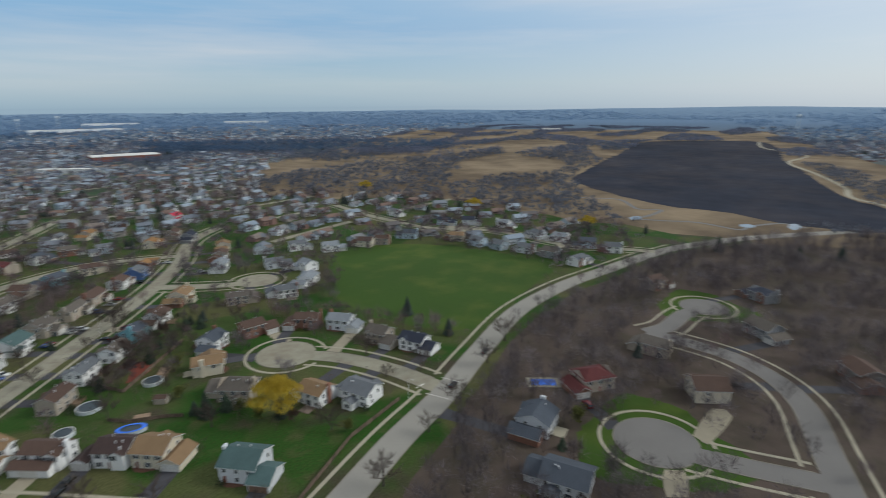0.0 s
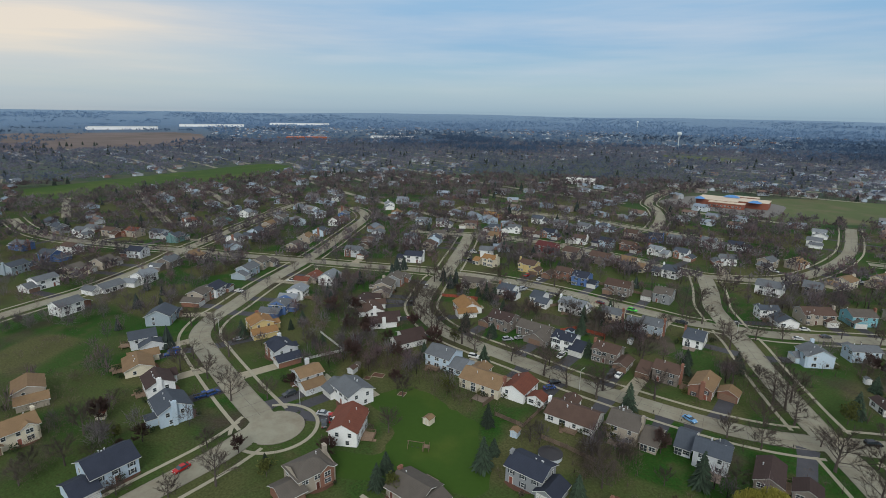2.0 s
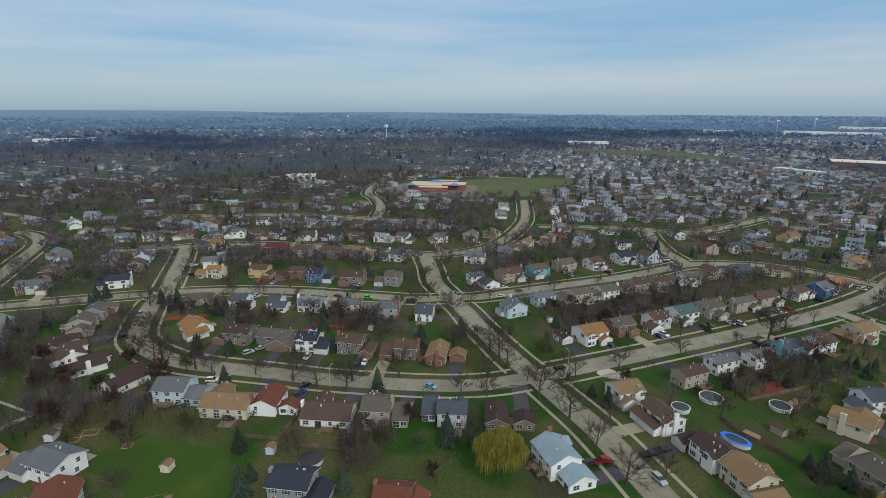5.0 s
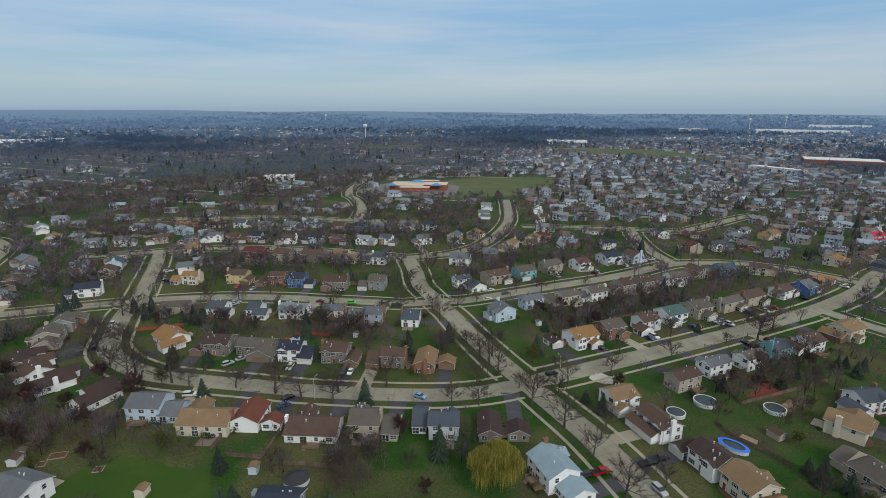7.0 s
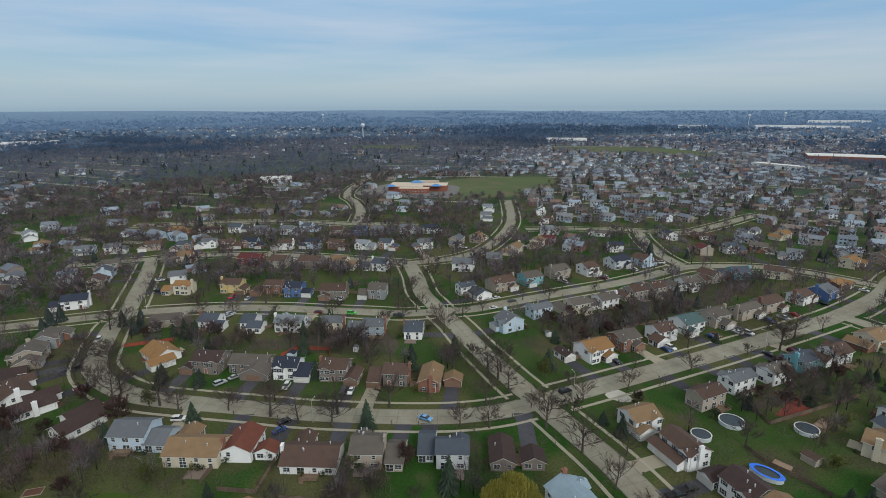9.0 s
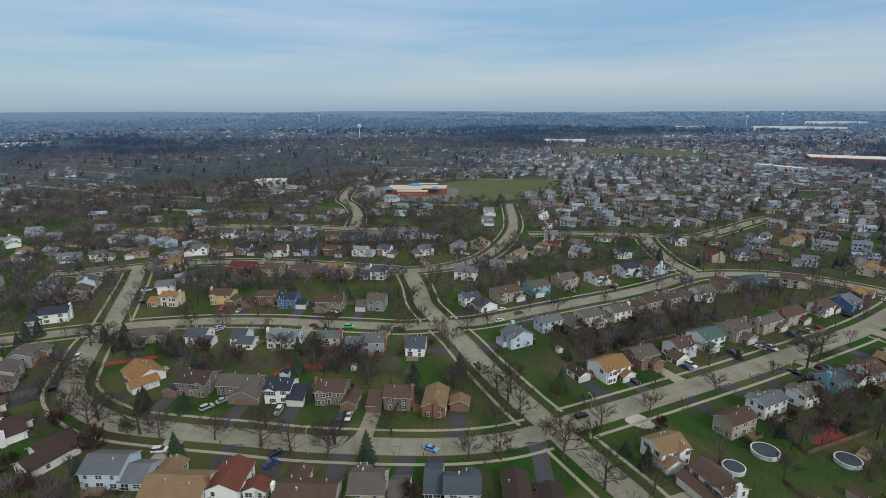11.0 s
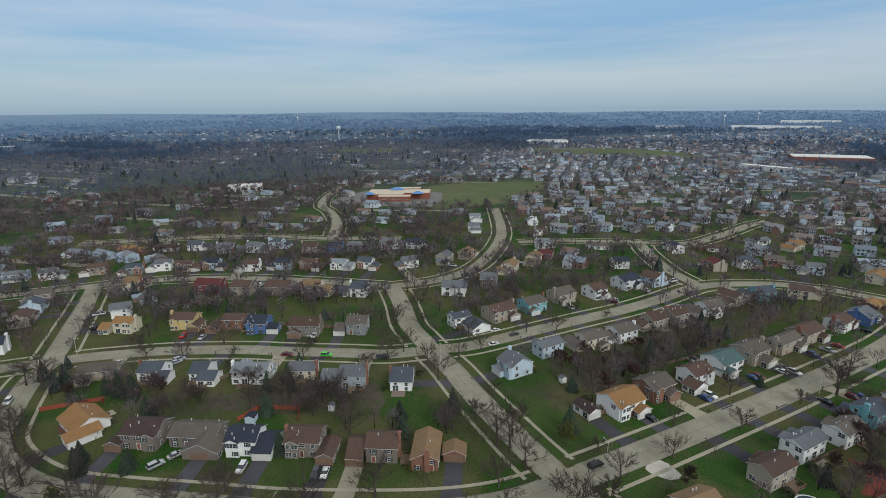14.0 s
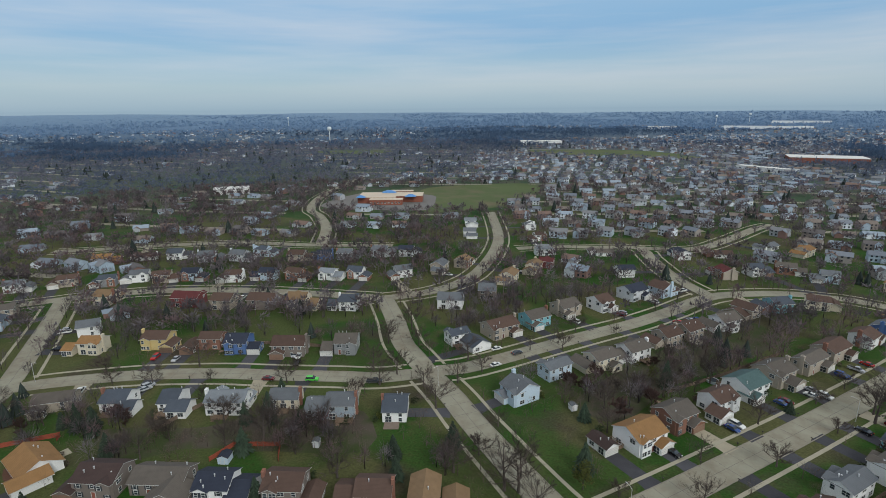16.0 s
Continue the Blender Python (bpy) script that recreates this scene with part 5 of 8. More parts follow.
place("houses along the small court", [
    (155.2, 273.2, 150, "a", "greybrown", "beige", 12, 9),
    (173.0, 263.3, 150, "b", "grey", "white", 12, 9),
    (193.0, 268.1, -154, "b", "lightgrey", "white", 12, 9),
    (179.0, 333.0, -134, "b", "lightgrey", "white", 11, 9),
    (193.1, 355.2, -130, "b", "brown", "beige", 11, 9),
    (206.6, 374.1, -122, "b", "tan", "cream", 11, 9),
    (204.2, 310.2, -30, "b", "grey", "lightgrey", 12, 9),
    (211.6, 291.4, -98, "a", "lightgrey", "white", 11, 9),
])
place("houses along the park edge", [
    (239.5, 332.9, -30, "b", "grey", "white", 12, 9),
    (250.9, 311.1, -30, "b", "lightgrey", "white", 12, 9),
    (272.3, 302.7, 117, "b", "brown", "cream", 12, 9),
    (284.0, 297.5, 117, "b", "brown", "beige", 12, 9),
    (309.1, 292.4, 117, "b", "slate", "lightblue", 12, 9),
    (323.7, 258.9, 117, "b", "tan", "cream", 12, 9),
    (321.7, 238.0, 78, "b", "grey", "lightblue", 12, 9),
    (321.9, 221.0, 78, "b", "grey", "greyblue", 12, 9),
    (324.4, 201.5, 88, "b", "grey", "lightgrey", 12, 9),
    (323.6, 182.4, 88, "b", "greybrown", "grey", 12, 9),
    (364.9, 212.8, -102, "a", "grey", "lightgrey", 12, 9),
    (366.5, 195.0, -92, "a", "lightgrey", "white", 12, 9),
    (360.1, 172.3, -67, "a", "slate", "lightblue", 12, 9),
    (358.2, 153.7, 113, "b", "grey", "white", 12, 9),
    (318.8, 159.3, -12, "b", "grey", "white", 12, 9),
    (383.0, 249.3, -81, "b", "lightgrey", "white", 12, 9),
    (375.9, 278.9, -63, "b", "navy", "lightgrey", 12, 9),
    (363.9, 296.1, -63, "b", "navy", "lightblue", 12, 9),
    (414.8, 405.0, -106, "b", "lightgrey", "white", 13, 9),
    (367.8, 355.7, -99, "b", "grey", "white", 13, 9),
])
place("houses along the eastern woods", [
    (178.6, 97.7, -35, "a", "darkred", "beige", 14, 10),
    (143.8, 100.6, -172, "b", "slate", "lightgrey", 12, 11),
    (125.6, 84.0, 100, "b", "slate", "lightgrey", 14, 11),
    (197.7, 63.3, 33, "b", "brown", "cream", 12, 12),
    (219.7, 87.5, 87, "b", "greybrown", "beige", 12, 9),
    (263.3, 51.6, -125, "b", "greybrown", "grey", 14, 10),
    (301.5, 108.5, -18, "b", "brown", "beige", 12, 10),
    (313.2, 59.9, -126, "a", "navy", "grey", 13, 10),
    (238.9, 18.8, -147, "b", "brown", "greybrown", 14, 10),
])
place("houses along the western court east side", [
    (-93.5, 120.8, -51, "a", "red", "white", 13, 9),
    (-110.0, 131.7, -3, "a", "grey", "white", 12, 10),
    (-126.8, 126.0, -3, "b", "tan", "lightgrey", 9, 9),
    (-152.3, 128.7, -5, "b", "navy", "lightgrey", 12, 9),
    (-181.1, 133.4, -10, "b", "orange", "yellow", 11, 10),
    (-197.6, 150.0, -52, "b", "grey", "blue", 11, 9),
    (-209.7, 165.4, -51, "b", "lightgrey", "white", 10, 9),
    (-229.6, 185.2, -56, "r", "red", "beige", 12, 9),
    (-221.9, 193.2, -56, "a", "lightgrey", "white", 13, 9),
])
place("houses along the western court west side", [
    (-139.4, 84.0, 177, "b", "slate", "lightblue", 12, 10),
    (-158.5, 85.6, 175, "b", "darkbrown", "white", 12, 9),
    (-180.7, 85.0, 170, "r", "tan", "cream", 14, 10),
    (-223.0, 106.0, 145, "b", "slate", "greyblue", 12, 11),
    (-198.7, 91.5, 170, "a", "slate", "lightgrey", 10, 10),
    (-237.3, 126.6, 129, "a", "greybrown", "beige", 12, 9),
    (-243.9, 137.4, 129, "b", "navy", "white", 12, 9),
    (-263.8, 162.2, 124, "a", "grey", "greyblue", 13, 9),
    (-274.6, 176.6, 124, "b", "greybrown", "beige", 11, 9),
    (-320.4, 154.1, -148, "r", "tan", "beige", 14, 9),
    (-119.3, 60.9, 100, "a", "navy", "lightblue", 13, 11),
    (-82.2, 98.8, 89, "a", "greybrown", "beige", 12, 9),
    (-58.0, 117.7, 9, "r", "greybrown", "beige", 12, 10),
    (-41.4, 143.8, 9, "b", "navy", "grey", 12, 9),
    (-15.9, 148.5, 9, "r", "red", "cream", 10, 9),
    (-179.3, 52.6, 175, "a", "tan", "beige", 12, 9),
    (-154.3, 44.6, 100, "a", "tan", "cream", 12, 9),
])
place("houses along the western street", [
    (-263.6, 77.2, -65, "a", "grey", "white", 13, 9),
    (-285.2, 95.9, -65, "r", "grey", "white", 14, 9),
    (-287.8, 113.9, -53, "b", "lightgrey", "white", 13, 9),
    (-309.7, 133.2, -53, "b", "grey", "greybrown", 12, 9),
    (-328.8, 89.9, 127, "b", "greybrown", "cream", 12, 9),
    (-335.0, 106.2, 127, "b", "greybrown", "beige", 12, 9),
    (-349.3, 125.9, -146, "b", "navy", "lightgrey", 12, 9),
    (-372.5, 85.0, -152, "a", "slate", "blue", 13, 9),
    (-355.8, 66.1, 127, "b", "slate", "greyblue", 13, 9),
    (-313.2, 71.3, 115, "a", "grey", "white", 13, 9),
    (-417.4, 73.4, -152, "b", "grey", "blue", 13, 9),
    (-388.6, 96.7, -152, "b", "brown", "white", 12, 9),
])
place("houses along the western crossing", [
    (-502.5, 102.0, 4, "r", "slate", "lightblue", 13, 9),
    (-462.7, 102.1, 14, "b", "slate", "grey", 12, 9),
    (-435.1, 112.7, 28, "b", "grey", "white", 11, 9),
    (-452.4, 123.1, 28, "r", "grey", "white", 12, 9),
    (-423.2, 128.9, 28, "b", "brown", "beige", 12, 9),
    (-413.4, 140.1, 28, "a", "red", "beige", 12, 9),
    (-393.8, 153.9, 34, "b", "slate", "lightgrey", 12, 9),
    (-376.5, 159.7, 128, "b", "slate", "teal", 11, 9),
    (-423.8, 184.7, 130, "b", "red", "white", 12, 9),
    (-411.5, 205.7, 130, "b", "teal", "grey", 12, 9),
    (-345.4, 189.8, -52, "a", "grey", "white", 12, 9),
    (-353.8, 207.9, -50, "b", "slate", "lightblue", 12, 9),
    (-369.9, 226.2, -50, "b", "tan", "beige", 12, 9),
    (-388.8, 246.2, -50, "b", "greybrown", "grey", 12, 9),
    (-455.5, 233.5, 130, "a", "slate", "greyblue", 12, 9),
    (-434.0, 237.0, 130, "b", "lightgrey", "white", 11, 9),
])
place("houses along the winding street", [
    (-274.1, 255.6, -51, "b", "brown", "greybrown", 12, 9),
    (-258.5, 235.5, 33, "b", "grey", "lightgrey", 12, 9),
    (-289.5, 275.7, -51, "b", "grey", "lightgrey", 11, 9),
    (-327.6, 249.6, 129, "b", "slate", "lightblue", 12, 9),
    (-314.7, 230.0, 129, "b", "tan", "beige", 12, 9),
    (-298.8, 212.7, 128, "b", "greybrown", "beige", 12, 9),
    (-370.8, 297.7, 131, "a", "grey", "blue", 11, 9),
    (-354.1, 278.8, 131, "b", "brown", "white", 11, 9),
    (-395.1, 312.3, 151, "b", "brown", "beige", 12, 9),
    (-431.9, 360.4, -6, "b", "lightgrey", "lightblue", 13, 9),
    (-385.7, 361.5, -29, "b", "lightgrey", "white", 13, 9),
    (-344.2, 337.0, -49, "b", "tan", "lightblue", 12, 9),
    (-169.6, 183.9, 153, "r", "brown", "white", 13, 9),
    (-458.0, 347.0, -58, "a", "grey", "white", 12, 9),
])



def build_drive(m, gx, gy, w, luck, z):
    """A straight drive from the garage door to the nearest kerb ahead."""
    length = None
    for i in range(2, 60):
        p = m @ Vector((gx, gy - 0.5 * i, 0))
        if road_gap(p.x, p.y)[0] < 0.05:
            length = 0.5 * i
            break
    if length is None or length < 3:
        return
    s = Shape()
    n = 6
    vs = []
    for i in range(n + 1):
        t = i / n
        flare = 0.6 * max(0, t - 0.75) / 0.25
        for sg in (-1, 1):
            vs.append((gx + sg * (w / 2 + flare), gy - 0.02 - (length - 0.1) * t, z))
    s.add(vs, [(2 * i, 2 * i + 2, 2 * i + 3, 2 * i + 1) for i in range(n)])
    ob = new("driveway", s.mesh("driveway", [M_DRIVE if luck < 0.86 else M_DRIVE_PALE]))
    ob.matrix_world = m
    tagged(ob, "black asphalt driveway from garage to street" if luck < 0.86 else "pale concrete driveway from garage to street", "driveway", kind="structure")
    c = m @ Vector((gx, gy - 5, 0))
    return c


DRIVE_SPOTS = []
for k, (m, gx, gy, w, luck) in enumerate(DRIVES):
    if build_drive(m, gx, gy, w, luck, 0.030 + 0.004 * (k % 5)) is not None:
        DRIVE_SPOTS.append((m, gx, gy, luck))

# open lawns, marsh and water
sheet("park_lawn", [(245.3, 302.4), (294.6, 280), (312.5, 216.2), (302.4, 170.2), (273.3, 164.6), (228.5, 160.2), (197.1, 157.9), (185.9, 172.5), (181.4, 194.9), (182.6, 229.6)], 0.03, M_FIELD,
      "wide mown green park lawn", "lawn", step=8)
sheet("school_field", [(-121, 610.4), (-150.1, 758.2), (-33.6, 818.7), (-11.2, 765), (-41.4, 666.4), (-67.2, 626.1)], 0.05, M_PALEFIELD, "pale green school playing field", "field")
sheet("far_meadow", [(-728, 91.8), (-772.8, 179.2), (-829.9, 331.5), (-868, 455.8), (-766.1, 469.3), (-700, 360.6), (-669.8, 280), (-672, 184.8), (-644, 114.2)], 0.06, M_FIELD,
      "bright green open meadow beyond the houses", "meadow", 4)
sheet("far_green", [(-67.2, 1400), (-33.6, 1332.8), (71.7, 1254.4), (267.7, 1192.8), (291.2, 1243.2), (192.6, 1401.1)], 0.08, M_PALEFIELD, "pale green open ground", "field", 6)
sheet("tower_green", [(-537.6, 1332.8), (-492.8, 1254.4), (-380.8, 1265.6), (-369.6, 1355.2)], 0.08, M_PALEFIELD, "pale green open ground near the water tower", "field", 6)
sheet("marsh", [(370, 582), (470, 370), (442, 241), (448, 67), (493, -45), (640, -95), (900, -70), (1300, 20), (1800, 150), (2500, 320), (3300, 560), (3400, 1000), (2800, 1680), (1680, 1456),
                (896, 1008), (582, 851)], 0.04, M_MARSH, "wide tan marsh of dry reeds", "marsh", 12, 30)
sheet("fallow_field", [(-1450, 60), (-1420, 330), (-1500, 560), (-1900, 720), (-2250, 700), (-2300, 300), (-2250, 60), (-1900, 40)], 0.1, M_BROWNFIELD, "far reddish-brown fallow field", "field", 20, 40)
sheet("burnt_field", [(790.7, 346.1), (1120, 403.2), (1507.5, 453.6), (1649.8, 212.8), (1122.2, 112), (972.2, 80.6), (717.9, 28), (655.2, -5.6), (537.6, 0), (524.2, 60.5), (548.8, 107.5), (555.5, 157.9), (589.1, 224), (676.5, 314.7)],
      0.07, M_BURNT, "charred black prairie after a controlled burn", "burnt field", 5, 18)
for nm, c, r in (("marsh_pool", (479.4, 173.6), (10.1, 4.5)), ("marsh_pool", (499.5, 89.6), (7.8, 5.6)), ("marsh_pool", (517.4, 58.2), (13.4, 4.5)), ("meadow_pond", (-772.8, 481.6), (38.1, 13.4))):
    sheet(nm, [(c[0] + r[0] * math.cos(a) , c[1] + r[1] * math.sin(a)) for a in (0, 1, 2, 3, 4, 5)], 0.10, M_WATER, "still pale water among dry reeds", "pond", 0.8, 3)
creek = smooth([(628.3, 320.3), (582.4, 293.4), (555.5, 257.6), (565.6, 218.4), (523, 184.8), (530.9, 165.8), (492.8, 168), (476, 177), (481.6, 151.2), (490.6, 124.3), (480.5, 93), (499.5, 87.4), (526.4, 67.2), (517.4, 50.4)], 5)
tagged(new("creek", strip(creek, 0, 2.0, 0.09).mesh("creek", M_MUD)), "narrow dark winding creek through the marsh", "creek", kind="structure")
trail = smooth([(1649.8, 212.8), (1421.3, 178.1), (1256.6, 88.5), (1089.8, 105.3), (935.2, 61.6), (797.4, 26.9), (717.9, 21.3), (669.8, -10.1), (582.4, -67.2)], 10)
tagged(new("gravel_trail", strip(trail, 0, 3.0, 0.12).mesh("gravel_trail", M_WALK)), "pale gravel trail along the burnt field", "trail", kind="structure")

# ---- trees ----
def bare_tree(seed, height, spread, twig_mat, bud=0.0, low=False):
    """A tapered trunk with limbs, branches and many fine twigs."""
    rnd = random.Random(seed)
    trunk, crown = Shape(), Shape()
    fork = height * rnd.uniform(0.14, 0.24)
    r0 = height * 0.022
    trunk.tube((0, 0, -0.1), (rnd.uniform(-.1, .1), rnd.uniform(-.1, .1), fork), r0 * 1.3, r0, 7)
    lead = Vector((rnd.uniform(-.4, .4), rnd.uniform(-.4, .4), height * 0.62))
    trunk.tube((0, 0, fork), lead, r0 * 0.9, r0 * 0.4, 6)

    def twigs(p, d, n, length):
        for _ in range(n):
            e = (d + Vector((rnd.gauss(0, .55), rnd.gauss(0, .55), rnd.gauss(0.12, .4)))).normalized()
            q = p + e * length * rnd.uniform(0.5, 1.2)
            side = e.orthogonal().normalized() * (0.021 + bud * 0.6)
            crown.add([p - side, p + side, q], [(0, 1, 2)], 1)
            if bud:
                m = p.lerp(q, 0.6)
                crown.add([m - side * 2, m + side * 2, q + Vector((0, 0, 0.1))], [(0, 1, 2)], 1)

    limbs = 11 if not low else 6
    for i in range(limbs):
        a = 2 * math.pi * (i * 0.618 + rnd.uniform(-.08, .08))
        z = fork + (height * 0.45) * i / limbs
        up = 0.55 + 0.75 * i / limbs + rnd.uniform(-.15, .2)
        d = Vector((math.cos(a), math.sin(a), up)).normalized()
        p = Vector((lead.x * z / height, lead.y * z / height, z))
        length = spread * rnd.uniform(0.8, 1.15) * (1 - 0.35 * i / limbs)
        bend = (d + Vector((0, 0, 0.25))).normalized()
        mid, end = p + d * length * 0.5, p + d * length * 0.5 + bend * length * 0.55
        crown.tube(p, mid, r0 * 0.38, r0 * 0.22, 4).tube(mid, end, r0 * 0.22, r0 * 0.07, 3)
        for j in range(7 if not low else 5):
            t = 0.3 + 0.7 * (j + rnd.random()) / 7
            o = p.lerp(mid, t * 2) if t < 0.5 else mid.lerp(end, t * 2 - 1)
            e = (bend + Vector((rnd.gauss(0, .6), rnd.gauss(0, .6), rnd.gauss(0.15, .35)))).normalized()
            bl = length * rnd.uniform(0.3, 0.5)
            q = o + e * bl
            crown.tube(o, q, r0 * 0.11, r0 * 0.04, 3)
            twigs(o.lerp(q, 0.2), e, 5, bl * 0.8)
            twigs(o.lerp(q, 0.5), e, 7, bl * 0.8)
            twigs(o.lerp(q, 0.75), e, 7, bl * 0.75)
            twigs(q, e, 9, bl * 0.75)
    twigs(lead, Vector((0, 0, 1)), 14, height * 0.3)
    return trunk.mesh("trunk", [M_BARK]), crown.mesh("crown", [M_BARK, twig_mat])


def conifer(seed, height, radius):
    """Drooping whorls of narrow needle sprays, thinner and uneven towards the tip."""
    rnd = random.Random(seed)
    trunk, crown = Shape(), Shape()
    trunk.tube((0, 0, -0.1), (0, 0, height * 0.95), height * 0.018, 0.02, 6)
    z = height * 0.06
    while z < height:
        t = z / height
        r = radius * (1 - t) ** 0.85 + 0.12
        n = max(5, int(13 * (1 - t) + 5))
        for k in range(n):
            a = 2 * math.pi * (k + rnd.random()) / n
            rr = r * rnd.uniform(0.7, 1.12)
            c, s_ = math.cos(a), math.sin(a)
            w = 0.10 * rr + 0.16
            zt = z + rnd.uniform(-.15, .15)
            root_p, tip = (0, 0, zt + 0.25 * rr), (c * rr, s_ * rr, zt - 0.22 * rr)
            m = Vector((c * rr * 0.6, s_ * rr * 0.6, zt + 0.02 * rr))
            l_, r_ = (m.x - s_ * w, m.y + c * w, m.z - 0.12), (m.x + s_ * w, m.y - c * w, m.z - 0.12)
            crown.add([root_p, l_, tip, r_, (m.x, m.y, m.z + 0.12)], [(0, 1, 4), (1, 2, 4), (2, 3, 4), (3, 0, 4)])
        z += height * 0.045 * (1.15 - 0.5 * t)
    return trunk.mesh("trunk", [M_BARK]), crown.mesh("crown", [M_CONIFER])


def hanging_tree(seed, height, radius, mat, droop, count=3200):
    """An uneven dome of thin strands, hung in lobes from the ends of the limbs."""
    rnd = random.Random(seed)
    trunk, crown = Shape(), Shape()
    trunk.tube((0, 0, -0.1), (0.2, 0.1, height * 0.35), 0.45, 0.34, 8)
    lobes = []
    for i in range(15):
        a = 2 * math.pi * i * 0.618 + rnd.uniform(-.4, .4)
        u = math.sqrt((i + 0.5) / 15)
        tip = Vector((math.cos(a) * radius * 0.72 * u, math.sin(a) * radius * 0.72 * u, height * (0.93 - 0.34 * u * u) * rnd.uniform(0.85, 1.05)))
        lobes.append((tip, radius * rnd.uniform(0.28, 0.44)))
        trunk.tube((0.2, 0.1, height * 0.33), tip - Vector((0, 0, 0.8)), 0.16, 0.04, 4)
    for i in range(count):
        tip, lr = rnd.choice(lobes)
        d = Vector((rnd.gauss(0, 1), rnd.gauss(0, 1), abs(rnd.gauss(0, 0.8)))).normalized()
        p = tip + Vector((d.x * lr, d.y * lr, d.z * lr * 0.6)) * rnd.uniform(0.55, 1.05)
        drop = droop * height * rnd.uniform(0.1, 0.6)
        q = p + Vector((d.x * 0.4 + rnd.gauss(0, .2), d.y * 0.4 + rnd.gauss(0, .2), -min(drop, p.z - 0.5) + rnd.gauss(0, .15)))
        t = rnd.uniform(0, math.pi)
        w = Vector((math.cos(t), math.sin(t), 0)) * rnd.uniform(0.03, 0.09)
        crown.add([p - w, p + w, q], [(0, 1, 2)])
    return trunk.mesh("trunk", [M_BARK]), crown.mesh("crown", [mat])


def leafy_tree(seed, height, radius, mat, count=900):
    rnd = random.Random(seed)
    trunk, crown = Shape(), Shape()
    trunk.tube((0, 0, -0.1), (0, 0, height * 0.6), height * 0.02, height * 0.008, 6)
    for i in range(7):
        a = i * 0.9
        trunk.tube((0, 0, height * (0.2 + 0.05 * i)), (math.cos(a) * radius * 0.7, math.sin(a) * radius * 0.7, height * (0.5 + 0.05 * i)), height * 0.008, 0.02, 4)
    blobs = [(rnd.uniform(-.6, .6) * radius, rnd.uniform(-.6, .6) * radius, height * rnd.uniform(0.35, 0.85), radius * rnd.uniform(0.3, 0.5)) for _ in range(11)]
    for i in range(count):
        bx, by, bz, br = rnd.choice(blobs)
        d = Vector((rnd.gauss(0, 1), rnd.gauss(0, 1), rnd.gauss(0, 1))).normalized()
        p = Vector((bx, by, bz)) + d * br * rnd.uniform(0.7, 1.05)
        e, f = Vector((rnd.gauss(0, .3), rnd.gauss(0, .3), rnd.gauss(0, .3))), Vector((rnd.gauss(0, .3), rnd.gauss(0, .3), rnd.gauss(0, .3)))
        crown.add([p, p + e, p + f], [(0, 1, 2)])
    return trunk.mesh("trunk", [M_BARK]), crown.mesh("crown", [mat])


def tree_thing(name, meshes, label, category="tree", group=""):
    root = new(name)
    root.empty_display_size = 0.5
    tagged(root, label, category, group)
    part("trunk", meshes[0], root)
    part("crown", meshes[1], root)
    return root


STOCK = {"bare": [], "bud": [], "conifer": [], "green": []}
HOLD = pose(0, -40, 0)
for i, (h, sp) in enumerate(((9.5, 4.9), (11, 5.3), (8, 4.2), (12.5, 6.0), (7, 3.5))):
    STOCK["bare"].append((bare_tree(10 + i, h, sp, M_TWIG), "leafless deciduous tree with fine grey twigs"))
for i, (h, sp) in enumerate(((6.0, 2.8), (8.0, 3.6))):
    STOCK["bud"].append((bare_tree(40 + i, h, sp, M_BUDS, 0.05), "leafless tree with reddish buds on its twigs"))
for i, (h, r) in enumerate(((7.0, 3.0), (8.5, 3.4), (5, 2.4), (10.5, 4.0))):
    STOCK["conifer"].append((conifer(60 + i, h, r), "dark green spruce with drooping boughs"))
for i, (h, r) in enumerate(((6, 2.8), (8, 3.4))):
    STOCK["green"].append((leafy_tree(80 + i, h, r, M_GREENBUD), "small tree in yellow-green new leaf"))
FIRST = {}
TREES, PLANS = [], []


def plant(kind, x, y, size=1.0, which=None, group="trees in the yards"):
    PLANS.append((kind, x, y, size, which, group))
    TREES.append((x, y))


def grow(kind, x, y, size, which, group):
    rnd = random.Random(round(x * 31 + y * 17))
    i = rnd.randrange(len(STOCK[kind])) if which is None else which
    meshes, label = STOCK[kind][i]
    wide = 1.28 if group == "street trees" else 1.0
    m = pose(x, y, 0, 0, 0, rnd.uniform(0, 360)) @ Matrix.Diagonal((size * wide, size * wide, size * rnd.uniform(0.9, 1.12), 1))
    if (kind, i, group) in FIRST:
        ob = copy_thing(FIRST[kind, i, group], m)
    else:
        ob = FIRST[kind, i, group] = tree_thing("spruce_tree" if kind == "conifer" else "tree", meshes, label, "tree", group)
    ob.matrix_basis = m
    return ob


def clear_of_houses(x, y, gap=0.0):
    return all((x - a) ** 2 + (y - b) ** 2 > (r + gap) ** 2 for a, b, r in FOOTPRINTS)


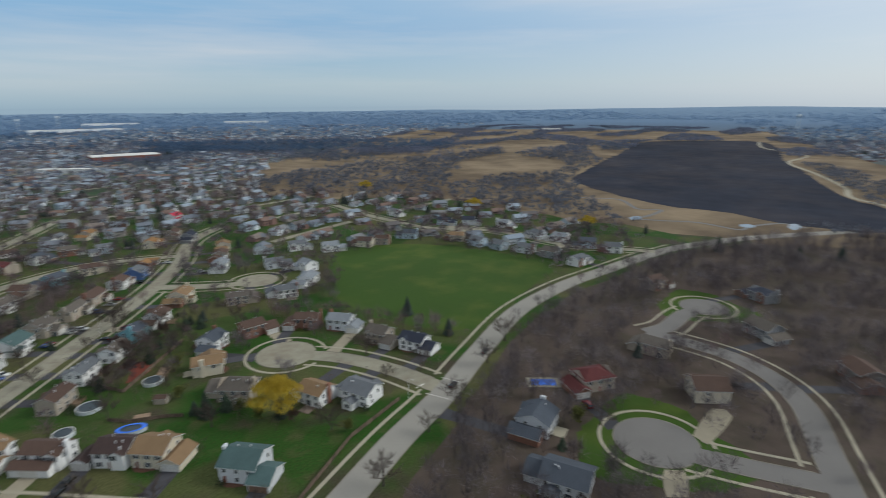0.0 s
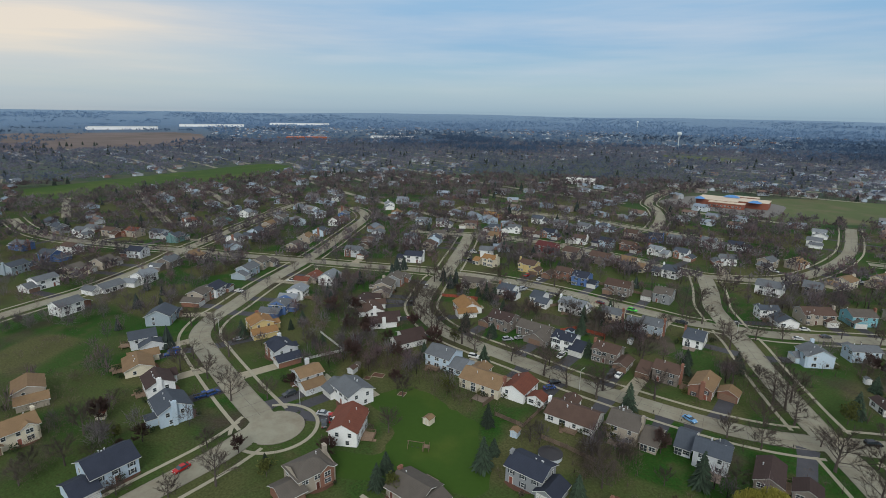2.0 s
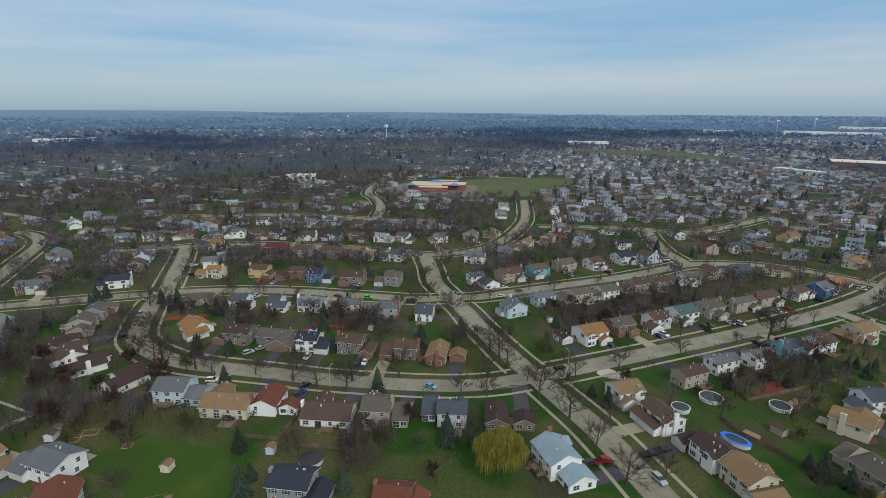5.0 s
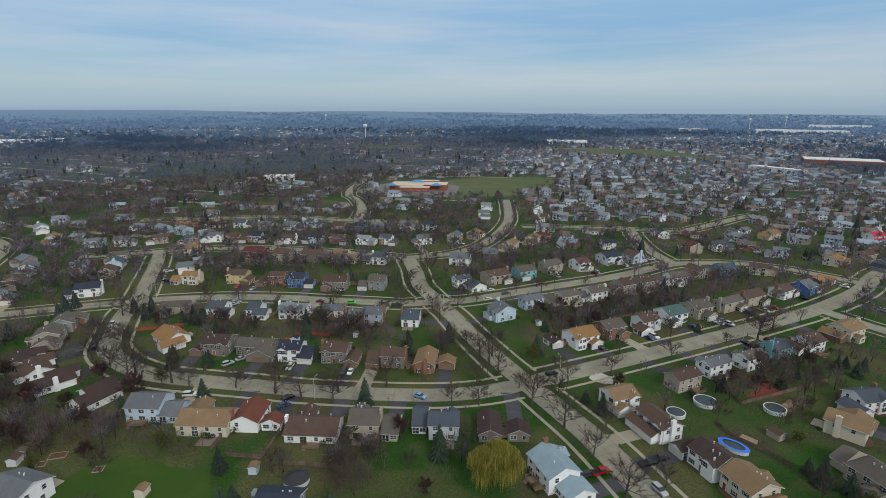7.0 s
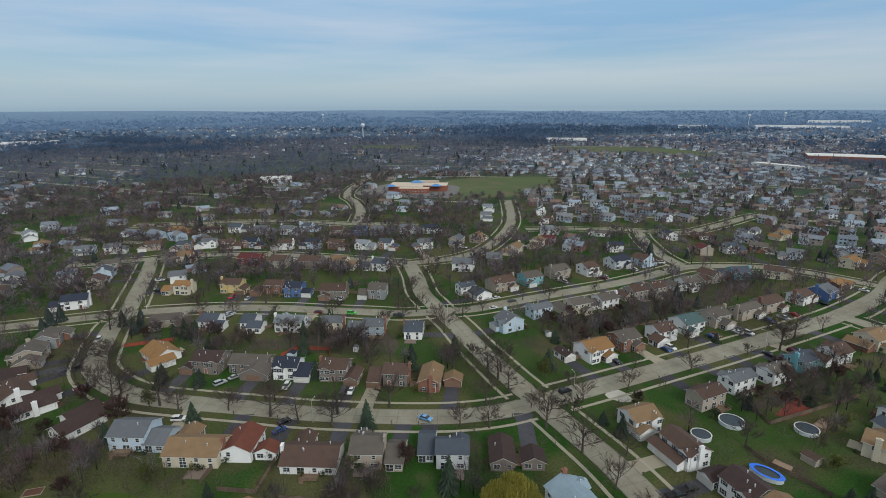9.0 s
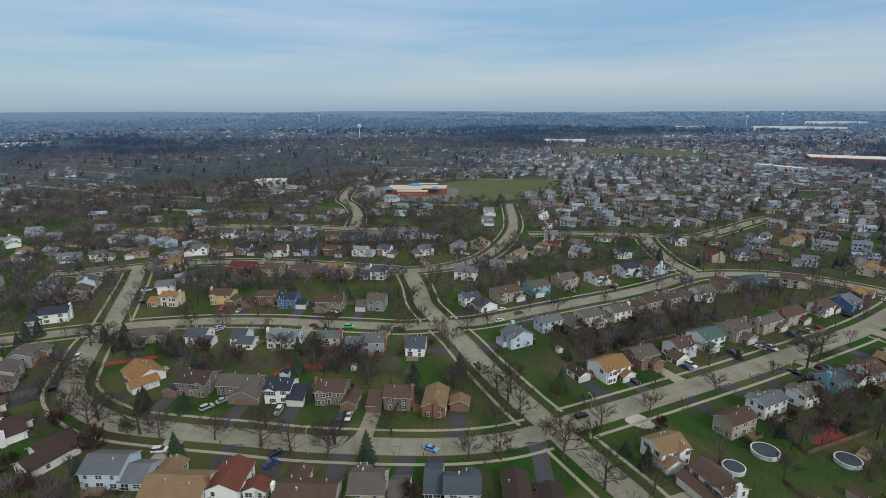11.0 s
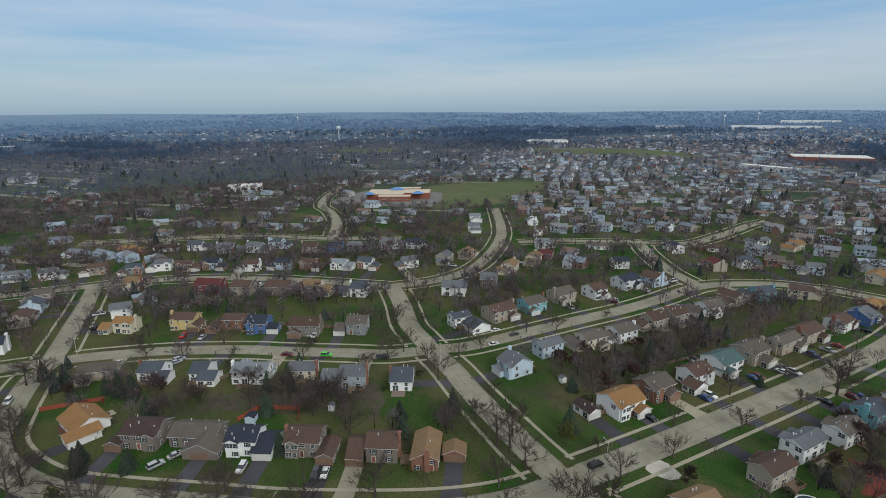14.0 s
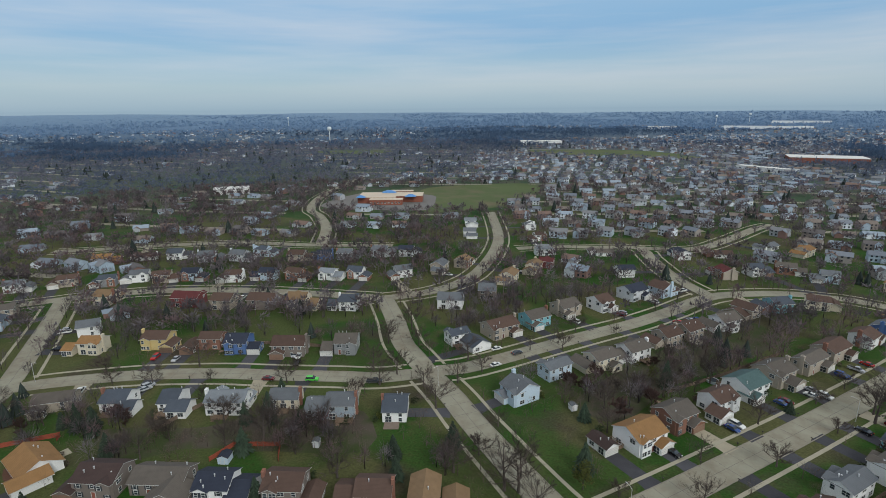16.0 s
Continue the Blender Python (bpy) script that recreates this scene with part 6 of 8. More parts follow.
# trees that stand out along the streets
plant("green", 8.4, 239.0, 0.95, 1)
for x, y in [(-40.5, 234.4), (-143.6, 242.1), (-180.2, 251.4), (-94.8, 250.9), (-85.7, 252.6), (-126.6, 204.9), (-111.1, 205.5), (-27.9, 255.0), (-41.7, 192.5), (-67.8, 154.0), (-123.6, 200.4), (-110.7, 203.6), (-144.5, 238.1), (-76.5, 251.3), (-115.2, 169.4)]:
    if clear_of_houses(x, y, -3.0):
        plant("conifer", x, y, 0.85, group="spruces in the yards")
for x, y in [(-131.4, 187.9), (-115.0, 190.4), (-90.8, 193.4), (-75.4, 193.6), (-216.7, 237.4), (-175.1, 236.0), (-56.3, 231.9), (-11.6, 235.1), (-102.0, 250.3), (-83.7, 242.6), (99.5, 285.7), (109.7, 300.5), (-55.0, 200.1), (-6.1, 204.3), (11.0, 208.6), (21.8, 198.9), (-7.9, 235.0), (-149.8, 205.0), (-133.9, 193.5), (-161.9, 203.7), (-146.5, 194.7), (30.3, 185.4), (91.2, 240.9), (109.9, 266.6)]:
    if clear_of_houses(x, y, -3.0):
        plant("bare", x, y, 1.08, which=int(abs(x)) % 4, group="street trees")
for x, y in [(-128.8, 188.2), (-110.9, 187), (-89.6, 191.5), (-53.8, 193.8), (-7.8, 205), (12.3, 206.1), (21.3, 198.2), (30.2, 187), (-25.8, 239.7), (-7.8, 240.8), (101.9, 291.2), (108.6, 297.9), (150.1, 330.4), (160.2, 345), (173.6, 365.1)]:
    if all((x - a) ** 2 + (y - b) ** 2 > 30 for a, b in TREES):
        plant("bare", x, y, 1.05, which=(0, 1)[int(x) % 2], group="street trees")
for x, y in [(-183.7, 237.4), (-228.5, 315.8), (-235.2, 302.4), (-56, 290.1), (-37, 269.9), (-69.4, 324.8), (-53.8, 315.8), (-141.1, 266.6), (-7.8, 319.2), (63.8, 278.9), (-157.9, 197.1), (-170.2, 212.8)]:
    plant("bare", x, y, 0.9, group="street trees")
for x, y in [(-97.4, 184.8), (-42.6, 194.9), (-171.4, 241.9), (-137.8, 236.3), (-213.9, 234.1), (-213.9, 239.7), (-87.4, 237.4), (-44.8, 246.4), (-28, 250.9), (124.3, 266.6), (129.9, 265.4), (-283.4, 322.6), (-140, 348.3), (40.3, 297.9),
             (76.2, 287.8), (-68.3, 112), (-71.7, 117.6), (-191.5, 98.6), (-239.7, 109.8), (-180.3, 124.3), (-196, 147.8), (-338.2, 200.5), (-212.8, 229.6), (-31.4, 147.8), (-200.5, 178.1), (184.8, 163.5), (191.5, 192.6)]:
    plant("conifer", x, y, 0.9, group="spruces in the yards")
plant("green", -118, 189, 0.8)

# trees that stand out in the back gardens
for x, y in [(-247.2, 101.1), (-223.8, 87.9), (-259.2, 115.9), (-198.6, 93.6), (-178.5, 151.6), (-185.3, 170.9), (-70.9, 112), (-91.6, 259.4), (-90.9, 267.9), (-140.4, 239.9), (-43.5, 243.1), (-28.4, 254.6), (-67.4, 155.5), (-57.1, 144.7), (-54.9, 137.8), (-29.4, 146.7), (9.2, 246.7), (-125.2, 203.8), (-110.4, 205.2), (-213.4, 235.3), (-11.7, 174.9), (119.7, 262), (124.9, 259), (28.2, 215.3), (33.3, 209.8), (86.4, 194.1), (93.9, 187.8)]:
    if clear_of_houses(x, y, -3.5) and all((x - a) ** 2 + (y - b) ** 2 > 12 for a, b in TREES):
        plant("conifer", x, y, 0.95, group="spruces in the yards")
for x, y in [(-192.1, 54.4), (-130, 120.8), (-107.8, 149.4), (-87.8, 109.3), (-105.9, 91.6), (-132.2, 190.4), (-25.2, 180.6), (92.4, 265.6), (-148.1, 165.3), (-141.7, 156.4), (-128.5, 157.2), (92.5, 256.1)]:
    if clear_of_houses(x, y, -3.5) and all((x - a) ** 2 + (y - b) ** 2 > 12 for a, b in TREES):
        plant("bud", x, y, 0.85)
for x, y in [(-144.4, 61.5), (-135.6, 47.9), (-130.1, 44.9), (-131.6, 54.9), (-167.1, 95.6), (-98.3, 144.8), (-96.4, 81.8), (-99.9, 71.4), (-134.4, 101.1), (-60.5, 245.2), (-39.1, 163.5), (-30.3, 167.8), (5.5, 219.1), (-119.9, 147.1), (-33.7, 160.9), (-28.9, 154.9), (-102.6, 252.7), (68.2, 213.9), (79, 232.8), (95, 247.5)]:
    if clear_of_houses(x, y, -3.5) and all((x - a) ** 2 + (y - b) ** 2 > 12 for a, b in TREES):
        plant("bare", x, y, 0.95)
for x, y in [(-91.2, 93), (-63.9, 113.5), (-39.7, 176.2), (-90.1, 157.9), (88.7, 206.9)]:
    if clear_of_houses(x, y, -3.5) and all((x - a) ** 2 + (y - b) ** 2 > 12 for a, b in TREES):
        plant("green", x, y, 0.85)

for x, y in [(-140.3, 237.3), (-125.6, 229.2), (-93.7, 251.6), (-43.4, 243.2), (-126.2, 204.4), (-111.1, 206.1), (-169.6, 236.4), (-181.1, 242.1), (-73.1, 219.8), (-27.7, 253.4), (10.8, 271.8), (76.5, 328.7), (65, 318), (95.1, 242.9)]:
    if clear_of_houses(x, y, -3.5) and all((x - a) ** 2 + (y - b) ** 2 > 12 for a, b in TREES):
        plant("conifer", x, y, 0.95, group="spruces in the yards")
for x, y in [(-112.2, 238.1), (-105.9, 255.1), (-84.7, 247.5), (-59.7, 242.1), (-115.4, 259.8), (-118, 239.6), (-114.8, 229.1), (-72.1, 239.3), (-70.4, 247.9), (17.6, 279.4), (43.2, 313.5), (27.9, 291.5), (49.4, 295.9), (57.2, 308.5), (72.2, 323.6), (87.5, 335.4), (1.9, 332)]:
    if clear_of_houses(x, y, -3.5) and all((x - a) ** 2 + (y - b) ** 2 > 12 for a, b in TREES):
        plant("bare", x, y, 1)
for x, y in [(12.2, 288.2), (21.5, 274), (-131.4, 242.6), (-89.6, 235.1), (-159.6, 232.5)]:
    if clear_of_houses(x, y, -3.5) and all((x - a) ** 2 + (y - b) ** 2 > 12 for a, b in TREES):
        plant("bud", x, y, 0.95)
for x, y in [(8.1, 247.1), (10.5, 240.7), (-159.7, 230.9)]:
    if clear_of_houses(x, y, -3.5) and all((x - a) ** 2 + (y - b) ** 2 > 12 for a, b in TREES):
        plant("green", x, y, 0.9)

for x, y in [(-175.4, 178), (-151.6, 168.1), (-135.5, 167.3), (-121.4, 161.1), (-114.7, 166.5), (-131.6, 146.8), (-119.7, 177.9), (-125.6, 188.6), (-141.1, 186.2), (-176.9, 198), (-139.5, 193.7), (-130.3, 196.4), (-157.3, 162.5)]:
    if clear_of_houses(x, y, -4.5) and road_gap(x, y)[0] > 1.0 and all((x - a) ** 2 + (y - b) ** 2 > 9 for a, b in TREES):
        plant("bud", x, y, 1.15)


def street_rows():
    rnd = random.Random(5)
    for k in ("A", "B", "C", "D", "E", "F", "G", "K", "L", "N", "P", "R", "F2", "L2", "S", "Q", "P2", "H"):
        line = LINES[k]
        nn = normals(line)
        w = ROADS[k][0]
        for side in (-1, 1):
            gap = 6
            for i in range(4, len(line) - 3):
                gap -= 3
                if gap > 0:
                    continue
                p = line[i] + nn[i] * side * (w / 2 + 1.7)
                if road_gap(p.x, p.y, skip=k)[0] < 4 or any((p.x - a) ** 2 + (p.y - b) ** 2 < 64 for a, b in TREES):
                    continue
                if any(abs((m.inverted() @ Vector((p.x, p.y, 0))).x - gx) < 3.2 and -40 < (m.inverted() @ Vector((p.x, p.y, 0))).y < 0 for m, gx, gy, _ in DRIVE_SPOTS if (m.translation - Vector((p.x, p.y, 0))).length < 35):
                    continue
                if k == "R" and side == 1:
                    gap = 40
                    continue
                plant("bare", p.x, p.y, rnd.uniform(0.65, 1.05), group="street trees")
                gap = rnd.uniform(13, 30)


street_rows()


def yard_trees():
    rnd = random.Random(9)
    for m, gx, gy, *_ in DRIVES:
        x0, y0 = m.translation.x, m.translation.y
        for _ in range(rnd.choice((0, 0, 1, 1)) if math.hypot(x0 + 30, y0 - 175) < 125 else rnd.choice((2, 3, 3, 4))):
            for _try in range(6):
                p = m @ Vector((rnd.uniform(-11, 11), rnd.uniform(8, 20), 0))
                if road_gap(p.x, p.y)[0] > 3 and clear_of_houses(p.x, p.y, -1.5) and all((p.x - a) ** 2 + (p.y - b) ** 2 > 16 for a, b in TREES):
                    u = rnd.random()
                    kind = "conifer" if u < 0.07 else "bud" if u < 0.27 else "green" if u < 0.46 else "bare"
                    plant(kind, p.x, p.y, rnd.uniform(0.6, 1.05))
                    break


yard_trees()
# the golden willow by the crossing and the yellow one near the court
w1 = tree_thing("willow_tree", hanging_tree(3, 12.5, 7.4, M_WILLOW, 0.6, 9000), "yellow-green weeping willow behind the houses", "tree")
w1.matrix_basis = pose(5.2, 167.2, 0)
w2 = tree_thing("yellow_tree", hanging_tree(8, 14.0, 9.6, M_GOLD, 0.22, 7500), "rounded bright yellow tree beside the court", "tree")
w2.matrix_basis = pose(100.8, 170, 0)
for i, (x, y, s_) in enumerate(((460, 487, 1.0), (436, 316, 0.9), (417, 193, 0.9))):
    o = copy_thing(w2, pose(x, y, 0, 0, 0, 40 * i) @ Matrix.Diagonal((s_, s_, s_ * 0.8, 1)))
    o.matrix_basis = pose(x, y, 0, 0, 0, 40 * i) @ Matrix.Diagonal((s_, s_, s_ * 0.8, 1))
    tagged(o, "yellow budding tree at the marsh edge")


# ---- woods, undergrowth and the far suburb: too many to count ----
def scatter_mesh(name, v, mat, label, category):
    """Loose triangles from an array of corners (n, 3, 3) as one object of countless pieces."""
    me = bpy.data.meshes.new(name)
    n = len(v)
    me.vertices.add(n * 3)
    me.vertices.foreach_set("co", v.reshape(-1).astype(np.float32))
    me.loops.add(n * 3)
    me.loops.foreach_set("vertex_index", np.arange(n * 3, dtype=np.int32))
    me.polygons.add(n)
    me.polygons.foreach_set("loop_start", np.arange(0, n * 3, 3, dtype=np.int32))
    me.update(calc_edges=True)
    me.materials.append(mat)
    return tagged(new(name, me), label, category, kind="stuff")


rng = np.random.default_rng(11)


def twiggy(xy, height, spread, n, width, base=None):
    """Bare crowns: n slim triangles a tree, leaning out of a short stem."""
    k = len(xy)
    h = height * rng.uniform(0.7, 1.25, k)
    a = rng.uniform(0, 2 * np.pi, (k, n))
    u = rng.random((k, n))
    r0 = spread * 0.45 * rng.random((k, n))
    r1 = spread * (0.35 + 0.65 * rng.random((k, n))) * np.sin(np.pi * (0.15 + 0.75 * u)) ** 0.6
    z0 = h[:, None] * (0.12 + 0.45 * u)
    z1 = h[:, None] * (0.35 + 0.68 * u)
    zb = np.zeros(k) if base is None else base
    c, s = np.cos(a), np.sin(a)
    p = np.stack([xy[:, :1] + c * r0, xy[:, 1:] + s * r0, z0 + zb[:, None]], -1)
    q = np.stack([xy[:, :1] + c * r1, xy[:, 1:] + s * r1, z1 + zb[:, None]], -1)
    t = rng.uniform(0, np.pi, (k, n))
    w = np.stack([np.cos(t), np.sin(t), 0 * t], -1) * width * rng.uniform(0.5, 1.3, (k, n))[..., None]
    tri = np.stack([p - w, p + w, q], 2).reshape(-1, 3, 3)
    stem_w = np.stack([np.full(k, spread * 0.05), np.zeros(k), np.zeros(k)], -1)
    b = np.column_stack([xy, zb])
    stem = np.stack([b - stem_w, b + stem_w, b + np.column_stack([np.zeros((k, 2)), h * 0.7])], 1)
    return np.concatenate([tri, stem])


def puffy(xy, height, spread, n, width, base=None, reach=0.4):
    """Rounded bare crowns: n short twigs a tree, spread through an uneven dome and pointing outwards."""
    k = len(xy)
    h = height * rng.uniform(0.65, 1.3, k)
    sp = spread * rng.uniform(0.7, 1.25, k)
    zb = np.zeros(k) if base is None else base
    d = rng.normal(0, 1, (k, n, 3))
    d[..., 2] = np.abs(d[..., 2]) * 1.1 - 0.45
    d /= np.linalg.norm(d, axis=2, keepdims=True)
    lump = 0.75 + 0.25 * np.sin(d[..., 0] * 5 + rng.uniform(0, 6, (k, 1))) * np.sin(d[..., 1] * 5 + rng.uniform(0, 6, (k, 1)))
    rho = rng.uniform(0.25, 1.0, (k, n)) ** 0.6 * lump
    size = np.stack([sp, sp, h * 0.46], -1)[:, None]
    mid = np.column_stack([xy, zb + h * 0.52])[:, None]
    p = mid + d * rho[..., None] * size * 0.8
    e = d + rng.normal(0, 0.45, (k, n, 3)) + np.array((0, 0, 0.35))
    q = p + e * (reach * sp)[:, None, None] * rng.uniform(0.5, 1.2, (k, n, 1))
    t = rng.uniform(0, np.pi, (k, n))
    w = np.stack([np.cos(t), np.sin(t), 0.3 * np.sin(3 * t)], -1) * width * rng.uniform(0.5, 1.3, (k, n))[..., None]
    tri = np.stack([p - w, p + w, q], 2).reshape(-1, 3, 3)
    b = np.column_stack([xy, zb])
    stem_w = np.column_stack([sp * 0.05, np.zeros(k), np.zeros(k)])
    stem = np.stack([b - stem_w, b + stem_w, b + np.column_stack([np.zeros((k, 2)), h * 0.7])], 1)
    return np.concatenate([tri, stem])


def piny(xy, height, base=None):
    k, n = len(xy), 9
    h = height * rng.uniform(0.7, 1.3, k)
    a = np.linspace(0, 2 * np.pi, n, endpoint=False)[None] + rng.uniform(0, 6, (k, 1))
    zb = np.zeros(k) if base is None else base
    out = []
    for lo, r in ((0.05, 0.30), (0.36, 0.21)):
        c = np.stack([xy[:, :1] + np.cos(a) * h[:, None] * r, xy[:, 1:] + np.sin(a) * h[:, None] * r, (zb + h * lo)[:, None] + 0 * a], -1)
        d = np.stack([xy[:, :1] + np.cos(a + 0.6) * h[:, None] * r, xy[:, 1:] + np.sin(a + 0.6) * h[:, None] * r, (zb + h * lo)[:, None] + 0 * a], -1)
        top = np.broadcast_to(np.column_stack([xy, zb + h * (0.62 + lo)])[:, None], c.shape)
        out.append(np.stack([c, d, top], 2).reshape(-1, 3, 3))
    return np.concatenate(out)


def ring_points(n, r0, r1, a0, a1):
    """Even scatter over a sector round the flight."""
    r = np.sqrt(rng.uniform(r0 ** 2, r1 ** 2, n))
    a = np.radians(rng.uniform(a0, a1, n))
    return np.column_stack([10 - np.sin(a) * r, 60 + np.cos(a) * r])


def patchy(xy, scale, seed):
    return np.array([noise.noise((x / scale + seed, y / scale, seed * 0.37)) for x, y in xy])


FP = np.array([(a, b, r) for a, b, r in FOOTPRINTS])
RP = np.array([(p.x, p.y) for _, p, _ in ALL_PTS])


def free(xy, house_gap=1.0, road=6.0):
    keep = np.ones(len(xy), bool)
    for i in range(0, len(xy), 2000):
        c = xy[i:i + 2000]
        d = np.hypot(c[:, None, 0] - FP[None, :, 0], c[:, None, 1] - FP[None, :, 1]) - FP[None, :, 2]
        e = np.hypot(c[:, None, 0] - RP[None, :, 0], c[:, None, 1] - RP[None, :, 1])
        keep[i:i + 2000] = (d.min(1) > house_gap) & (e.min(1) > road)
    for cx, cy, r in COURTS.values():
        keep &= np.hypot(xy[:, 0] - cx, xy[:, 1] - cy) > r + 5
    return xy[keep]


def inside(xy, poly):
    x, y = xy[:, 0], xy[:, 1]
    r = np.zeros(len(xy), bool)
    for (x0, y0), (x1, y1) in zip(poly, poly[1:] + poly[:1]):
        c = (y0 > y) != (y1 > y)
        r ^= c & (x < (x1 - x0) * (y - y0) / ((y1 - y0) or 1e-9) + x0)
    return r


OPEN = [[(245.3, 302.4), (297.9, 282.2), (317, 216.2), (305.8, 168), (228.5, 156.8), (192.6, 155.7), (179.2, 194.9), (179.2, 229.6)],
        [(-125.4, 604.8), (-154.6, 763.8), (-31.4, 824.3), (-6.7, 765), (-37, 666.4), (-67.2, 619.4)], [(-728, 85.1), (-778.4, 179.2), (-840, 331.5), (-879.2, 461.4), (-761.6, 479.4), (-694.4, 360.6), (-666.4, 184.8), (-638.4, 109.8)],
        [(-78.4, 1405.6), (-33.6, 1327.2), (71.7, 1245.4), (267.7, 1185), (302.4, 1243.2), (201.6, 1409)], [(-543.2, 1344), (-495, 1245.4), (-375.2, 1256.6), (-364, 1360.8)],
        [(-229.6, 610.4), (-229.6, 750.4), (-123.2, 761.6), (-112, 610.4)]]
BELTS = [
    [(-579, 2854), (626, 2698), (500, 2168), (23, 1834), (-46, 1383), (-264, 1358)],
    [(446, 1179), (710, 1417), (484, 988), (408, 1028)],
    [(698, 1578), (1151, 1051), (1181, 908), (784, 613), (652, 828), (730, 997), (598, 1247)],
    [(-1615, 1363), (-1436, 1498), (-940, 1331), (-741, 1067), (-935, 1004), (-1093, 949)],
]
WEST_FIELDS = [(-1400, 60), (-1380, 330), (-1460, 560), (-1900, 760), (-3800, 1300), (-4200, 100), (-1900, 40)]
MARSH = [(370, 582), (470, 370), (442, 241), (448, 67), (493, -45), (640, -95), (900, -70), (1300, 20), (1800, 150), (2500, 320), (3300, 560), (3400, 1000), (2800, 1680), (1680, 1456), (896, 1008), (582, 851)]
BURN = [(790.7, 352.8), (1507.5, 461.4), (1657.6, 212.8), (1122.2, 100.8), (717.9, 11.2), (526.4, -11.2), (515.2, 60.5), (551, 157.9), (672, 319.2)]
EAST_WOOD = [(84, 106.4), (145.6, 125.4), (229.6, 141.1), (319.2, 129.9), (380.8, 116.5), (470.4, 56), (526.4, -22.4), (470.4, -89.6), (280, -67.2), (179.2, -44.8), (134.4, -16.8), (67.2, 44.8)]


# leaf litter under the wood; thickets along the backs of the gardens
sheet("wood_floor", EAST_WOOD, 0.010, M_WOODFLOOR, "brown leaf litter under the leafless wood", "ground", 2.0, 12)
for cx, cy, r in COURTS.values():
    if cx > 130 and cy < 140:
        sheet("court_lawn", [(cx + math.cos(a * 0.7) * (r + 11 + 4 * math.sin(a * 2.1)), cy + math.sin(a * 0.7) * (r + 11 + 4 * math.sin(a * 2.1))) for a in range(9)], 0.014, M_FIELD, "green lawn round the wooded court", "lawn", 1.0, 2)
for pts in ([(168.9, 60.7), (166.7, 56.3), (187.2, 52.8), (188.5, 58.7)], [(147.9, 63.5), (150.6, 59.0), (140.5, 55.8), (137.3, 60.1)]):
    sheet("driveway", pts, 0.16, M_DRIVE_PALE, "pale concrete driveway at the wooded court", "driveway", 0.0, 3)
# the open green behind the court
GREEN = [(-104.1, 135.2), (-100.6, 151.6), (-85.3, 152.5), (-72.5, 152.7), (-62.4, 144.7), (-53.5, 138.7), (-47.5, 130.5), (-62.5, 118.7), (-80.8, 106.7), (-89.7, 110.5), (-78.9, 121.1), (-89.4, 133.2)]
sheet("green_lawn", GREEN, 0.013, M_FIELD, "bright green lawn behind the court", "lawn", 1.2, 2.5)
OPEN.append(GREEN)
BACKS = [
    [(8.2, 281.6), (31.2, 313.4), (61.1, 346.3), (86.1, 367.1), (98.2, 349), (65, 316.4), (41.5, 296.9), (21.7, 272.2)],
    [(-137.4, 239), (-105.9, 246.6), (-82.7, 261.5), (-60.6, 263.3), (-52.8, 245.1), (-78, 239.2), (-107.4, 234.8), (-119.5, 226.6)],
    [(-178.4, 46.1), (-164.1, 56.3), (-202.7, 70.1), (-156.2, 65.6), (-139, 64.6), (-136, 54.9), (-124.2, 45.8), (-131.2, 41.9)],
    [(-45.8, 166.7), (-42.5, 183.9), (-28.9, 176.6), (-22.8, 160.8), (-33.4, 149.9)],
    [(-196, 178), (-178, 160), (-152, 148), (-128, 146), (-112, 152), (-112, 166), (-122, 184), (-146, 190), (-172, 200), (-190, 196)],
    [(-148.7, 153.4), (-136.4, 151.2), (-123, 157.4), (-99.8, 166.5), (-79.6, 162.8), (-81.1, 155.4), (-104.8, 153.4), (-121.6, 146.4), (-139.1, 146.4)],
]

for pts in BACKS[:2]:
    sheet("leaf_litter", pts, 0.012, M_LITTER, "brown leaf litter under leafless thickets", "ground", 1.5, 5)


def drop_open(xy):
    for poly in OPEN:
        xy = xy[~inside(xy, poly)]
    return xy


def ground_z(xy):
    r = np.hypot(xy[:, 0], xy[:, 1] - 60)
    return np.where(r > 2300, 34 * np.clip((r - 2300) / 2600, 0, None) ** 1.6, 0.0) + 27 * np.clip((r - 3500) / 1350, 0, None) ** 2


# the leafless wood round the eastern courts
xy = np.column_stack([rng.uniform(56, 538, 6400), rng.uniform(-101, 146, 6400)])
xy = free(xy[inside(xy, EAST_WOOD)], 0.5, 8.5)
xy = xy[patchy(xy, 22, 3) > -0.22]
scatter_mesh("bare_wood", np.concatenate([puffy(xy[:1300], 10.5, 4.2, 64, 0.10), twiggy(xy[:1300], 10.5, 3.6, 22, 0.10)]), M_TREE_DARK, "dense dark leafless wood round the courts", "woods")
scatter_mesh("bare_wood", puffy(xy[1300:2100], 9.5, 4.0, 70, 0.10), M_MIDTREE, "pale leafless trees in the wood round the courts", "woods")
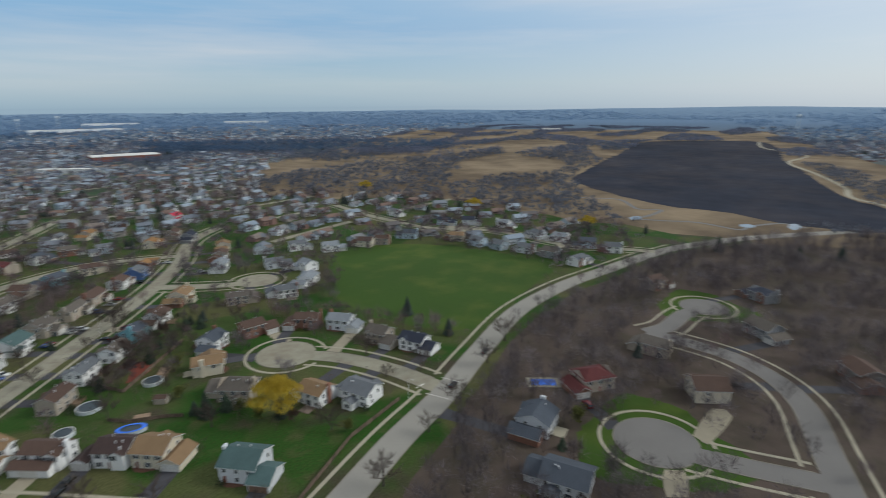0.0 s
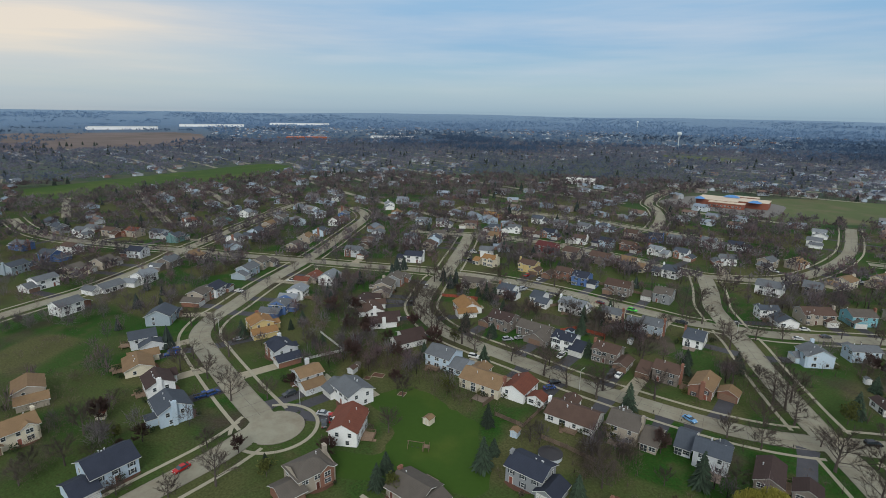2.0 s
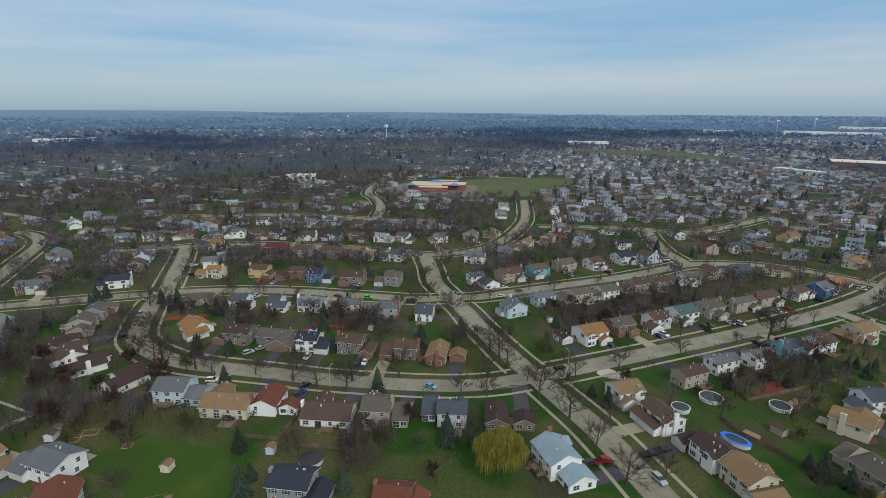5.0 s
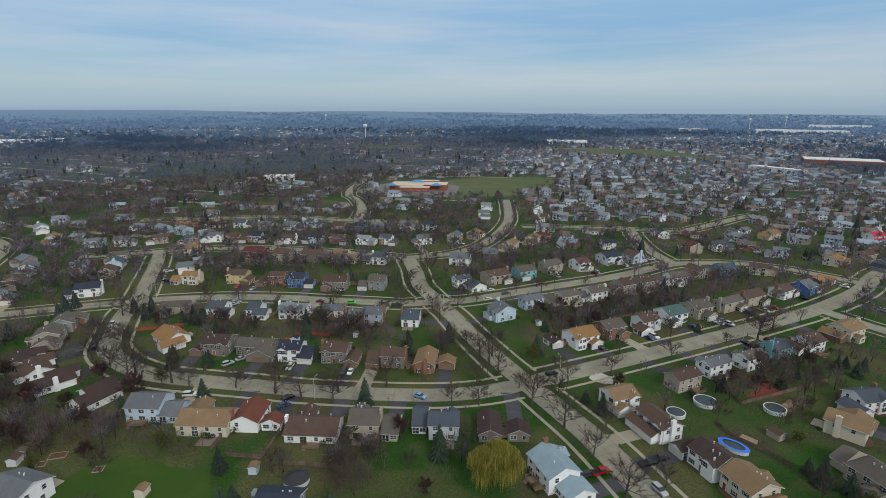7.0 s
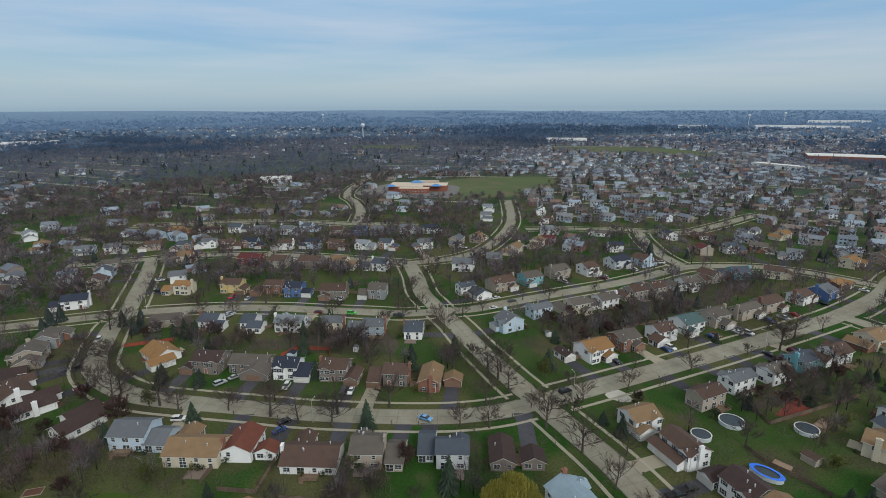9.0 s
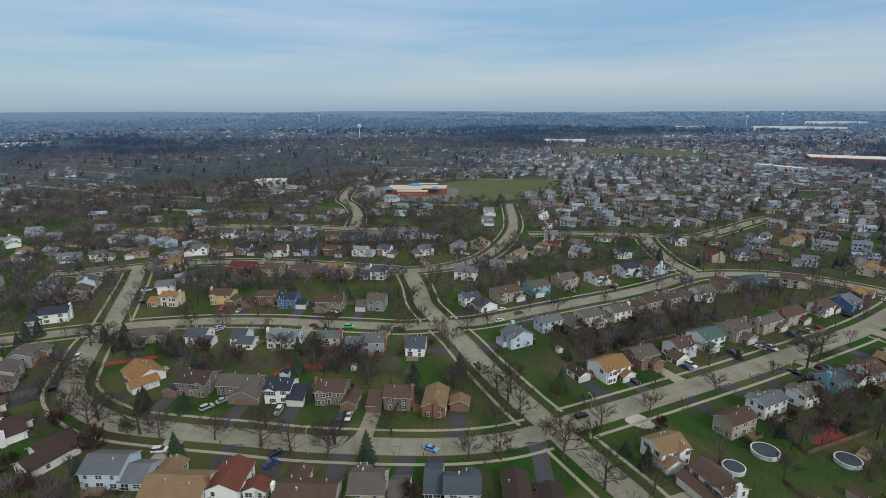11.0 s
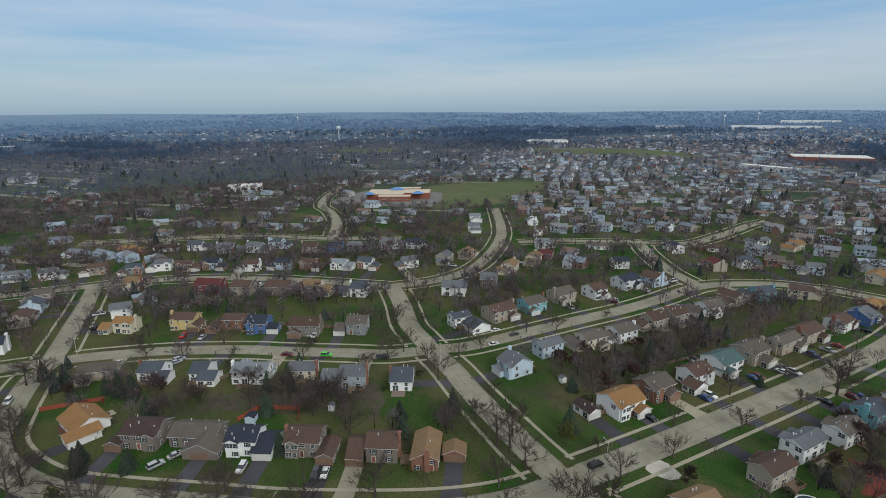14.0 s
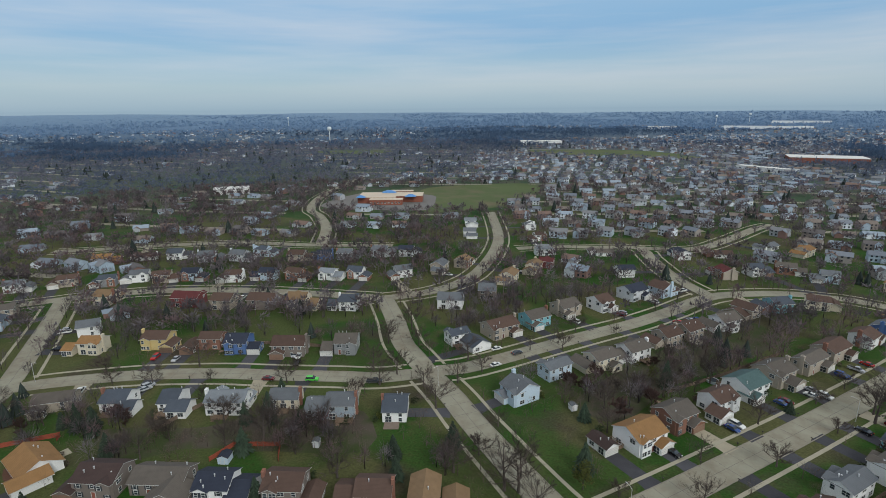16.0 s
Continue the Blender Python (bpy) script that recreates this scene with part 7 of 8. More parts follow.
# thickets and undergrowth behind the yards
xy = free(ring_points(13000, 60, 470, -75, 100), -0.5, 9.0)
xy = drop_open(xy)
xy = xy[(patchy(xy, 15, 8) > 0.13) & ~inside(xy, MARSH)]
extra = np.concatenate([np.column_stack([rng.uniform(min(p[0] for p in b), max(p[0] for p in b), n), rng.uniform(min(p[1] for p in b), max(p[1] for p in b), n)]) for b, n in zip(BACKS, (360, 240, 160, 160, 140, 160))])
extra = free(extra[np.any([inside(extra, b) for b in BACKS], axis=0)], -0.5, 9.0)
xy = np.concatenate([xy, extra])
scatter_mesh("yard_thickets", puffy(xy, 4.4, 2.4, 56, 0.045), M_BUDTHICKET, "leafless brown thickets between the yards", "bushes")


# far houses
def far_houses():
    xs, ys = np.meshgrid(np.arange(-3000, 2600, 21.0), np.arange(-700, 3300, 34.0))
    xy = np.column_stack([xs.ravel(), ys.ravel()]) + rng.uniform(-3.5, 3.5, (xs.size, 2))
    big = np.array([noise.noise((x / 260, y / 260, 4.0)) for x, y in xy])
    turn = big * 2.2
    # bend the rows
    xy = xy + np.column_stack([np.sin(xy[:, 1] / 170) * 26, np.sin(xy[:, 0] / 210) * 34])
    r = np.hypot(xy[:, 0] - 10, xy[:, 1] - 60)
    az = np.degrees(np.arctan2(-(xy[:, 0] - 10), xy[:, 1] - 60))
    keep = (r > 335) & (r < 3000) & (az > -102) & (az < 100)
    keep &= ~inside(xy, MARSH) & ~inside(xy, WEST_FIELDS) & ~((xy[:, 0] > 134) & (xy[:, 0] < 900) & (xy[:, 1] < 200))
    gaps = np.array([noise.noise((x / 330, y / 330, 9.0)) for x, y in xy])
    keep &= gaps < np.where(az < 8, 0.75, 0.30)
    keep &= rng.random(len(xy)) < np.clip(np.where(az < 8, 1.2 - r / 2400, 0.9 - r / 1500), 0.12, 0.95)
    xy, turn = xy[keep], turn[keep]
    ok = np.array([True] * len(xy))
    for poly in OPEN + BELTS:
        ok &= ~inside(xy, poly)
    d = np.array([np.min(np.hypot(FP[:, 0] - x, FP[:, 1] - y) - FP[:, 2]) for x, y in xy])
    e = np.array([np.min(np.hypot(RP[:, 0] - x, RP[:, 1] - y)) for x, y in xy])
    ok &= (d > 8) & (e > 13)
    xy, turn = xy[ok], turn[ok]
    k = len(xy)
    w, dd, h = rng.uniform(5, 7, k), rng.uniform(3.8, 4.8, k), np.where(rng.random(k) < np.where(xy[:, 0] < -60, 0.22, 0.6), 4.7, 2.7)
    rise = dd * 0.45
    c, s = np.cos(turn), np.sin(turn)
    zb = ground_z(xy)

    def corner(x, y, z):
        return np.column_stack([xy[:, 0] + c * x - s * y, xy[:, 1] + s * x + c * y, zb + z])

    b = [corner(sx * w, sy * dd, z) for z in (np.zeros(k), h) for sx, sy in ((-1, -1), (1, -1), (1, 1), (-1, 1))]
    rg = [corner(-w, 0 * dd, h + rise), corner(w, 0 * dd, h + rise)]
    V = np.stack(b + rg, 1).reshape(-1, 3)
    F = [(0, 1, 5, 4), (2, 3, 7, 6)], [(1, 2, 6, 9, 5), (3, 0, 4, 8, 7)]
    base = (np.arange(k) * 10)[:, None]
    quads = np.concatenate([base + np.array(f) for f in F[0]]).tolist()
    pents = np.concatenate([base + np.array(f) for f in F[1]]).tolist()
    me = bpy.data.meshes.new("distant_houses")
    me.from_pydata(V.tolist(), [], quads + pents)
    me.materials.append(M_FARWALL)
    tagged(new("distant_house_walls", me), "rows of distant pale and brown house walls", "houses", kind="stuff")
    o = 0.5
    # a lower wing with its own gable to the street
    wx, fr, wd = np.where(rng.random(k) < 0.5, -1, 1) * w * 0.55, -dd - rng.uniform(1.5, 3.5, k), w * 0.42
    wh, wr = np.minimum(h, 2.8 + 2.0 * (rng.random(k) < 0.3)), wd * 0.6

    def roof_of(corners):
        R = np.stack(corners, 1).reshape(-1, 3)
        base = (np.arange(k) * 6)[:, None]
        return R, np.concatenate([base + np.array((0, 1, 2, 3)), base + np.array((3, 2, 5, 4))])

    def add(name, V, F, mat, label, category):
        me = bpy.data.meshes.new(name)
        me.from_pydata(V.tolist(), [], F)
        me.materials.append(mat)
        tagged(new(name, me), label, category, kind="stuff")

    R1, F1 = roof_of([corner(-w - o, -dd - o, h - 0.2), corner(w + o, -dd - o, h - 0.2), corner(w + o, 0 * dd, h + rise + 0.15), corner(-w - o, 0 * dd, h + rise + 0.15),
                      corner(-w - o, dd + o, h - 0.2), corner(w + o, dd + o, h - 0.2)])
    R2, F2 = roof_of([corner(wx - wd - 0.4, fr - 0.4, wh - 0.2), corner(wx - wd - 0.4, 0 * dd, wh - 0.2), corner(wx, 0 * dd, wh + wr), corner(wx, fr - 0.4, wh + wr),
                      corner(wx + wd + 0.4, fr - 0.4, wh - 0.2), corner(wx + wd + 0.4, 0 * dd, wh - 0.2)])
    add("distant_house_roofs", np.concatenate([R1, R2]), F1.tolist() + (F2 + len(R1)).tolist(), M_FARROOF, "rows of distant brown and grey gable roofs", "roofs")
    W = np.stack([corner(wx - wd, fr, 0 * h), corner(wx + wd, fr, 0 * h), corner(wx + wd, fr, wh), corner(wx, fr, wh + wr - 0.1), corner(wx - wd, fr, wh),
                  corner(wx - wd, 0 * dd, 0 * h), corner(wx + wd, 0 * dd, 0 * h), corner(wx + wd, 0 * dd, wh), corner(wx - wd, 0 * dd, wh)], 1).reshape(-1, 3)
    base = (np.arange(k) * 9)[:, None]
    F = (base + np.array((0, 1, 2, 3, 4))).tolist() + (base + np.array((1, 6, 7, 2))).tolist() + (base + np.array((5, 0, 4, 8))).tolist()
    add("distant_house_wings", W, F, M_FARWALL, "gabled wings of the distant houses", "houses")
    # dark windows and the pale garage doors of the nearer rows
    V, n = [], 0
    two = h > 4
    for side in (-1, 1):
        for px in (-0.7, -0.25, 0.25, 0.7):
            for z0, ok in ((0.9, np.ones(k, bool)), (3.4, two)):
                sel = ok & (np.hypot(xy[:, 0] - 10, xy[:, 1] - 60) < 850) & (rng.random(k) < 0.85)
                y = side * (dd + 0.06)
                V.append(np.stack([corner(px * w - 0.6, y, 0 * h + z0), corner(px * w + 0.6, y, 0 * h + z0), corner(px * w + 0.6, y, 0 * h + z0 + 1.3), corner(px * w - 0.6, y, 0 * h + z0 + 1.3)], 1)[sel].reshape(-1, 3))
    V = np.concatenate(V)
    add("distant_windows", V, np.arange(len(V)).reshape(-1, 4).tolist(), M_GLASS, "dark windows in the rows of farther houses", "windows")
    return xy


FAR_XY = far_houses()


def far_streets():
    """Pale streets between the farther rows of houses."""
    s = Shape()
    for j, y in enumerate(np.arange(-700, 1900, 68.0)):
        line = []
        for x in np.arange(-1500, 1500, 12.0):
            p = Vector((x + math.sin(y / 170) * 26, y + 17 + math.sin(x / 210) * 34))
            q = np.array([[p.x, p.y]])
            r = math.hypot(p.x - 10, p.y - 60)
            az = math.degrees(math.atan2(10 - p.x, p.y - 60))
            ok = 380 < r < 1500 and -95 < az < 92 and not inside(q, MARSH)[0] and noise.noise((p.x / 330, p.y / 330, 9.0)) < (0.75 if az < 8 else 0.30)
            ok = ok and not (p.x > 134 and p.y < 240) and not any(inside(q, o)[0] for o in OPEN)
            ok = ok and np.min(np.hypot(RP[:, 0] - p.x, RP[:, 1] - p.y)) > 22 and np.min(np.hypot(FP[:, 0] - p.x, FP[:, 1] - p.y)) > 16
            if ok:
                line.append(p)
            else:
                if len(line) > 6:
                    t = strip(smooth(line, 12), 0, 3.6, 0.10)
                    s.add(t.v, t.f)
                line = []
        if len(line) > 6:
            t = strip(smooth(line, 12), 0, 3.6, 0.10)
            s.add(t.v, t.f)
    tagged(new("far_streets", s.mesh("far_streets", M_CONCRETE)), "pale streets winding through the distant suburb", "road", kind="structure")


far_streets()


def far_free(xy, gap):
    """Keeps trees off the far houses."""
    cell = {}
    for x, y in FAR_XY:
        cell.setdefault((int(x // 20), int(y // 20)), []).append((x, y))
    ok = []
    for x, y in xy:
        i, j = int(x // 20), int(y // 20)
        ok.append(all((x - a) ** 2 + (y - b) ** 2 > gap * gap for di in (-1, 0, 1) for dj in (-1, 0, 1) for a, b in cell.get((i + di, j + dj), ())))
    return xy[np.array(ok)]


xy = drop_open(free(far_free(ring_points(16500, 300, 780, -85, 95), 6.0), 0.5, 5.5))
xy = xy[patchy(xy, 38, 17) > -0.30]
xy = xy[~inside(xy, MARSH) & ~((xy[:, 0] > 67) & (xy[:, 1] < 145))]
az = np.degrees(np.arctan2(10 - xy[:, 0], xy[:, 1] - 60))
xy = xy[(az > 5) | (rng.random(len(xy)) < 0.55)]
tone = patchy(xy, 30, 21) + rng.uniform(-0.5, 0.5, len(xy))
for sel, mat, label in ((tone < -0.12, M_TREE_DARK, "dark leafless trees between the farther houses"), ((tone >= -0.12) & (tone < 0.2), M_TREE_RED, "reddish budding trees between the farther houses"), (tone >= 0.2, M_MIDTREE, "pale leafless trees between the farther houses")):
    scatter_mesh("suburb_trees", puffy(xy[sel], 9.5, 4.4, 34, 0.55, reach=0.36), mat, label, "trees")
xy = drop_open(far_free(ring_points(33000, 770, 1750, -98, 98), 6.0))
xy = xy[~inside(xy, WEST_FIELDS) | (patchy(xy, 160, 31) > 0.22)]
xy = xy[~inside(xy, MARSH)]
az = np.degrees(np.arctan2(10 - xy[:, 0], xy[:, 1] - 60))
xy = xy[(az > 5) | (rng.random(len(xy)) < 0.7)]
tone = patchy(xy, 90, 23) + rng.uniform(-0.4, 0.4, len(xy))
scatter_mesh("suburb_trees", puffy(xy[tone < 0], 9.0, 5.4, 15, 1.25, reach=0.30), M_FARTREE_DARK, "dark leafless trees of the distant suburb, with a haze tint", "trees")
scatter_mesh("suburb_trees", puffy(xy[tone >= 0], 9.0, 5.4, 15, 1.25, reach=0.30), M_FARTREE, "leafless trees of the distant suburb, paled by painted haze", "trees")
xy = drop_open(ring_points(30000, 1500, 4750, -108, 108))
xy = xy[(~inside(xy, MARSH)) & (patchy(xy, 420, 6) > -0.34)]
xy = xy[~inside(xy, WEST_FIELDS) | (patchy(xy, 160, 31) > 0.22)]
dark = np.array([noise.noise((x / 900, y / 380, 5.0)) for x, y in xy]) > 0.05
back = np.hypot(xy[:, 0], xy[:, 1]) > 2700
scatter_mesh("distant_woods", puffy(xy[back], 6, 15.0, 8, 3.2, ground_z(xy[back])), M_HORIZON_FAR, "woods along the horizon in painted pale haze blue", "woods")
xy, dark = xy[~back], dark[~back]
scatter_mesh("distant_woods", puffy(xy[~dark], 10, 11.0, 8, 2.6, ground_z(xy[~dark])), M_HORIZON, "leafless woods reaching to the horizon, tinted haze blue", "woods")
scatter_mesh("distant_woods", puffy(xy[dark], 14, 12.0, 9, 2.8, ground_z(xy[dark])), M_HORIZON_DARK, "dark belts of woods before the horizon, tinted haze blue", "woods")
wood = np.concatenate([np.column_stack([rng.uniform(min(p[0] for p in b), max(p[0] for p in b), n), rng.uniform(min(p[1] for p in b), max(p[1] for p in b), n)]) for b, n in zip(BELTS, (9000, 2600, 5200, 6000))])
wood = wood[np.any([inside(wood, b) for b in BELTS], axis=0)]
wood = wood + rng.normal(0, 45, wood.shape)
wood = wood[(patchy(wood, 140, 41) > -0.1) & (np.hypot(wood[:, 0] - 476, wood[:, 1] - 1159) > 85)]
wood = wood[~np.any([inside(wood, p) for p in OPEN], axis=0)]
afar = np.hypot(wood[:, 0], wood[:, 1]) > 1250
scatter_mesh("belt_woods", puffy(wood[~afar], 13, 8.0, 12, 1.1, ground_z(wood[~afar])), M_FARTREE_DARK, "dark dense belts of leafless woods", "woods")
scatter_mesh("belt_woods", puffy(wood[afar], 13, 8.0, 10, 1.4, ground_z(wood[afar])), M_HORIZON_DARK, "belts of woods on the far slopes, painted haze blue", "woods")
xy = drop_open(far_free(ring_points(2600, 360, 1600, -95, 98), 7.0))
xy = xy[patchy(xy, 45, 12) > 0.12]
xy = free(xy[~inside(xy, MARSH)], 3.0, 7.0)
scatter_mesh("distant_pines", piny(xy, 9.5), M_FARPINE, "dark evergreens scattered among the farther houses", "trees")
# woods in strips across the marsh, and on its rim
xy = np.column_stack([rng.uniform(370, 2500, 34000), rng.uniform(-135, 1450, 34000)])
xy = xy[inside(xy, MARSH) & ~inside(xy, BURN)]
r = np.hypot(xy[:, 0], xy[:, 1])
belt = np.array([noise.noise((x / 300 + y / 500, y / 120 - x / 300, 2.0)) for x, y in xy])
near_rim = (xy[:, 0] < 700) & (xy[:, 1] > 325)
xy = xy[(belt > 0.02) | (near_rim & (belt > -0.16))]
far_strip = np.hypot(xy[:, 0], xy[:, 1]) > 1150
scatter_mesh("marsh_woods", puffy(xy[~far_strip], 7, 7.5, 16, 1.2, reach=0.30), M_MARSHWOOD, "leafless woods in strips across the marsh, greyed by painted haze", "woods")
scatter_mesh("marsh_woods", puffy(xy[far_strip], 7, 9.0, 8, 2.0, reach=0.30), M_FARTREE_DARK, "leafless woods on the far side of the marsh, tinted haze blue", "woods")
# leafless trees in the back yards of the middle rows
xy = drop_open(free(ring_points(2600, 110, 340, -70, 92), 2.6, 17.0))
xy = xy[(patchy(xy, 40, 51) > -0.05) & ~inside(xy, MARSH) & ~inside(xy, EAST_WOOD)][:480]
for part_of, mat, label in ((xy[::3], M_TREE_DARK, "dark leafless trees in the back yards"), (xy[1::3], M_TREE_RED, "reddish budding trees in the back yards"), (xy[2::3], M_MIDTREE, "pale leafless trees in the back yards")):
    scatter_mesh("back_yard_trees", np.concatenate([puffy(part_of, 8.5, 3.7, 150, 0.085, reach=0.36), twiggy(part_of, 8.5, 3.2, 22, 0.09)]), mat, label, "trees")


# hedges, shrubs and beds at the house fronts and backs
def shrub_mesh(seed, mat):
    rnd = random.Random(seed)
    s = Shape()
    lobes = [(rnd.uniform(-.35, .35), rnd.uniform(-.3, .3), rnd.uniform(0.3, 0.75), rnd.uniform(0.35, 0.5)) for _ in range(5)]
    for _ in range(130):
        bx, by, bz, br = rnd.choice(lobes)
        d = Vector((rnd.gauss(0, 1), rnd.gauss(0, 1), rnd.gauss(0.2, 1))).normalized()
        p = Vector((bx, by, bz)) + d * br
        p.z = max(p.z, 0.02)
        e, f = (Vector((rnd.gauss(0, .14), rnd.gauss(0, .14), rnd.gauss(0, .14))) for _ in "ab")
        s.add([p, p + e, p + f], [(0, 1, 2)])
    return s.mesh("shrub", [mat])


SHRUBS = [(shrub_mesh(i, M_SHRUB), "rounded evergreen shrub beside the house") for i in range(3)] + [(shrub_mesh(7, M_BUDTHICKET), "leafless reddish shrub beside the house"), (shrub_mesh(8, M_GREENBUD), "yellow-green budding shrub beside the house")]


def foundation_planting():
    rnd = random.Random(21)
    count = 0
    near = sorted(DRIVES, key=lambda d: math.hypot(d[0].translation.x + 10, d[0].translation.y - 168))
    for m, gx, gy, *_ in near:
        for i in range(rnd.choice((2, 3, 4))):
            if count >= 280:
                return
            y = rnd.choice((-1, 1, 1)) * rnd.uniform(5.2, 6.8)
            x = rnd.uniform(-6, 6)
            if y < 0 and abs(x - gx) < 4:
                continue
            p = m @ Vector((x, y, 0))
            if road_gap(p.x, p.y)[0] < 2:
                continue
            me, label = rnd.choice(SHRUBS)
            s = rnd.uniform(0.9, 2.0)
            ob = new("shrub", me)
            ob.matrix_world = pose(p.x, p.y, 0, 0, 0, rnd.uniform(0, 360)) @ Matrix.Diagonal((s, s, s * rnd.uniform(0.8, 1.3), 1))
            tagged(ob, label, "shrub", "shrubs by the houses")
            count += 1


foundation_planting()

# trees planned above: the nearest stand as objects of their own
PLANS.sort(key=lambda p: math.hypot(p[1] + 5, p[2] - 146) - (30 if p[5] == "street trees" else 0))
for plan in PLANS[:295]:
    grow(*plan)
rest = PLANS[295:]
bare = np.array([(p[1], p[2]) for p in rest if p[0] != "conifer"])
scatter_mesh("outer_yard_trees", np.concatenate([puffy(bare[::2], 9.0, 4.0, 70, 0.14), twiggy(bare[::2], 9.0, 3.4, 24, 0.10)]), M_TREE_DARK, "dark leafless trees in the outer yards and streets", "trees")
scatter_mesh("outer_yard_trees", np.concatenate([puffy(bare[1::2], 9.0, 4.0, 70, 0.14), twiggy(bare[1::2], 9.0, 3.4, 24, 0.10)]), M_TREE_RED, "reddish leafless trees in the outer yards and streets", "trees")
pines = np.array([(p[1], p[2]) for p in rest if p[0] == "conifer"])
scatter_mesh("outer_yard_pines", piny(pines, 8.0), M_FARPINE, "dark evergreens in the outer yards", "trees")


# ---- cars ----
def car_body(kind):
    """Side profile swept across the width with a narrower cabin; one moulded shell."""
    lower = {"sedan": [(-2.25, 0.35), (-2.3, 0.75), (-2.15, 0.95), (-1.4, 1.0), (1.0, 1.0), (2.05, 0.86), (2.28, 0.65), (2.25, 0.35)],
             "suv": [(-2.3, 0.4), (-2.35, 0.85), (-2.3, 1.1), (-1.4, 1.12), (1.1, 1.12), (2.1, 1.0), (2.32, 0.8), (2.3, 0.4)],
             "pickup": [(-2.8, 0.5), (-2.85, 0.9), (-2.8, 1.15), (-0.7, 1.15), (1.3, 1.15), (2.5, 1.05), (2.8, 0.85), (2.75, 0.5)]}[kind]
    cab = {"sedan": [(-1.75, 1.0), (-1.0, 1.42), (0.35, 1.45), (1.15, 1.0)], "suv": [(-2.25, 1.12), (-2.0, 1.7), (0.3, 1.74), (1.15, 1.12)],
           "pickup": [(-0.6, 1.15), (-0.45, 1.78), (0.85, 1.8), (1.55, 1.15)]}[kind]
    w = 0.9 if kind == "sedan" else 0.95
    body, glass, roof = Shape(), Shape(), Shape()
    n = len(lower)
    vs = [(x, -w * (0.94 if z < 0.5 else 1), z) for x, z in lower] + [(x, w * (0.94 if z < 0.5 else 1), z) for x, z in lower]
    fs = [tuple(range(n)), tuple(range(2 * n - 1, n - 1, -1))] + [(i, n + i, n + (i + 1) % n, (i + 1) % n) for i in range(n)]
    body.add(vs, fs)
    if kind == "pickup":
        body.box(-2.7, -0.78, 1.152, -0.75, 0.78, 1.156, 1)
    ins = 0.2
    base = [(cab[0][0], -w + 0.06, cab[0][1]), (cab[3][0], -w + 0.06, cab[3][1]), (cab[3][0], w - 0.06, cab[3][1]), (cab[0][0], w - 0.06, cab[0][1])]
    top = [(cab[1][0], -w + ins, cab[1][1]), (cab[2][0], -w + ins, cab[2][1]), (cab[2][0], w - ins, cab[2][1]), (cab[1][0], w - ins, cab[1][1])]
    glass.add(base + top, [(0, 1, 5, 4), (1, 2, 6, 5), (2, 3, 7, 6), (3, 0, 4, 7)])
    up = [(x, y, z + 0.05) for x, y, z in top]
    roof.add(top + up, [(4, 5, 6, 7), (0, 1, 5, 4), (1, 2, 6, 5), (2, 3, 7, 6), (3, 0, 4, 7)])
    return body, glass, roof


wheel = Shape().tube((0, -0.11, 0), (0, 0.11, 0), 0.33, 0.33, 14, 0, True)
WHEEL = wheel.mesh("tyre", [M_TYRE])
RIM = Shape().tube((0, -0.12, 0), (0, 0.12, 0), 0.2, 0.2, 10, 0, True).mesh("rim", [M_RIM])
PAINTS = {"black": (0.012, 0.012, 0.014), "white": (0.72, 0.72, 0.70), "silver": (0.42, 0.43, 0.45), "red": (0.38, 0.015, 0.015), "blue": (0.03, 0.07, 0.22),
          "sky blue": (0.16, 0.36, 0.62), "dark grey": (0.06, 0.065, 0.07), "green": (0.10, 0.55, 0.08), "maroon": (0.14, 0.015, 0.02)}
CARS = {}


def car(kind, paint, x, y, turn):
    m = pose(x, y, 0.13, 0, 0, turn)
    if (kind, paint) in CARS:
        return copy_thing(CARS[kind, paint], m)
    pm = material(f"car_paint_{paint.replace(' ', '_')}", PAINTS[paint], 0.25, 0.1, vary=0.06, bump=0, specular=0.6)
    word = {"sedan": "car", "suv": "estate car", "pickup": "pickup truck"}[kind]
    root = new({"sedan": "car", "suv": "car", "pickup": "pickup_truck"}[kind])
    tagged(root, f"{paint} {word} parked on the paving", "car" if kind != "pickup" else "truck", "parked cars")
    body, glass, roof = car_body(kind)
    part("body", body.mesh("body", [pm, M_TYRE]), root)
    part("cabin_glass", glass.mesh("cabin_glass", [M_GLASS]), root)
    part("roof", roof.mesh("roof", [pm]), root)
    ax = 1.75 if kind == "pickup" else 1.38
    for wx in (-ax, ax):
        for wy in (-0.82, 0.82):
            t = part("wheel", WHEEL, root, at=pose(wx, wy, 0.33))
            part("rim", RIM, t)
    fx = 2.3 if kind != "pickup" else 2.8
    for sy in (-0.65, 0.65):
        part("headlight", Shape().box(fx - 0.22, sy - 0.18, 0.68, fx - 0.02, sy + 0.18, 0.82).mesh("headlight", [M_LAMP]), root)
        part("tail_light", Shape().box(-fx - 0.03, sy - 0.15, 0.72, -fx + 0.15, sy + 0.15, 0.92).mesh("tail_light", [M_TAIL]), root)
    root.matrix_basis = m
    CARS[kind, paint] = root
    return root


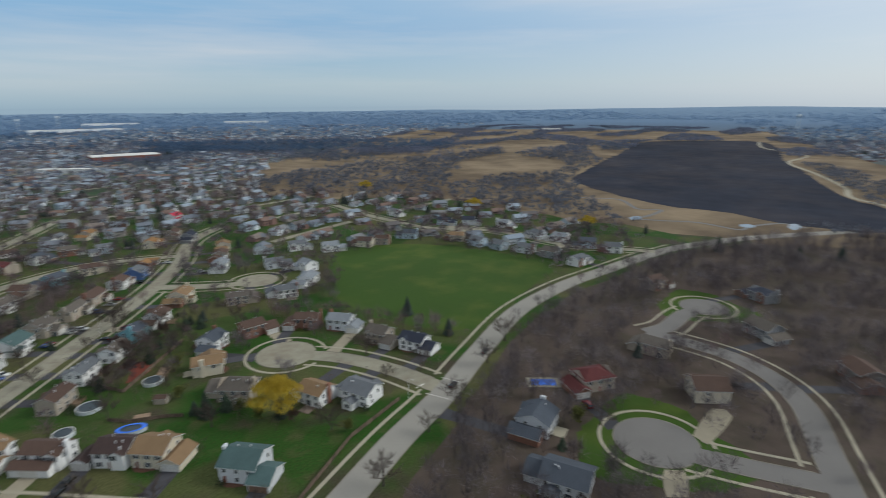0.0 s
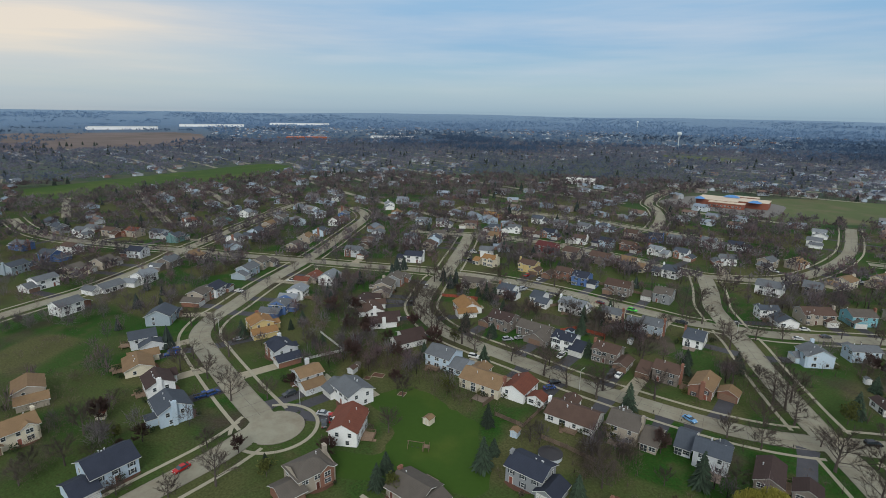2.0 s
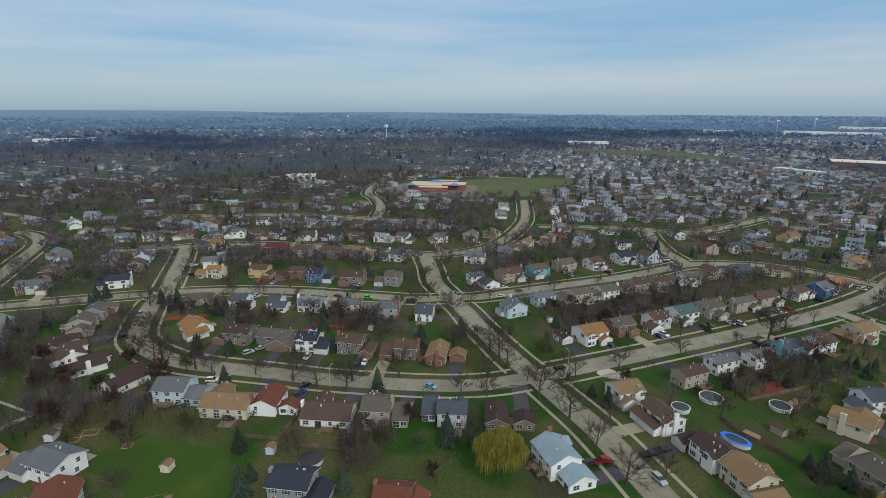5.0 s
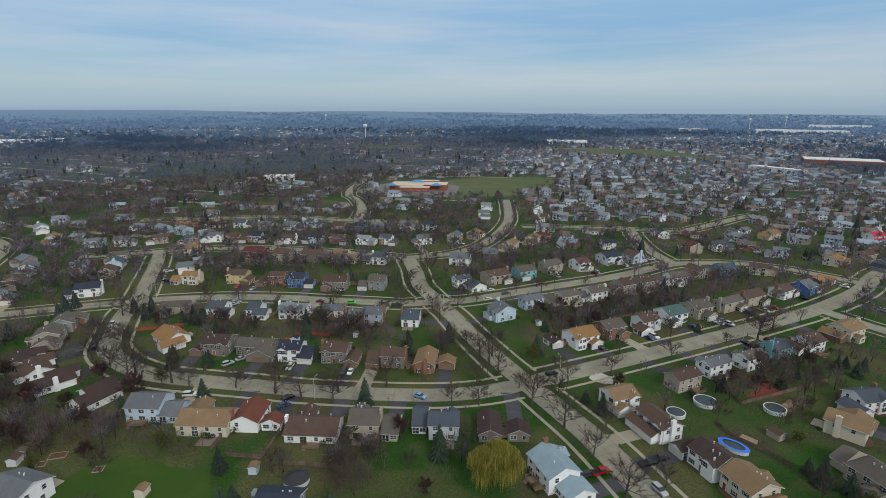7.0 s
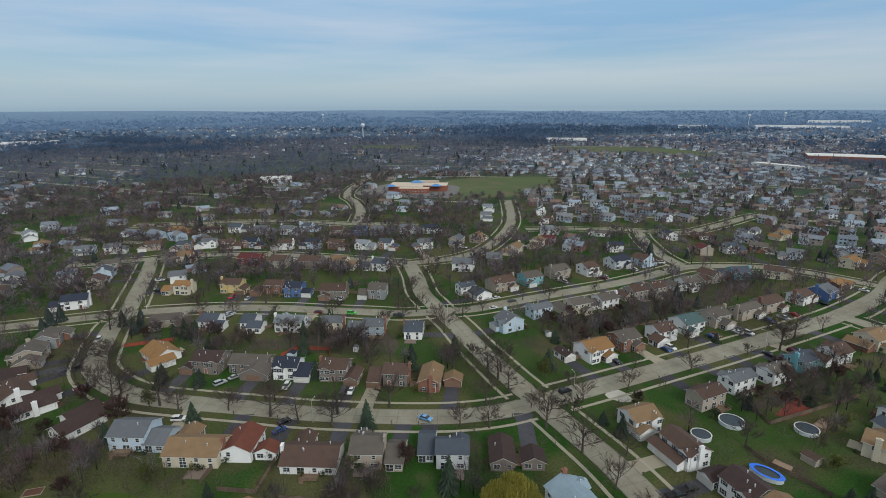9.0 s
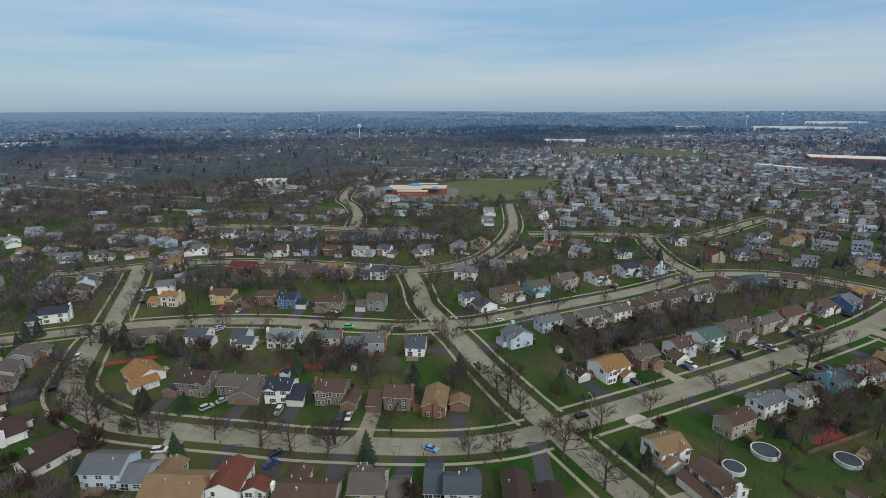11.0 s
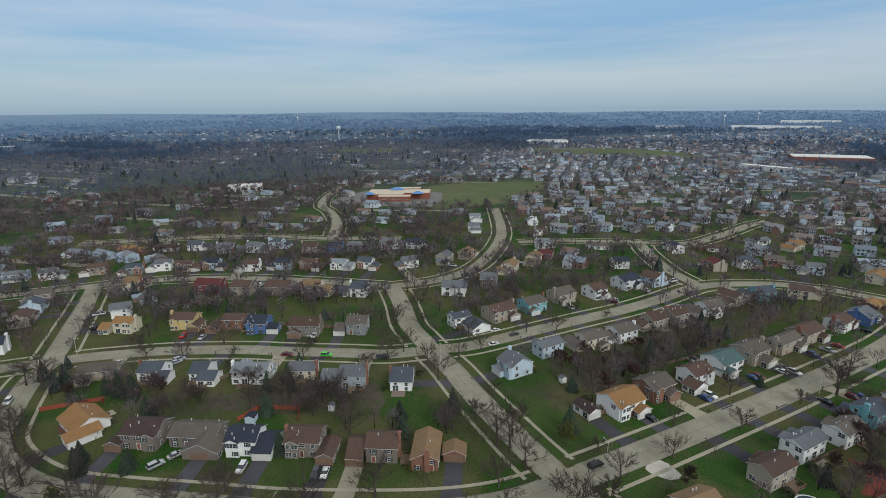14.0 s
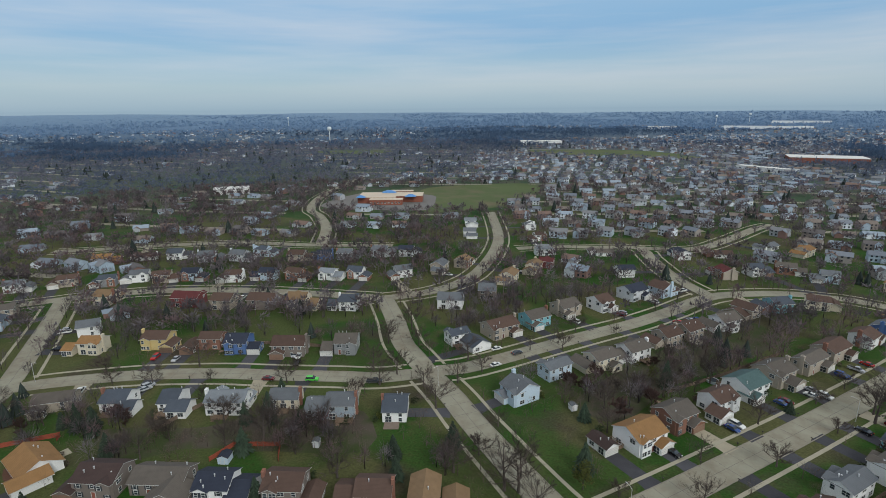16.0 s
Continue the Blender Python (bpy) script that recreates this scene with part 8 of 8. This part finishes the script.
car("sedan", "sky blue", -26.4, 203.7, -14)
car("suv", "silver", 46.5, 175.8, -55)
car("pickup", "red", 32.0, 179.2, 35)
car("sedan", "dark grey", 28.6, 177.5, 35)
car("suv", "white", -178.2, 226.2, -58)
car("suv", "green", -85.4, 279.9, 8)
car("sedan", "white", -21.3, 317, 40)
car("sedan", "red", -108.6, 77.3, -75)
car("suv", "blue", -142.2, 98, 95)
car("pickup", "red", -102.5, 119.8, 150)
car("sedan", "dark grey", -101.4, 116.5, 150)
car("sedan", "black", 150.1, 136.1, 8)
car("sedan", "dark grey", 179.2, 141.1, 12)

car("suv", "white", -79.8, 210.8, -80)
car("suv", "silver", -104.2, 207.2, 62)
car("sedan", "silver", -101.8, 212.2, 62)
car("suv", "dark grey", -58.8, 212.6, -80)
car("sedan", "white", -56.3, 213.4, -80)
car("sedan", "silver", -100.8, 297.3, -80)
car("sedan", "white", -98.6, 296.5, -80)
car("sedan", "black", -96.7, 291.0, -80)
car("pickup", "dark grey", -62.4, 282.5, 8)
car("sedan", "maroon", -101.5, 277.5, 8)
car("sedan", "white", -20.4, 302.8, 40)
car("sedan", "dark grey", -12.8, 314.7, 40)
car("sedan", "black", 34.7, 258.3, -50)
car("suv", "white", 56.9, 276.2, -50)
car("sedan", "blue", 54.9, 274.0, -50)
car("suv", "white", 91.8, 299.6, -50)
car("sedan", "blue", 75.4, 292.1, -50)
car("sedan", "maroon", 77.5, 293.8, -50)
car("sedan", "silver", 89.3, 303.2, -50)
car("pickup", "silver", 112.4, 322.3, -50)
car("sedan", "blue", 105.0, 315.8, -50)
car("suv", "blue", 105.0, 316.8, -50)
car("pickup", "black", 44.8, 186.2, 33)
car("pickup", "black", 48.3, 189.2, 33)
car("suv", "silver", -141.7, 265.2, 60)
car("sedan", "silver", -141.2, 262.9, 60)
car("sedan", "black", -69.1, 191.2, 60)
car("sedan", "blue", -68.1, 186.8, 60)
car("suv", "white", -102.3, 184.4, 20)
car("suv", "black", 16.0, 231.1, 40)


def drive_cars():
    rnd = random.Random(31)
    n = 0
    for m, gx, gy, luck in sorted(DRIVE_SPOTS, key=lambda d: (d[0].translation - Vector((0, 168, 0))).length):
        if rnd.random() > 0.5 or n >= 40 or math.hypot(m.translation.x + 20, m.translation.y - 230) < 120:
            continue
        for k in range(rnd.choice((1, 1, 2))):
            p = m @ Vector((gx - 1.2 + 2.4 * k + rnd.uniform(-.2, .2), gy - rnd.uniform(3.5, 6.0), 0))
            if road_gap(p.x, p.y)[0] < 2.5:
                continue
            turn = math.degrees(m.to_euler().z) + rnd.choice((90, -90)) + rnd.uniform(-4, 4)
            kind = rnd.choice(("sedan", "sedan", "suv", "suv", "pickup"))
            car(kind, rnd.choice(("black", "white", "silver", "dark grey", "blue", "maroon", "silver", "white", "red")) if kind != "pickup" else rnd.choice(("white", "black", "blue")), p.x, p.y, turn)
            n += 1


drive_cars()


# ---- pools, sheds, fences, lamps ----
def round_pool(x, y, r, cover, label, stretch_by=1.0, turn=0, z=1.2, rim_mat=None):
    root = new("pool")
    tagged(root, label, "pool")
    n = 28
    wall = Shape()
    for k in range(n):
        a, b = 2 * math.pi * k / n, 2 * math.pi * (k + 1) / n
        p, q = (math.cos(a) * r, math.sin(a) * r), (math.cos(b) * r, math.sin(b) * r)
        wall.add([(*p, 0), (*q, 0), (*q, z), (*p, z)], [(0, 1, 2, 3)])
    rim = Shape()
    vs = [(math.cos(2 * math.pi * k / n) * rr, math.sin(2 * math.pi * k / n) * rr, z + 0.06) for rr in (r + 0.12, r - (0.6 if rim_mat else 0.22)) for k in range(n)]
    rim.add(vs, [(k, (k + 1) % n, n + (k + 1) % n, n + k) for k in range(n)])
    top = mesh("cover", [(math.cos(2 * math.pi * k / n) * (r - 0.1), math.sin(2 * math.pi * k / n) * (r - 0.1), z - 0.12) for k in range(n)], [tuple(range(n))], [cover])
    part("pool_wall", wall.mesh("pool_wall", [M_POOLWALL]), root)
    part("pool_rim", rim.mesh("pool_rim", [rim_mat or M_TRIM]), root)
    part("cover", top, root)
    root.matrix_world = pose(x, y, 0, 0, 0, turn) @ Matrix.Diagonal((stretch_by, 1, 1, 1))
    return root


round_pool(67.0, 224.9, 3.7, M_POOLCOVER, "round above-ground pool with a dark winter cover and white rim")
round_pool(88.0, 225.8, 3.3, M_POOLCOVER, "round above-ground pool with dark water beside a wooden deck")
round_pool(56.3, 215.0, 2.9, M_POOLCOVER, "round above-ground pool under a taut dark cover")
round_pool(-45.6, 155.7, 3.4, M_POOLBLACK, "round above-ground pool under a black winter cover", rim_mat=M_POOLBLACK)
round_pool(69.7, 200.7, 2.4, M_POOLCOVER, "oval above-ground pool with a bright blue rim", 1.75, -35, rim_mat=M_POOLBLUE)
round_pool(57.7, 304.6, 2.0, M_POOLCOVER, "small round trampoline pool with a dark cover", z=0.8)
pool = new("swimming_pool")
tagged(pool, "rectangular sunken pool with a bright blue cover and pale paving", "pool")
part("paving", Shape().box(-5.8, -3.4, 0, 5.8, 3.4, 0.12).mesh("paving", [M_WALK]), pool)
part("cover", Shape().box(-4.4, -2.2, 0.121, 4.4, 2.2, 0.2).mesh("cover", [M_POOLBLUE]), pool)
pool.matrix_world = pose(171.4, 111.4, 0, 0, 0, -55)
pd = new("pool_deck", Shape().box(-2.2, -1.2, 0, 2.2, 1.2, 1.1).mesh("pool_deck", [M_DECK]))
pd.matrix_world = pose(74.8, 205.2, 0, 0, 0, -35)
tagged(pd, "orange-brown wooden deck beside the blue-rimmed pool", "deck")
pd = new("pool_deck", Shape().box(-3.2, -1.6, 0, 3.2, 1.6, 1.15).mesh("pool_deck", [M_DECK]))
pd.matrix_world = pose(93.9, 229.9, 0, 0, 0, 50)
tagged(pd, "orange-brown wooden deck beside the round pool", "deck")


def shed(x, y, turn, w, d, wall, roof, label):
    root = new("garden_shed")
    tagged(root, label, "shed", "garden sheds")
    part("wall", gable_walls(Shape(), -w / 2, -d / 2, w / 2, d / 2, 2.0, w * 0.22, "y").mesh("wall", [wall_mat(wall)]), root)
    part("roof", gable_roof(Shape(), -w / 2, -d / 2, w / 2, d / 2, 2.0, w * 0.22, "y", 0.2, 0.1).mesh("roof", [roof_mat(roof), M_TRIM]), root)
    part("door", framed("door", [-0.6, -0.5, 0.5, 0.6], [0, 0.05, 1.75, 1.85], {(1, 1)}, [M_TRIM, wall_mat(wall)]), root, at=pose(0, -d / 2 - 0.01, 0))
    root.matrix_world = pose(x, y, 0, 0, 0, turn)


shed(-124.3, 142.2, 20, 2.6, 3.0, "lightgrey", "brown", "small grey garden shed with a brown roof")
shed(-81.0, 141.3, 10, 2.6, 2.8, "cream", "tan", "small cream playhouse with a tan roof")
shed(-58.7, 156.2, 15, 2.3, 2.6, "lightblue", "tan", "small pale blue garden shed with a tan roof")
shed(83.6, 210.1, 40, 3.2, 4.0, "beige", "brown", "low beige garden shed with a brown roof")
shed(-90.3, 232.9, 8, 3.0, 3.2, "lightblue", "navy", "pale blue garden shed with a navy roof")
shed(-67.6, 244.0, 8, 1.8, 2.0, "lightgrey", "grey", "tiny pale grey garden shed")
shed(7.5, 277.3, 30, 2.0, 2.2, "white", "grey", "small white garden shed")
shed(-125.4, 145, 40, 2.2, 2.4, "greybrown", "greybrown", "weathered brown garden shed")
shed(-151.2, 67.2, 60, 2.6, 2.2, "cream", "red", "low cream hutch with a red roof")


def fence(points, h, mat, label, picket=False):
    root = new("fence")
    tagged(root, label, "fence", "garden fences")
    for a, b in zip(points, points[1:]):
        a, b = Vector((*a, 0)), Vector((*b, 0))
        n = max(1, round((b - a).length / 2.4))
        ang = math.degrees(math.atan2(b.y - a.y, b.x - a.x))
        step = (b - a).length / n
        # overlapping boards, every second one set back behind its neighbours
        k = max(2, int(step / 0.15))
        vs, fs = [], []
        for i in range(k):
            y, z = (0.0, h) if i % 2 else (-0.03, h - 0.03)
            for x in (i * step / k, (i + 1) * step / k):
                vs += [(x, y, 0.05), (x, y, z), (x, y + 0.025, z), (x, y + 0.025, 0.05)]
        for i in range(2 * k - 1):
            fs += [(4 * i + a, 4 * i + 4 + a, 4 * i + 4 + b_, 4 * i + b_) for a, b_ in ((0, 1), (1, 2), (2, 3))]
        pm = mesh("fence_panel", vs, fs, [mat])
        post = Shape().box(-0.05, -0.05, 0, 0.05, 0.05, h + 0.08).mesh("post", [mat])
        for i in range(n):
            p = a + (b - a) * (i / n)
            part("fence_panel", pm, root, at=pose(p.x, p.y, 0, 0, 0, ang))
            part("post", post, root, at=pose(p.x, p.y, 0, 0, 0, ang))


fence([(-144.6, 133.8), (-141.5, 149.5), (-163.6, 151.8)], 1.2, M_TRIM, "white painted board fence round a back lawn")
fence([(-94.6, 231.7), (-91.7, 239.3), (-78.2, 241.9), (-75.2, 234.9)], 1.6, M_REDFENCE, "reddish stained board fence round a yard")
fence([(-162.8, 224.0), (-154.9, 229.4), (-147.1, 234.2), (-146.0, 231.8)], 1.6, M_REDFENCE, "reddish stained board fence behind the ranch house")
fence([(-75.9, 160.6), (-77.5, 171.9)], 1.7, M_FENCE, "weathered grey board fence between two gardens")
fence([(-69.9, 159.8), (-59.7, 161.3), (-62.5, 177.9)], 1.5, M_FENCE, "weathered brown board fence round a garden")
fence([(-52.6, 160.8), (-44.3, 162.2), (-35.7, 162.8)], 1.5, M_FENCE, "dark brown board fence behind the houses")
sheet("mulch_path", [(85.6, 249.1), (95.2, 244.2), (91.2, 235.8), (81.8, 232.7), (87.5, 241.9)], 0.03, M_REDMULCH, "bright reddish bark mulch strip along the fence", "mulch", 0.8, 2)
sheet("concrete_pad", [(29.3, 232.9), (34.0, 237.6), (38.5, 232.0), (35.0, 229.4)], 0.07, M_PALEPAD, "pale new concrete slab beside the footway", "slab", 0.2, 2)
fence([(73.9, 243), (89.6, 255.4), (105.3, 267.7)], 1.6, M_FENCE, "weathered brown board fence behind the wide street")
fence([(67.5, 212.8), (71.7, 205.7), (79.4, 200), (83.3, 195.5)], 1.3, M_FENCE, "weathered low board fence behind the blue pool")
fence([(73.7, 243.5), (78.5, 227.1)], 1.3, M_FENCE, "weathered board fence across a back garden")
fence([(78.5, 227.1), (94, 238.2), (112.9, 251.9)], 1.5, M_FENCE, "weathered brown board fence between the pools")
fence([(40.3, 293.4), (65, 311.4), (89.6, 331.5)], 1.5, M_FENCE, "dark board fence between back gardens")
fence([(-121, 239.7), (-116.5, 253.1), (-112, 264.3)], 1.5, M_FENCE, "grey board fence between back gardens")
fence([(-156.8, 293.4), (-134.4, 302.4), (-112, 306.9), (-89.6, 306.9)], 1.5, M_FENCE, "weathered board fence behind the middle street")
fence([(80.6, 134.4), (107.5, 143.4), (132.2, 145.6)], 1.5, M_FENCE, "weathered board fence along the park road")


def street_lamp(x, y, turn):
    root = new("street_lamp")
    tagged(root, "slim street lamp with a curved arm by the kerb", "street lamp", "street lamps")
    part("pole", Shape().tube((0, 0, 0), (0, 0, 7.6), 0.09, 0.06, 8, 0, True).mesh("pole", [M_VENT]), root)
    part("arm", Shape().tube((0, 0, 7.5), (0.8, 0, 7.9), 0.05, 0.04, 6).tube((0.8, 0, 7.9), (1.8, 0, 7.95), 0.04, 0.04, 6).mesh("arm", [M_VENT]), root)
    part("lantern", Shape().tube((1.7, 0, 7.95), (2.4, 0, 7.9), 0.13, 0.09, 8, 0, True).mesh("lantern", [M_LAMP]), root)
    root.matrix_world = pose(x, y, 0, 0, 0, turn)


for x, y, t in ((19, 231.8, 120), (-116.5, 116.5, -90), (-190.4, 118.7, -60), (-60.5, 193.8, 90), (94.1, 285.6, 140), (-39.2, 284.5, -120), (-185.9, 261, 0), (134.4, 143.4, -90)):
    street_lamp(x, y, t)


def mailbox_mesh():
    return Shape().box(-0.05, -0.05, 0, 0.05, 0.05, 1.0).mesh("post", [M_POST]), Shape().tube((0, -0.3, 1.1), (0, 0.3, 1.1), 0.16, 0.16, 8, 0, True).mesh("box", [M_POST])


MB = mailbox_mesh()


def mailboxes():
    n = 0
    for m, gx, gy, luck in sorted(DRIVE_SPOTS, key=lambda d: (d[0].translation - Vector((0, 168, 0))).length)[:60]:
        for i in range(2, 60):
            p = m @ Vector((gx + 3.6, gy - 0.5 * i, 0))
            if road_gap(p.x, p.y)[0] < 0.7:
                root = new("mailbox")
                tagged(root, "dark mailbox on a wooden post at the kerb", "mailbox", "mailboxes")
                part("post", MB[0], root)
                part("box", MB[1], root)
                root.matrix_world = pose(p.x, p.y, 0, 0, 0, math.degrees(m.to_euler().z))
                break


mailboxes()


# swing and climbing frames
def play_frame(x, y, turn, label):
    root = new("play_frame")
    tagged(root, label, "playset")
    for sx in (-2.2, 2.2):
        for sy in (-0.9, 0.9):
            part("leg", Shape().tube((sx, sy, 0), (sx, 0, 2.3), 0.07, 0.06, 6).mesh("leg", [M_DECK]), root)
    part("beam", Shape().tube((-2.4, 0, 2.3), (2.4, 0, 2.3), 0.08, 0.08, 6, 0, True).mesh("beam", [M_DECK]), root)
    for sx in (-1.0, 0.6):
        part("swing", Shape().box(sx - 0.25, -0.1, 0.5, sx + 0.25, 0.1, 0.55).tube((sx - .22, 0, .55), (sx - .22, 0, 2.3), .015, .015, 4).tube((sx + .22, 0, .55), (sx + .22, 0, 2.3), .015, .015, 4).mesh("swing", [M_POST]), root)
    part("platform", Shape().box(2.4, -0.8, 1.2, 4.0, 0.8, 1.3).box(2.4, -0.8, 0, 2.5, -0.7, 2.2).box(3.9, -0.8, 0, 4.0, -0.7, 2.2).box(2.4, 0.7, 0, 2.5, 0.8, 2.2).box(3.9, 0.7, 0, 4.0, 0.8, 2.2).mesh("platform", [M_DECK]), root)
    root.matrix_world = pose(x, y, 0, 0, 0, turn)


play_frame(-73.9, 129.9, 35, "weathered wooden swing and climbing frame on the lawn")
play_frame(33.6, 282.2, 60, "wooden swing and climbing frame behind the house")
play_frame(-134.4, 293.4, 10, "wooden swing and climbing frame in a back garden")


# ---- landmarks ----
def school():
    root = new("school")
    tagged(root, "low red-brick school with tan flat roofs and blue canopies", "school")
    for x0, y0, x1, y1, h in ((-34, -16, 6, 18, 6.0), (6, -10, 34, 14, 6.6), (-20, -26, 14, -15.9, 5.2), (-8, 18.1, 22, 26, 7.4)):
        part("wall", Shape().box(x0, y0, 0, x1, y1, h).mesh("wall", [M_BRICKWALL]), root)
        part("roof", Shape().box(x0 - 0.4, y0 - 0.4, h, x1 + 0.4, y1 + 0.4, h + 0.5).mesh("roof", [M_TANROOF]), root)
    for cx, cy, r in ((-30, -19, 5), (22, -13, 6), (-4, 16, 8)):
        c = Shape().add([(cx - r, cy - r * 0.7, 6.9), (cx + r, cy - r * 0.7, 6.9), (cx + r, cy + r * 0.7, 6.9), (cx - r, cy + r * 0.7, 6.9), (cx - r * 0.3, cy, 9.2), (cx + r * 0.3, cy, 9.2)],
                        [(0, 1, 5, 4), (1, 2, 5), (2, 3, 4, 5), (3, 0, 4), (0, 3, 2, 1)])
        part("canopy", c.mesh("canopy", [M_BLUEROOF]), root, "blue metal canopy roof")
    for i in range(9):
        part("window", WINDOWS["wide"], root, at=pose(-18 + 3.6 * i, -26.02, 2.2))
    root.matrix_world = pose(-168, 663, 0, 0, 0, 10)


school()
sheet("school_yard", [(-229.6, 618.2), (-132.2, 610.4), (-117.6, 627.2), (-121, 672), (-136.6, 707.8), (-212.8, 716.8)], 0.075, M_ASPHALT_ROAD, "grey paved yard round the school", "paving")


def water_tower(x, y, h, label):
    r = math.hypot(x, y - 60)
    root = new("water_tower")
    tagged(root, label, "water tower", "water towers")
    n, ball = 16, Shape()
    rad = h * 0.16
    part("column", Shape().tube((0, 0, 0), (0, 0, h * 0.12), h * 0.07, h * 0.035, 12).tube((0, 0, h * 0.12), (0, 0, h - rad), h * 0.033, h * 0.033, 12).mesh("column", [M_STEEL]), root)
    rows_ = 8
    vs = [(math.cos(2 * math.pi * k / n) * rad * math.sin(math.pi * j / rows_), math.sin(2 * math.pi * k / n) * rad * math.sin(math.pi * j / rows_), h - rad * 0.9 * math.cos(math.pi * j / rows_)) for j in range(rows_ + 1) for k in range(n)]
    ball.add(vs, [(j * n + k, j * n + (k + 1) % n, (j + 1) * n + (k + 1) % n, (j + 1) * n + k) for j in range(rows_) for k in range(n)])
    part("tank", ball.mesh("tank", [M_STEEL]), root)
    root.matrix_world = pose(x, y, far_rise(r))


water_tower(-644, 1629.6, 42, "pale blue-grey water tower on a slim column among trees")
water_tower(805.3, 2979.2, 44, "pale water tower far off near the horizon")
water_tower(-1512, 3080, 44, "pale water tower far off near the horizon")
water_tower(2632, 190.4, 48, "pale water tower beyond the burnt field")
water_tower(1064, 3304, 46, "pale water tower far off near the horizon")


def warehouse(x, y, turn, w, d, h, wall, roof, label):
    r = math.hypot(x, y - 60)
    root = new("warehouse")
    tagged(root, label, "warehouse", "distant warehouses")
    part("wall", Shape().box(-w / 2, -d / 2, -2, w / 2, d / 2, h).mesh("wall", [wall]), root)
    part("roof", Shape().box(-w / 2 - 0.3, -d / 2 - 0.3, h, w / 2 + 0.3, d / 2 + 0.3, h + 0.7).mesh("roof", [roof]), root)
    for i in range(5):
        part("dock_door", Shape().box(-1.8, -0.1, 0, 1.8, 0, 4).mesh("dock_door", [M_POST]), root, at=pose(-w / 2 + w * (i + 0.5) / 5, -d / 2 - 0.02, 0.1))
    root.matrix_world = pose(x, y, far_rise(r), 0, 0, turn)


WALLW = wall_mat("white")
warehouse(476, 1159.2, -15, 115, 60, 9, M_BRICKWALL, M_FLATROOF, "big brick store with a white flat roof")
warehouse(319.2, 1002.4, -50, 75, 16, 6, WALLW, M_FLATROOF, "long low white building with a flat roof")
warehouse(-22.4, 1612.8, 5, 110, 40, 9, WALLW, M_FLATROOF, "white industrial building among trees")
warehouse(918.4, 2654.4, -18, 330, 60, 10, WALLW, M_FLATROOF, "very long white warehouse near the horizon")
warehouse(504, 2710.4, -8, 120, 50, 9, WALLW, M_FLATROOF, "white warehouse near the horizon")
warehouse(-2576, 627.2, 72, 260, 80, 10, WALLW, M_FLATROOF, "very long white warehouse near the horizon")
warehouse(-2777.6, 1075.2, 65, 300, 70, 10, WALLW, M_FLATROOF, "very long white warehouse near the horizon")
warehouse(-2822.4, 1590.4, 58, 330, 80, 10, WALLW, M_FLATROOF, "very long white warehouse near the horizon")
warehouse(-1545.6, 918.4, 60, 130, 40, 8, M_BRICKWALL, material("orange_awning", (0.50, 0.16, 0.07), 0.7), "long orange-fronted shopping strip")
warehouse(-1467.2, 1209.6, 48, 150, 40, 8, WALLW, M_FLATROOF, "pale shopping strip with a flat roof")
warehouse(1293.6, 3248, -22, 260, 70, 10, WALLW, M_FLATROOF, "long white warehouse near the horizon")
warehouse(1904, 2912, -34, 240, 70, 10, WALLW, M_FLATROOF, "long white warehouse near the horizon")
warehouse(1993.6, 974.4, -64, 70, 40, 9, WALLW, M_FLATROOF, "white domed plant building in the marsh")
warehouse(-375.2, 688.8, 30, 40, 22, 6, WALLW, M_FLATROOF, "white flat-roofed building among trees")


# timber-edged garden beds on the lawn
def garden_bed(x, y, turn, w, d):
    root = new("garden_bed")
    tagged(root, "timber-edged bare garden bed in the lawn", "garden bed", "garden beds")
    part("soil", Shape().box(-w / 2 + 0.1, -d / 2 + 0.1, 0, w / 2 - 0.1, d / 2 - 0.1, 0.1).mesh("soil", [M_MULCH]), root)
    for a in ((-w / 2, -d / 2, w / 2, -d / 2 + 0.14), (-w / 2, d / 2 - 0.14, w / 2, d / 2), (-w / 2, -d / 2 + 0.14, -w / 2 + 0.14, d / 2 - 0.14), (w / 2 - 0.14, -d / 2 + 0.14, w / 2, d / 2 - 0.14)):
        part("edging", Shape().box(a[0], a[1], 0, a[2], a[3], 0.18).mesh("edging", [M_TIMBER]), root)
    root.matrix_world = pose(x, y, 0, 0, 0, turn)


M_TIMBER = material("weathered_timber", (0.30, 0.25, 0.19), 0.9, fine=5, vary=0.3)
garden_bed(-116.1, 147.8, 30, 4.5, 3)
garden_bed(-117.1, 143.7, 30, 2.4, 2.4)
garden_bed(-100.0, 146.0, 25, 2.6, 2.6)
# painted stop bar and crossing lines where the court meets the park road
for x, y, turn, w, d in ((143.3, 145.8, -6, 0.5, 4.0), (141.5, 136.5, 10, 9.0, 0.25), (153.5, 138.8, 10, 9.0, 0.25)):
    ob = new("road_marking", Shape().box(-w / 2, -d / 2, 0.0, w / 2, d / 2, 0.006).mesh("road_marking", [M_PAINT]))
    ob.matrix_world = pose(x, y, 0.085, 0, 0, turn + 90)
    tagged(ob, "worn white painted line on the road", "road marking", kind="structure")
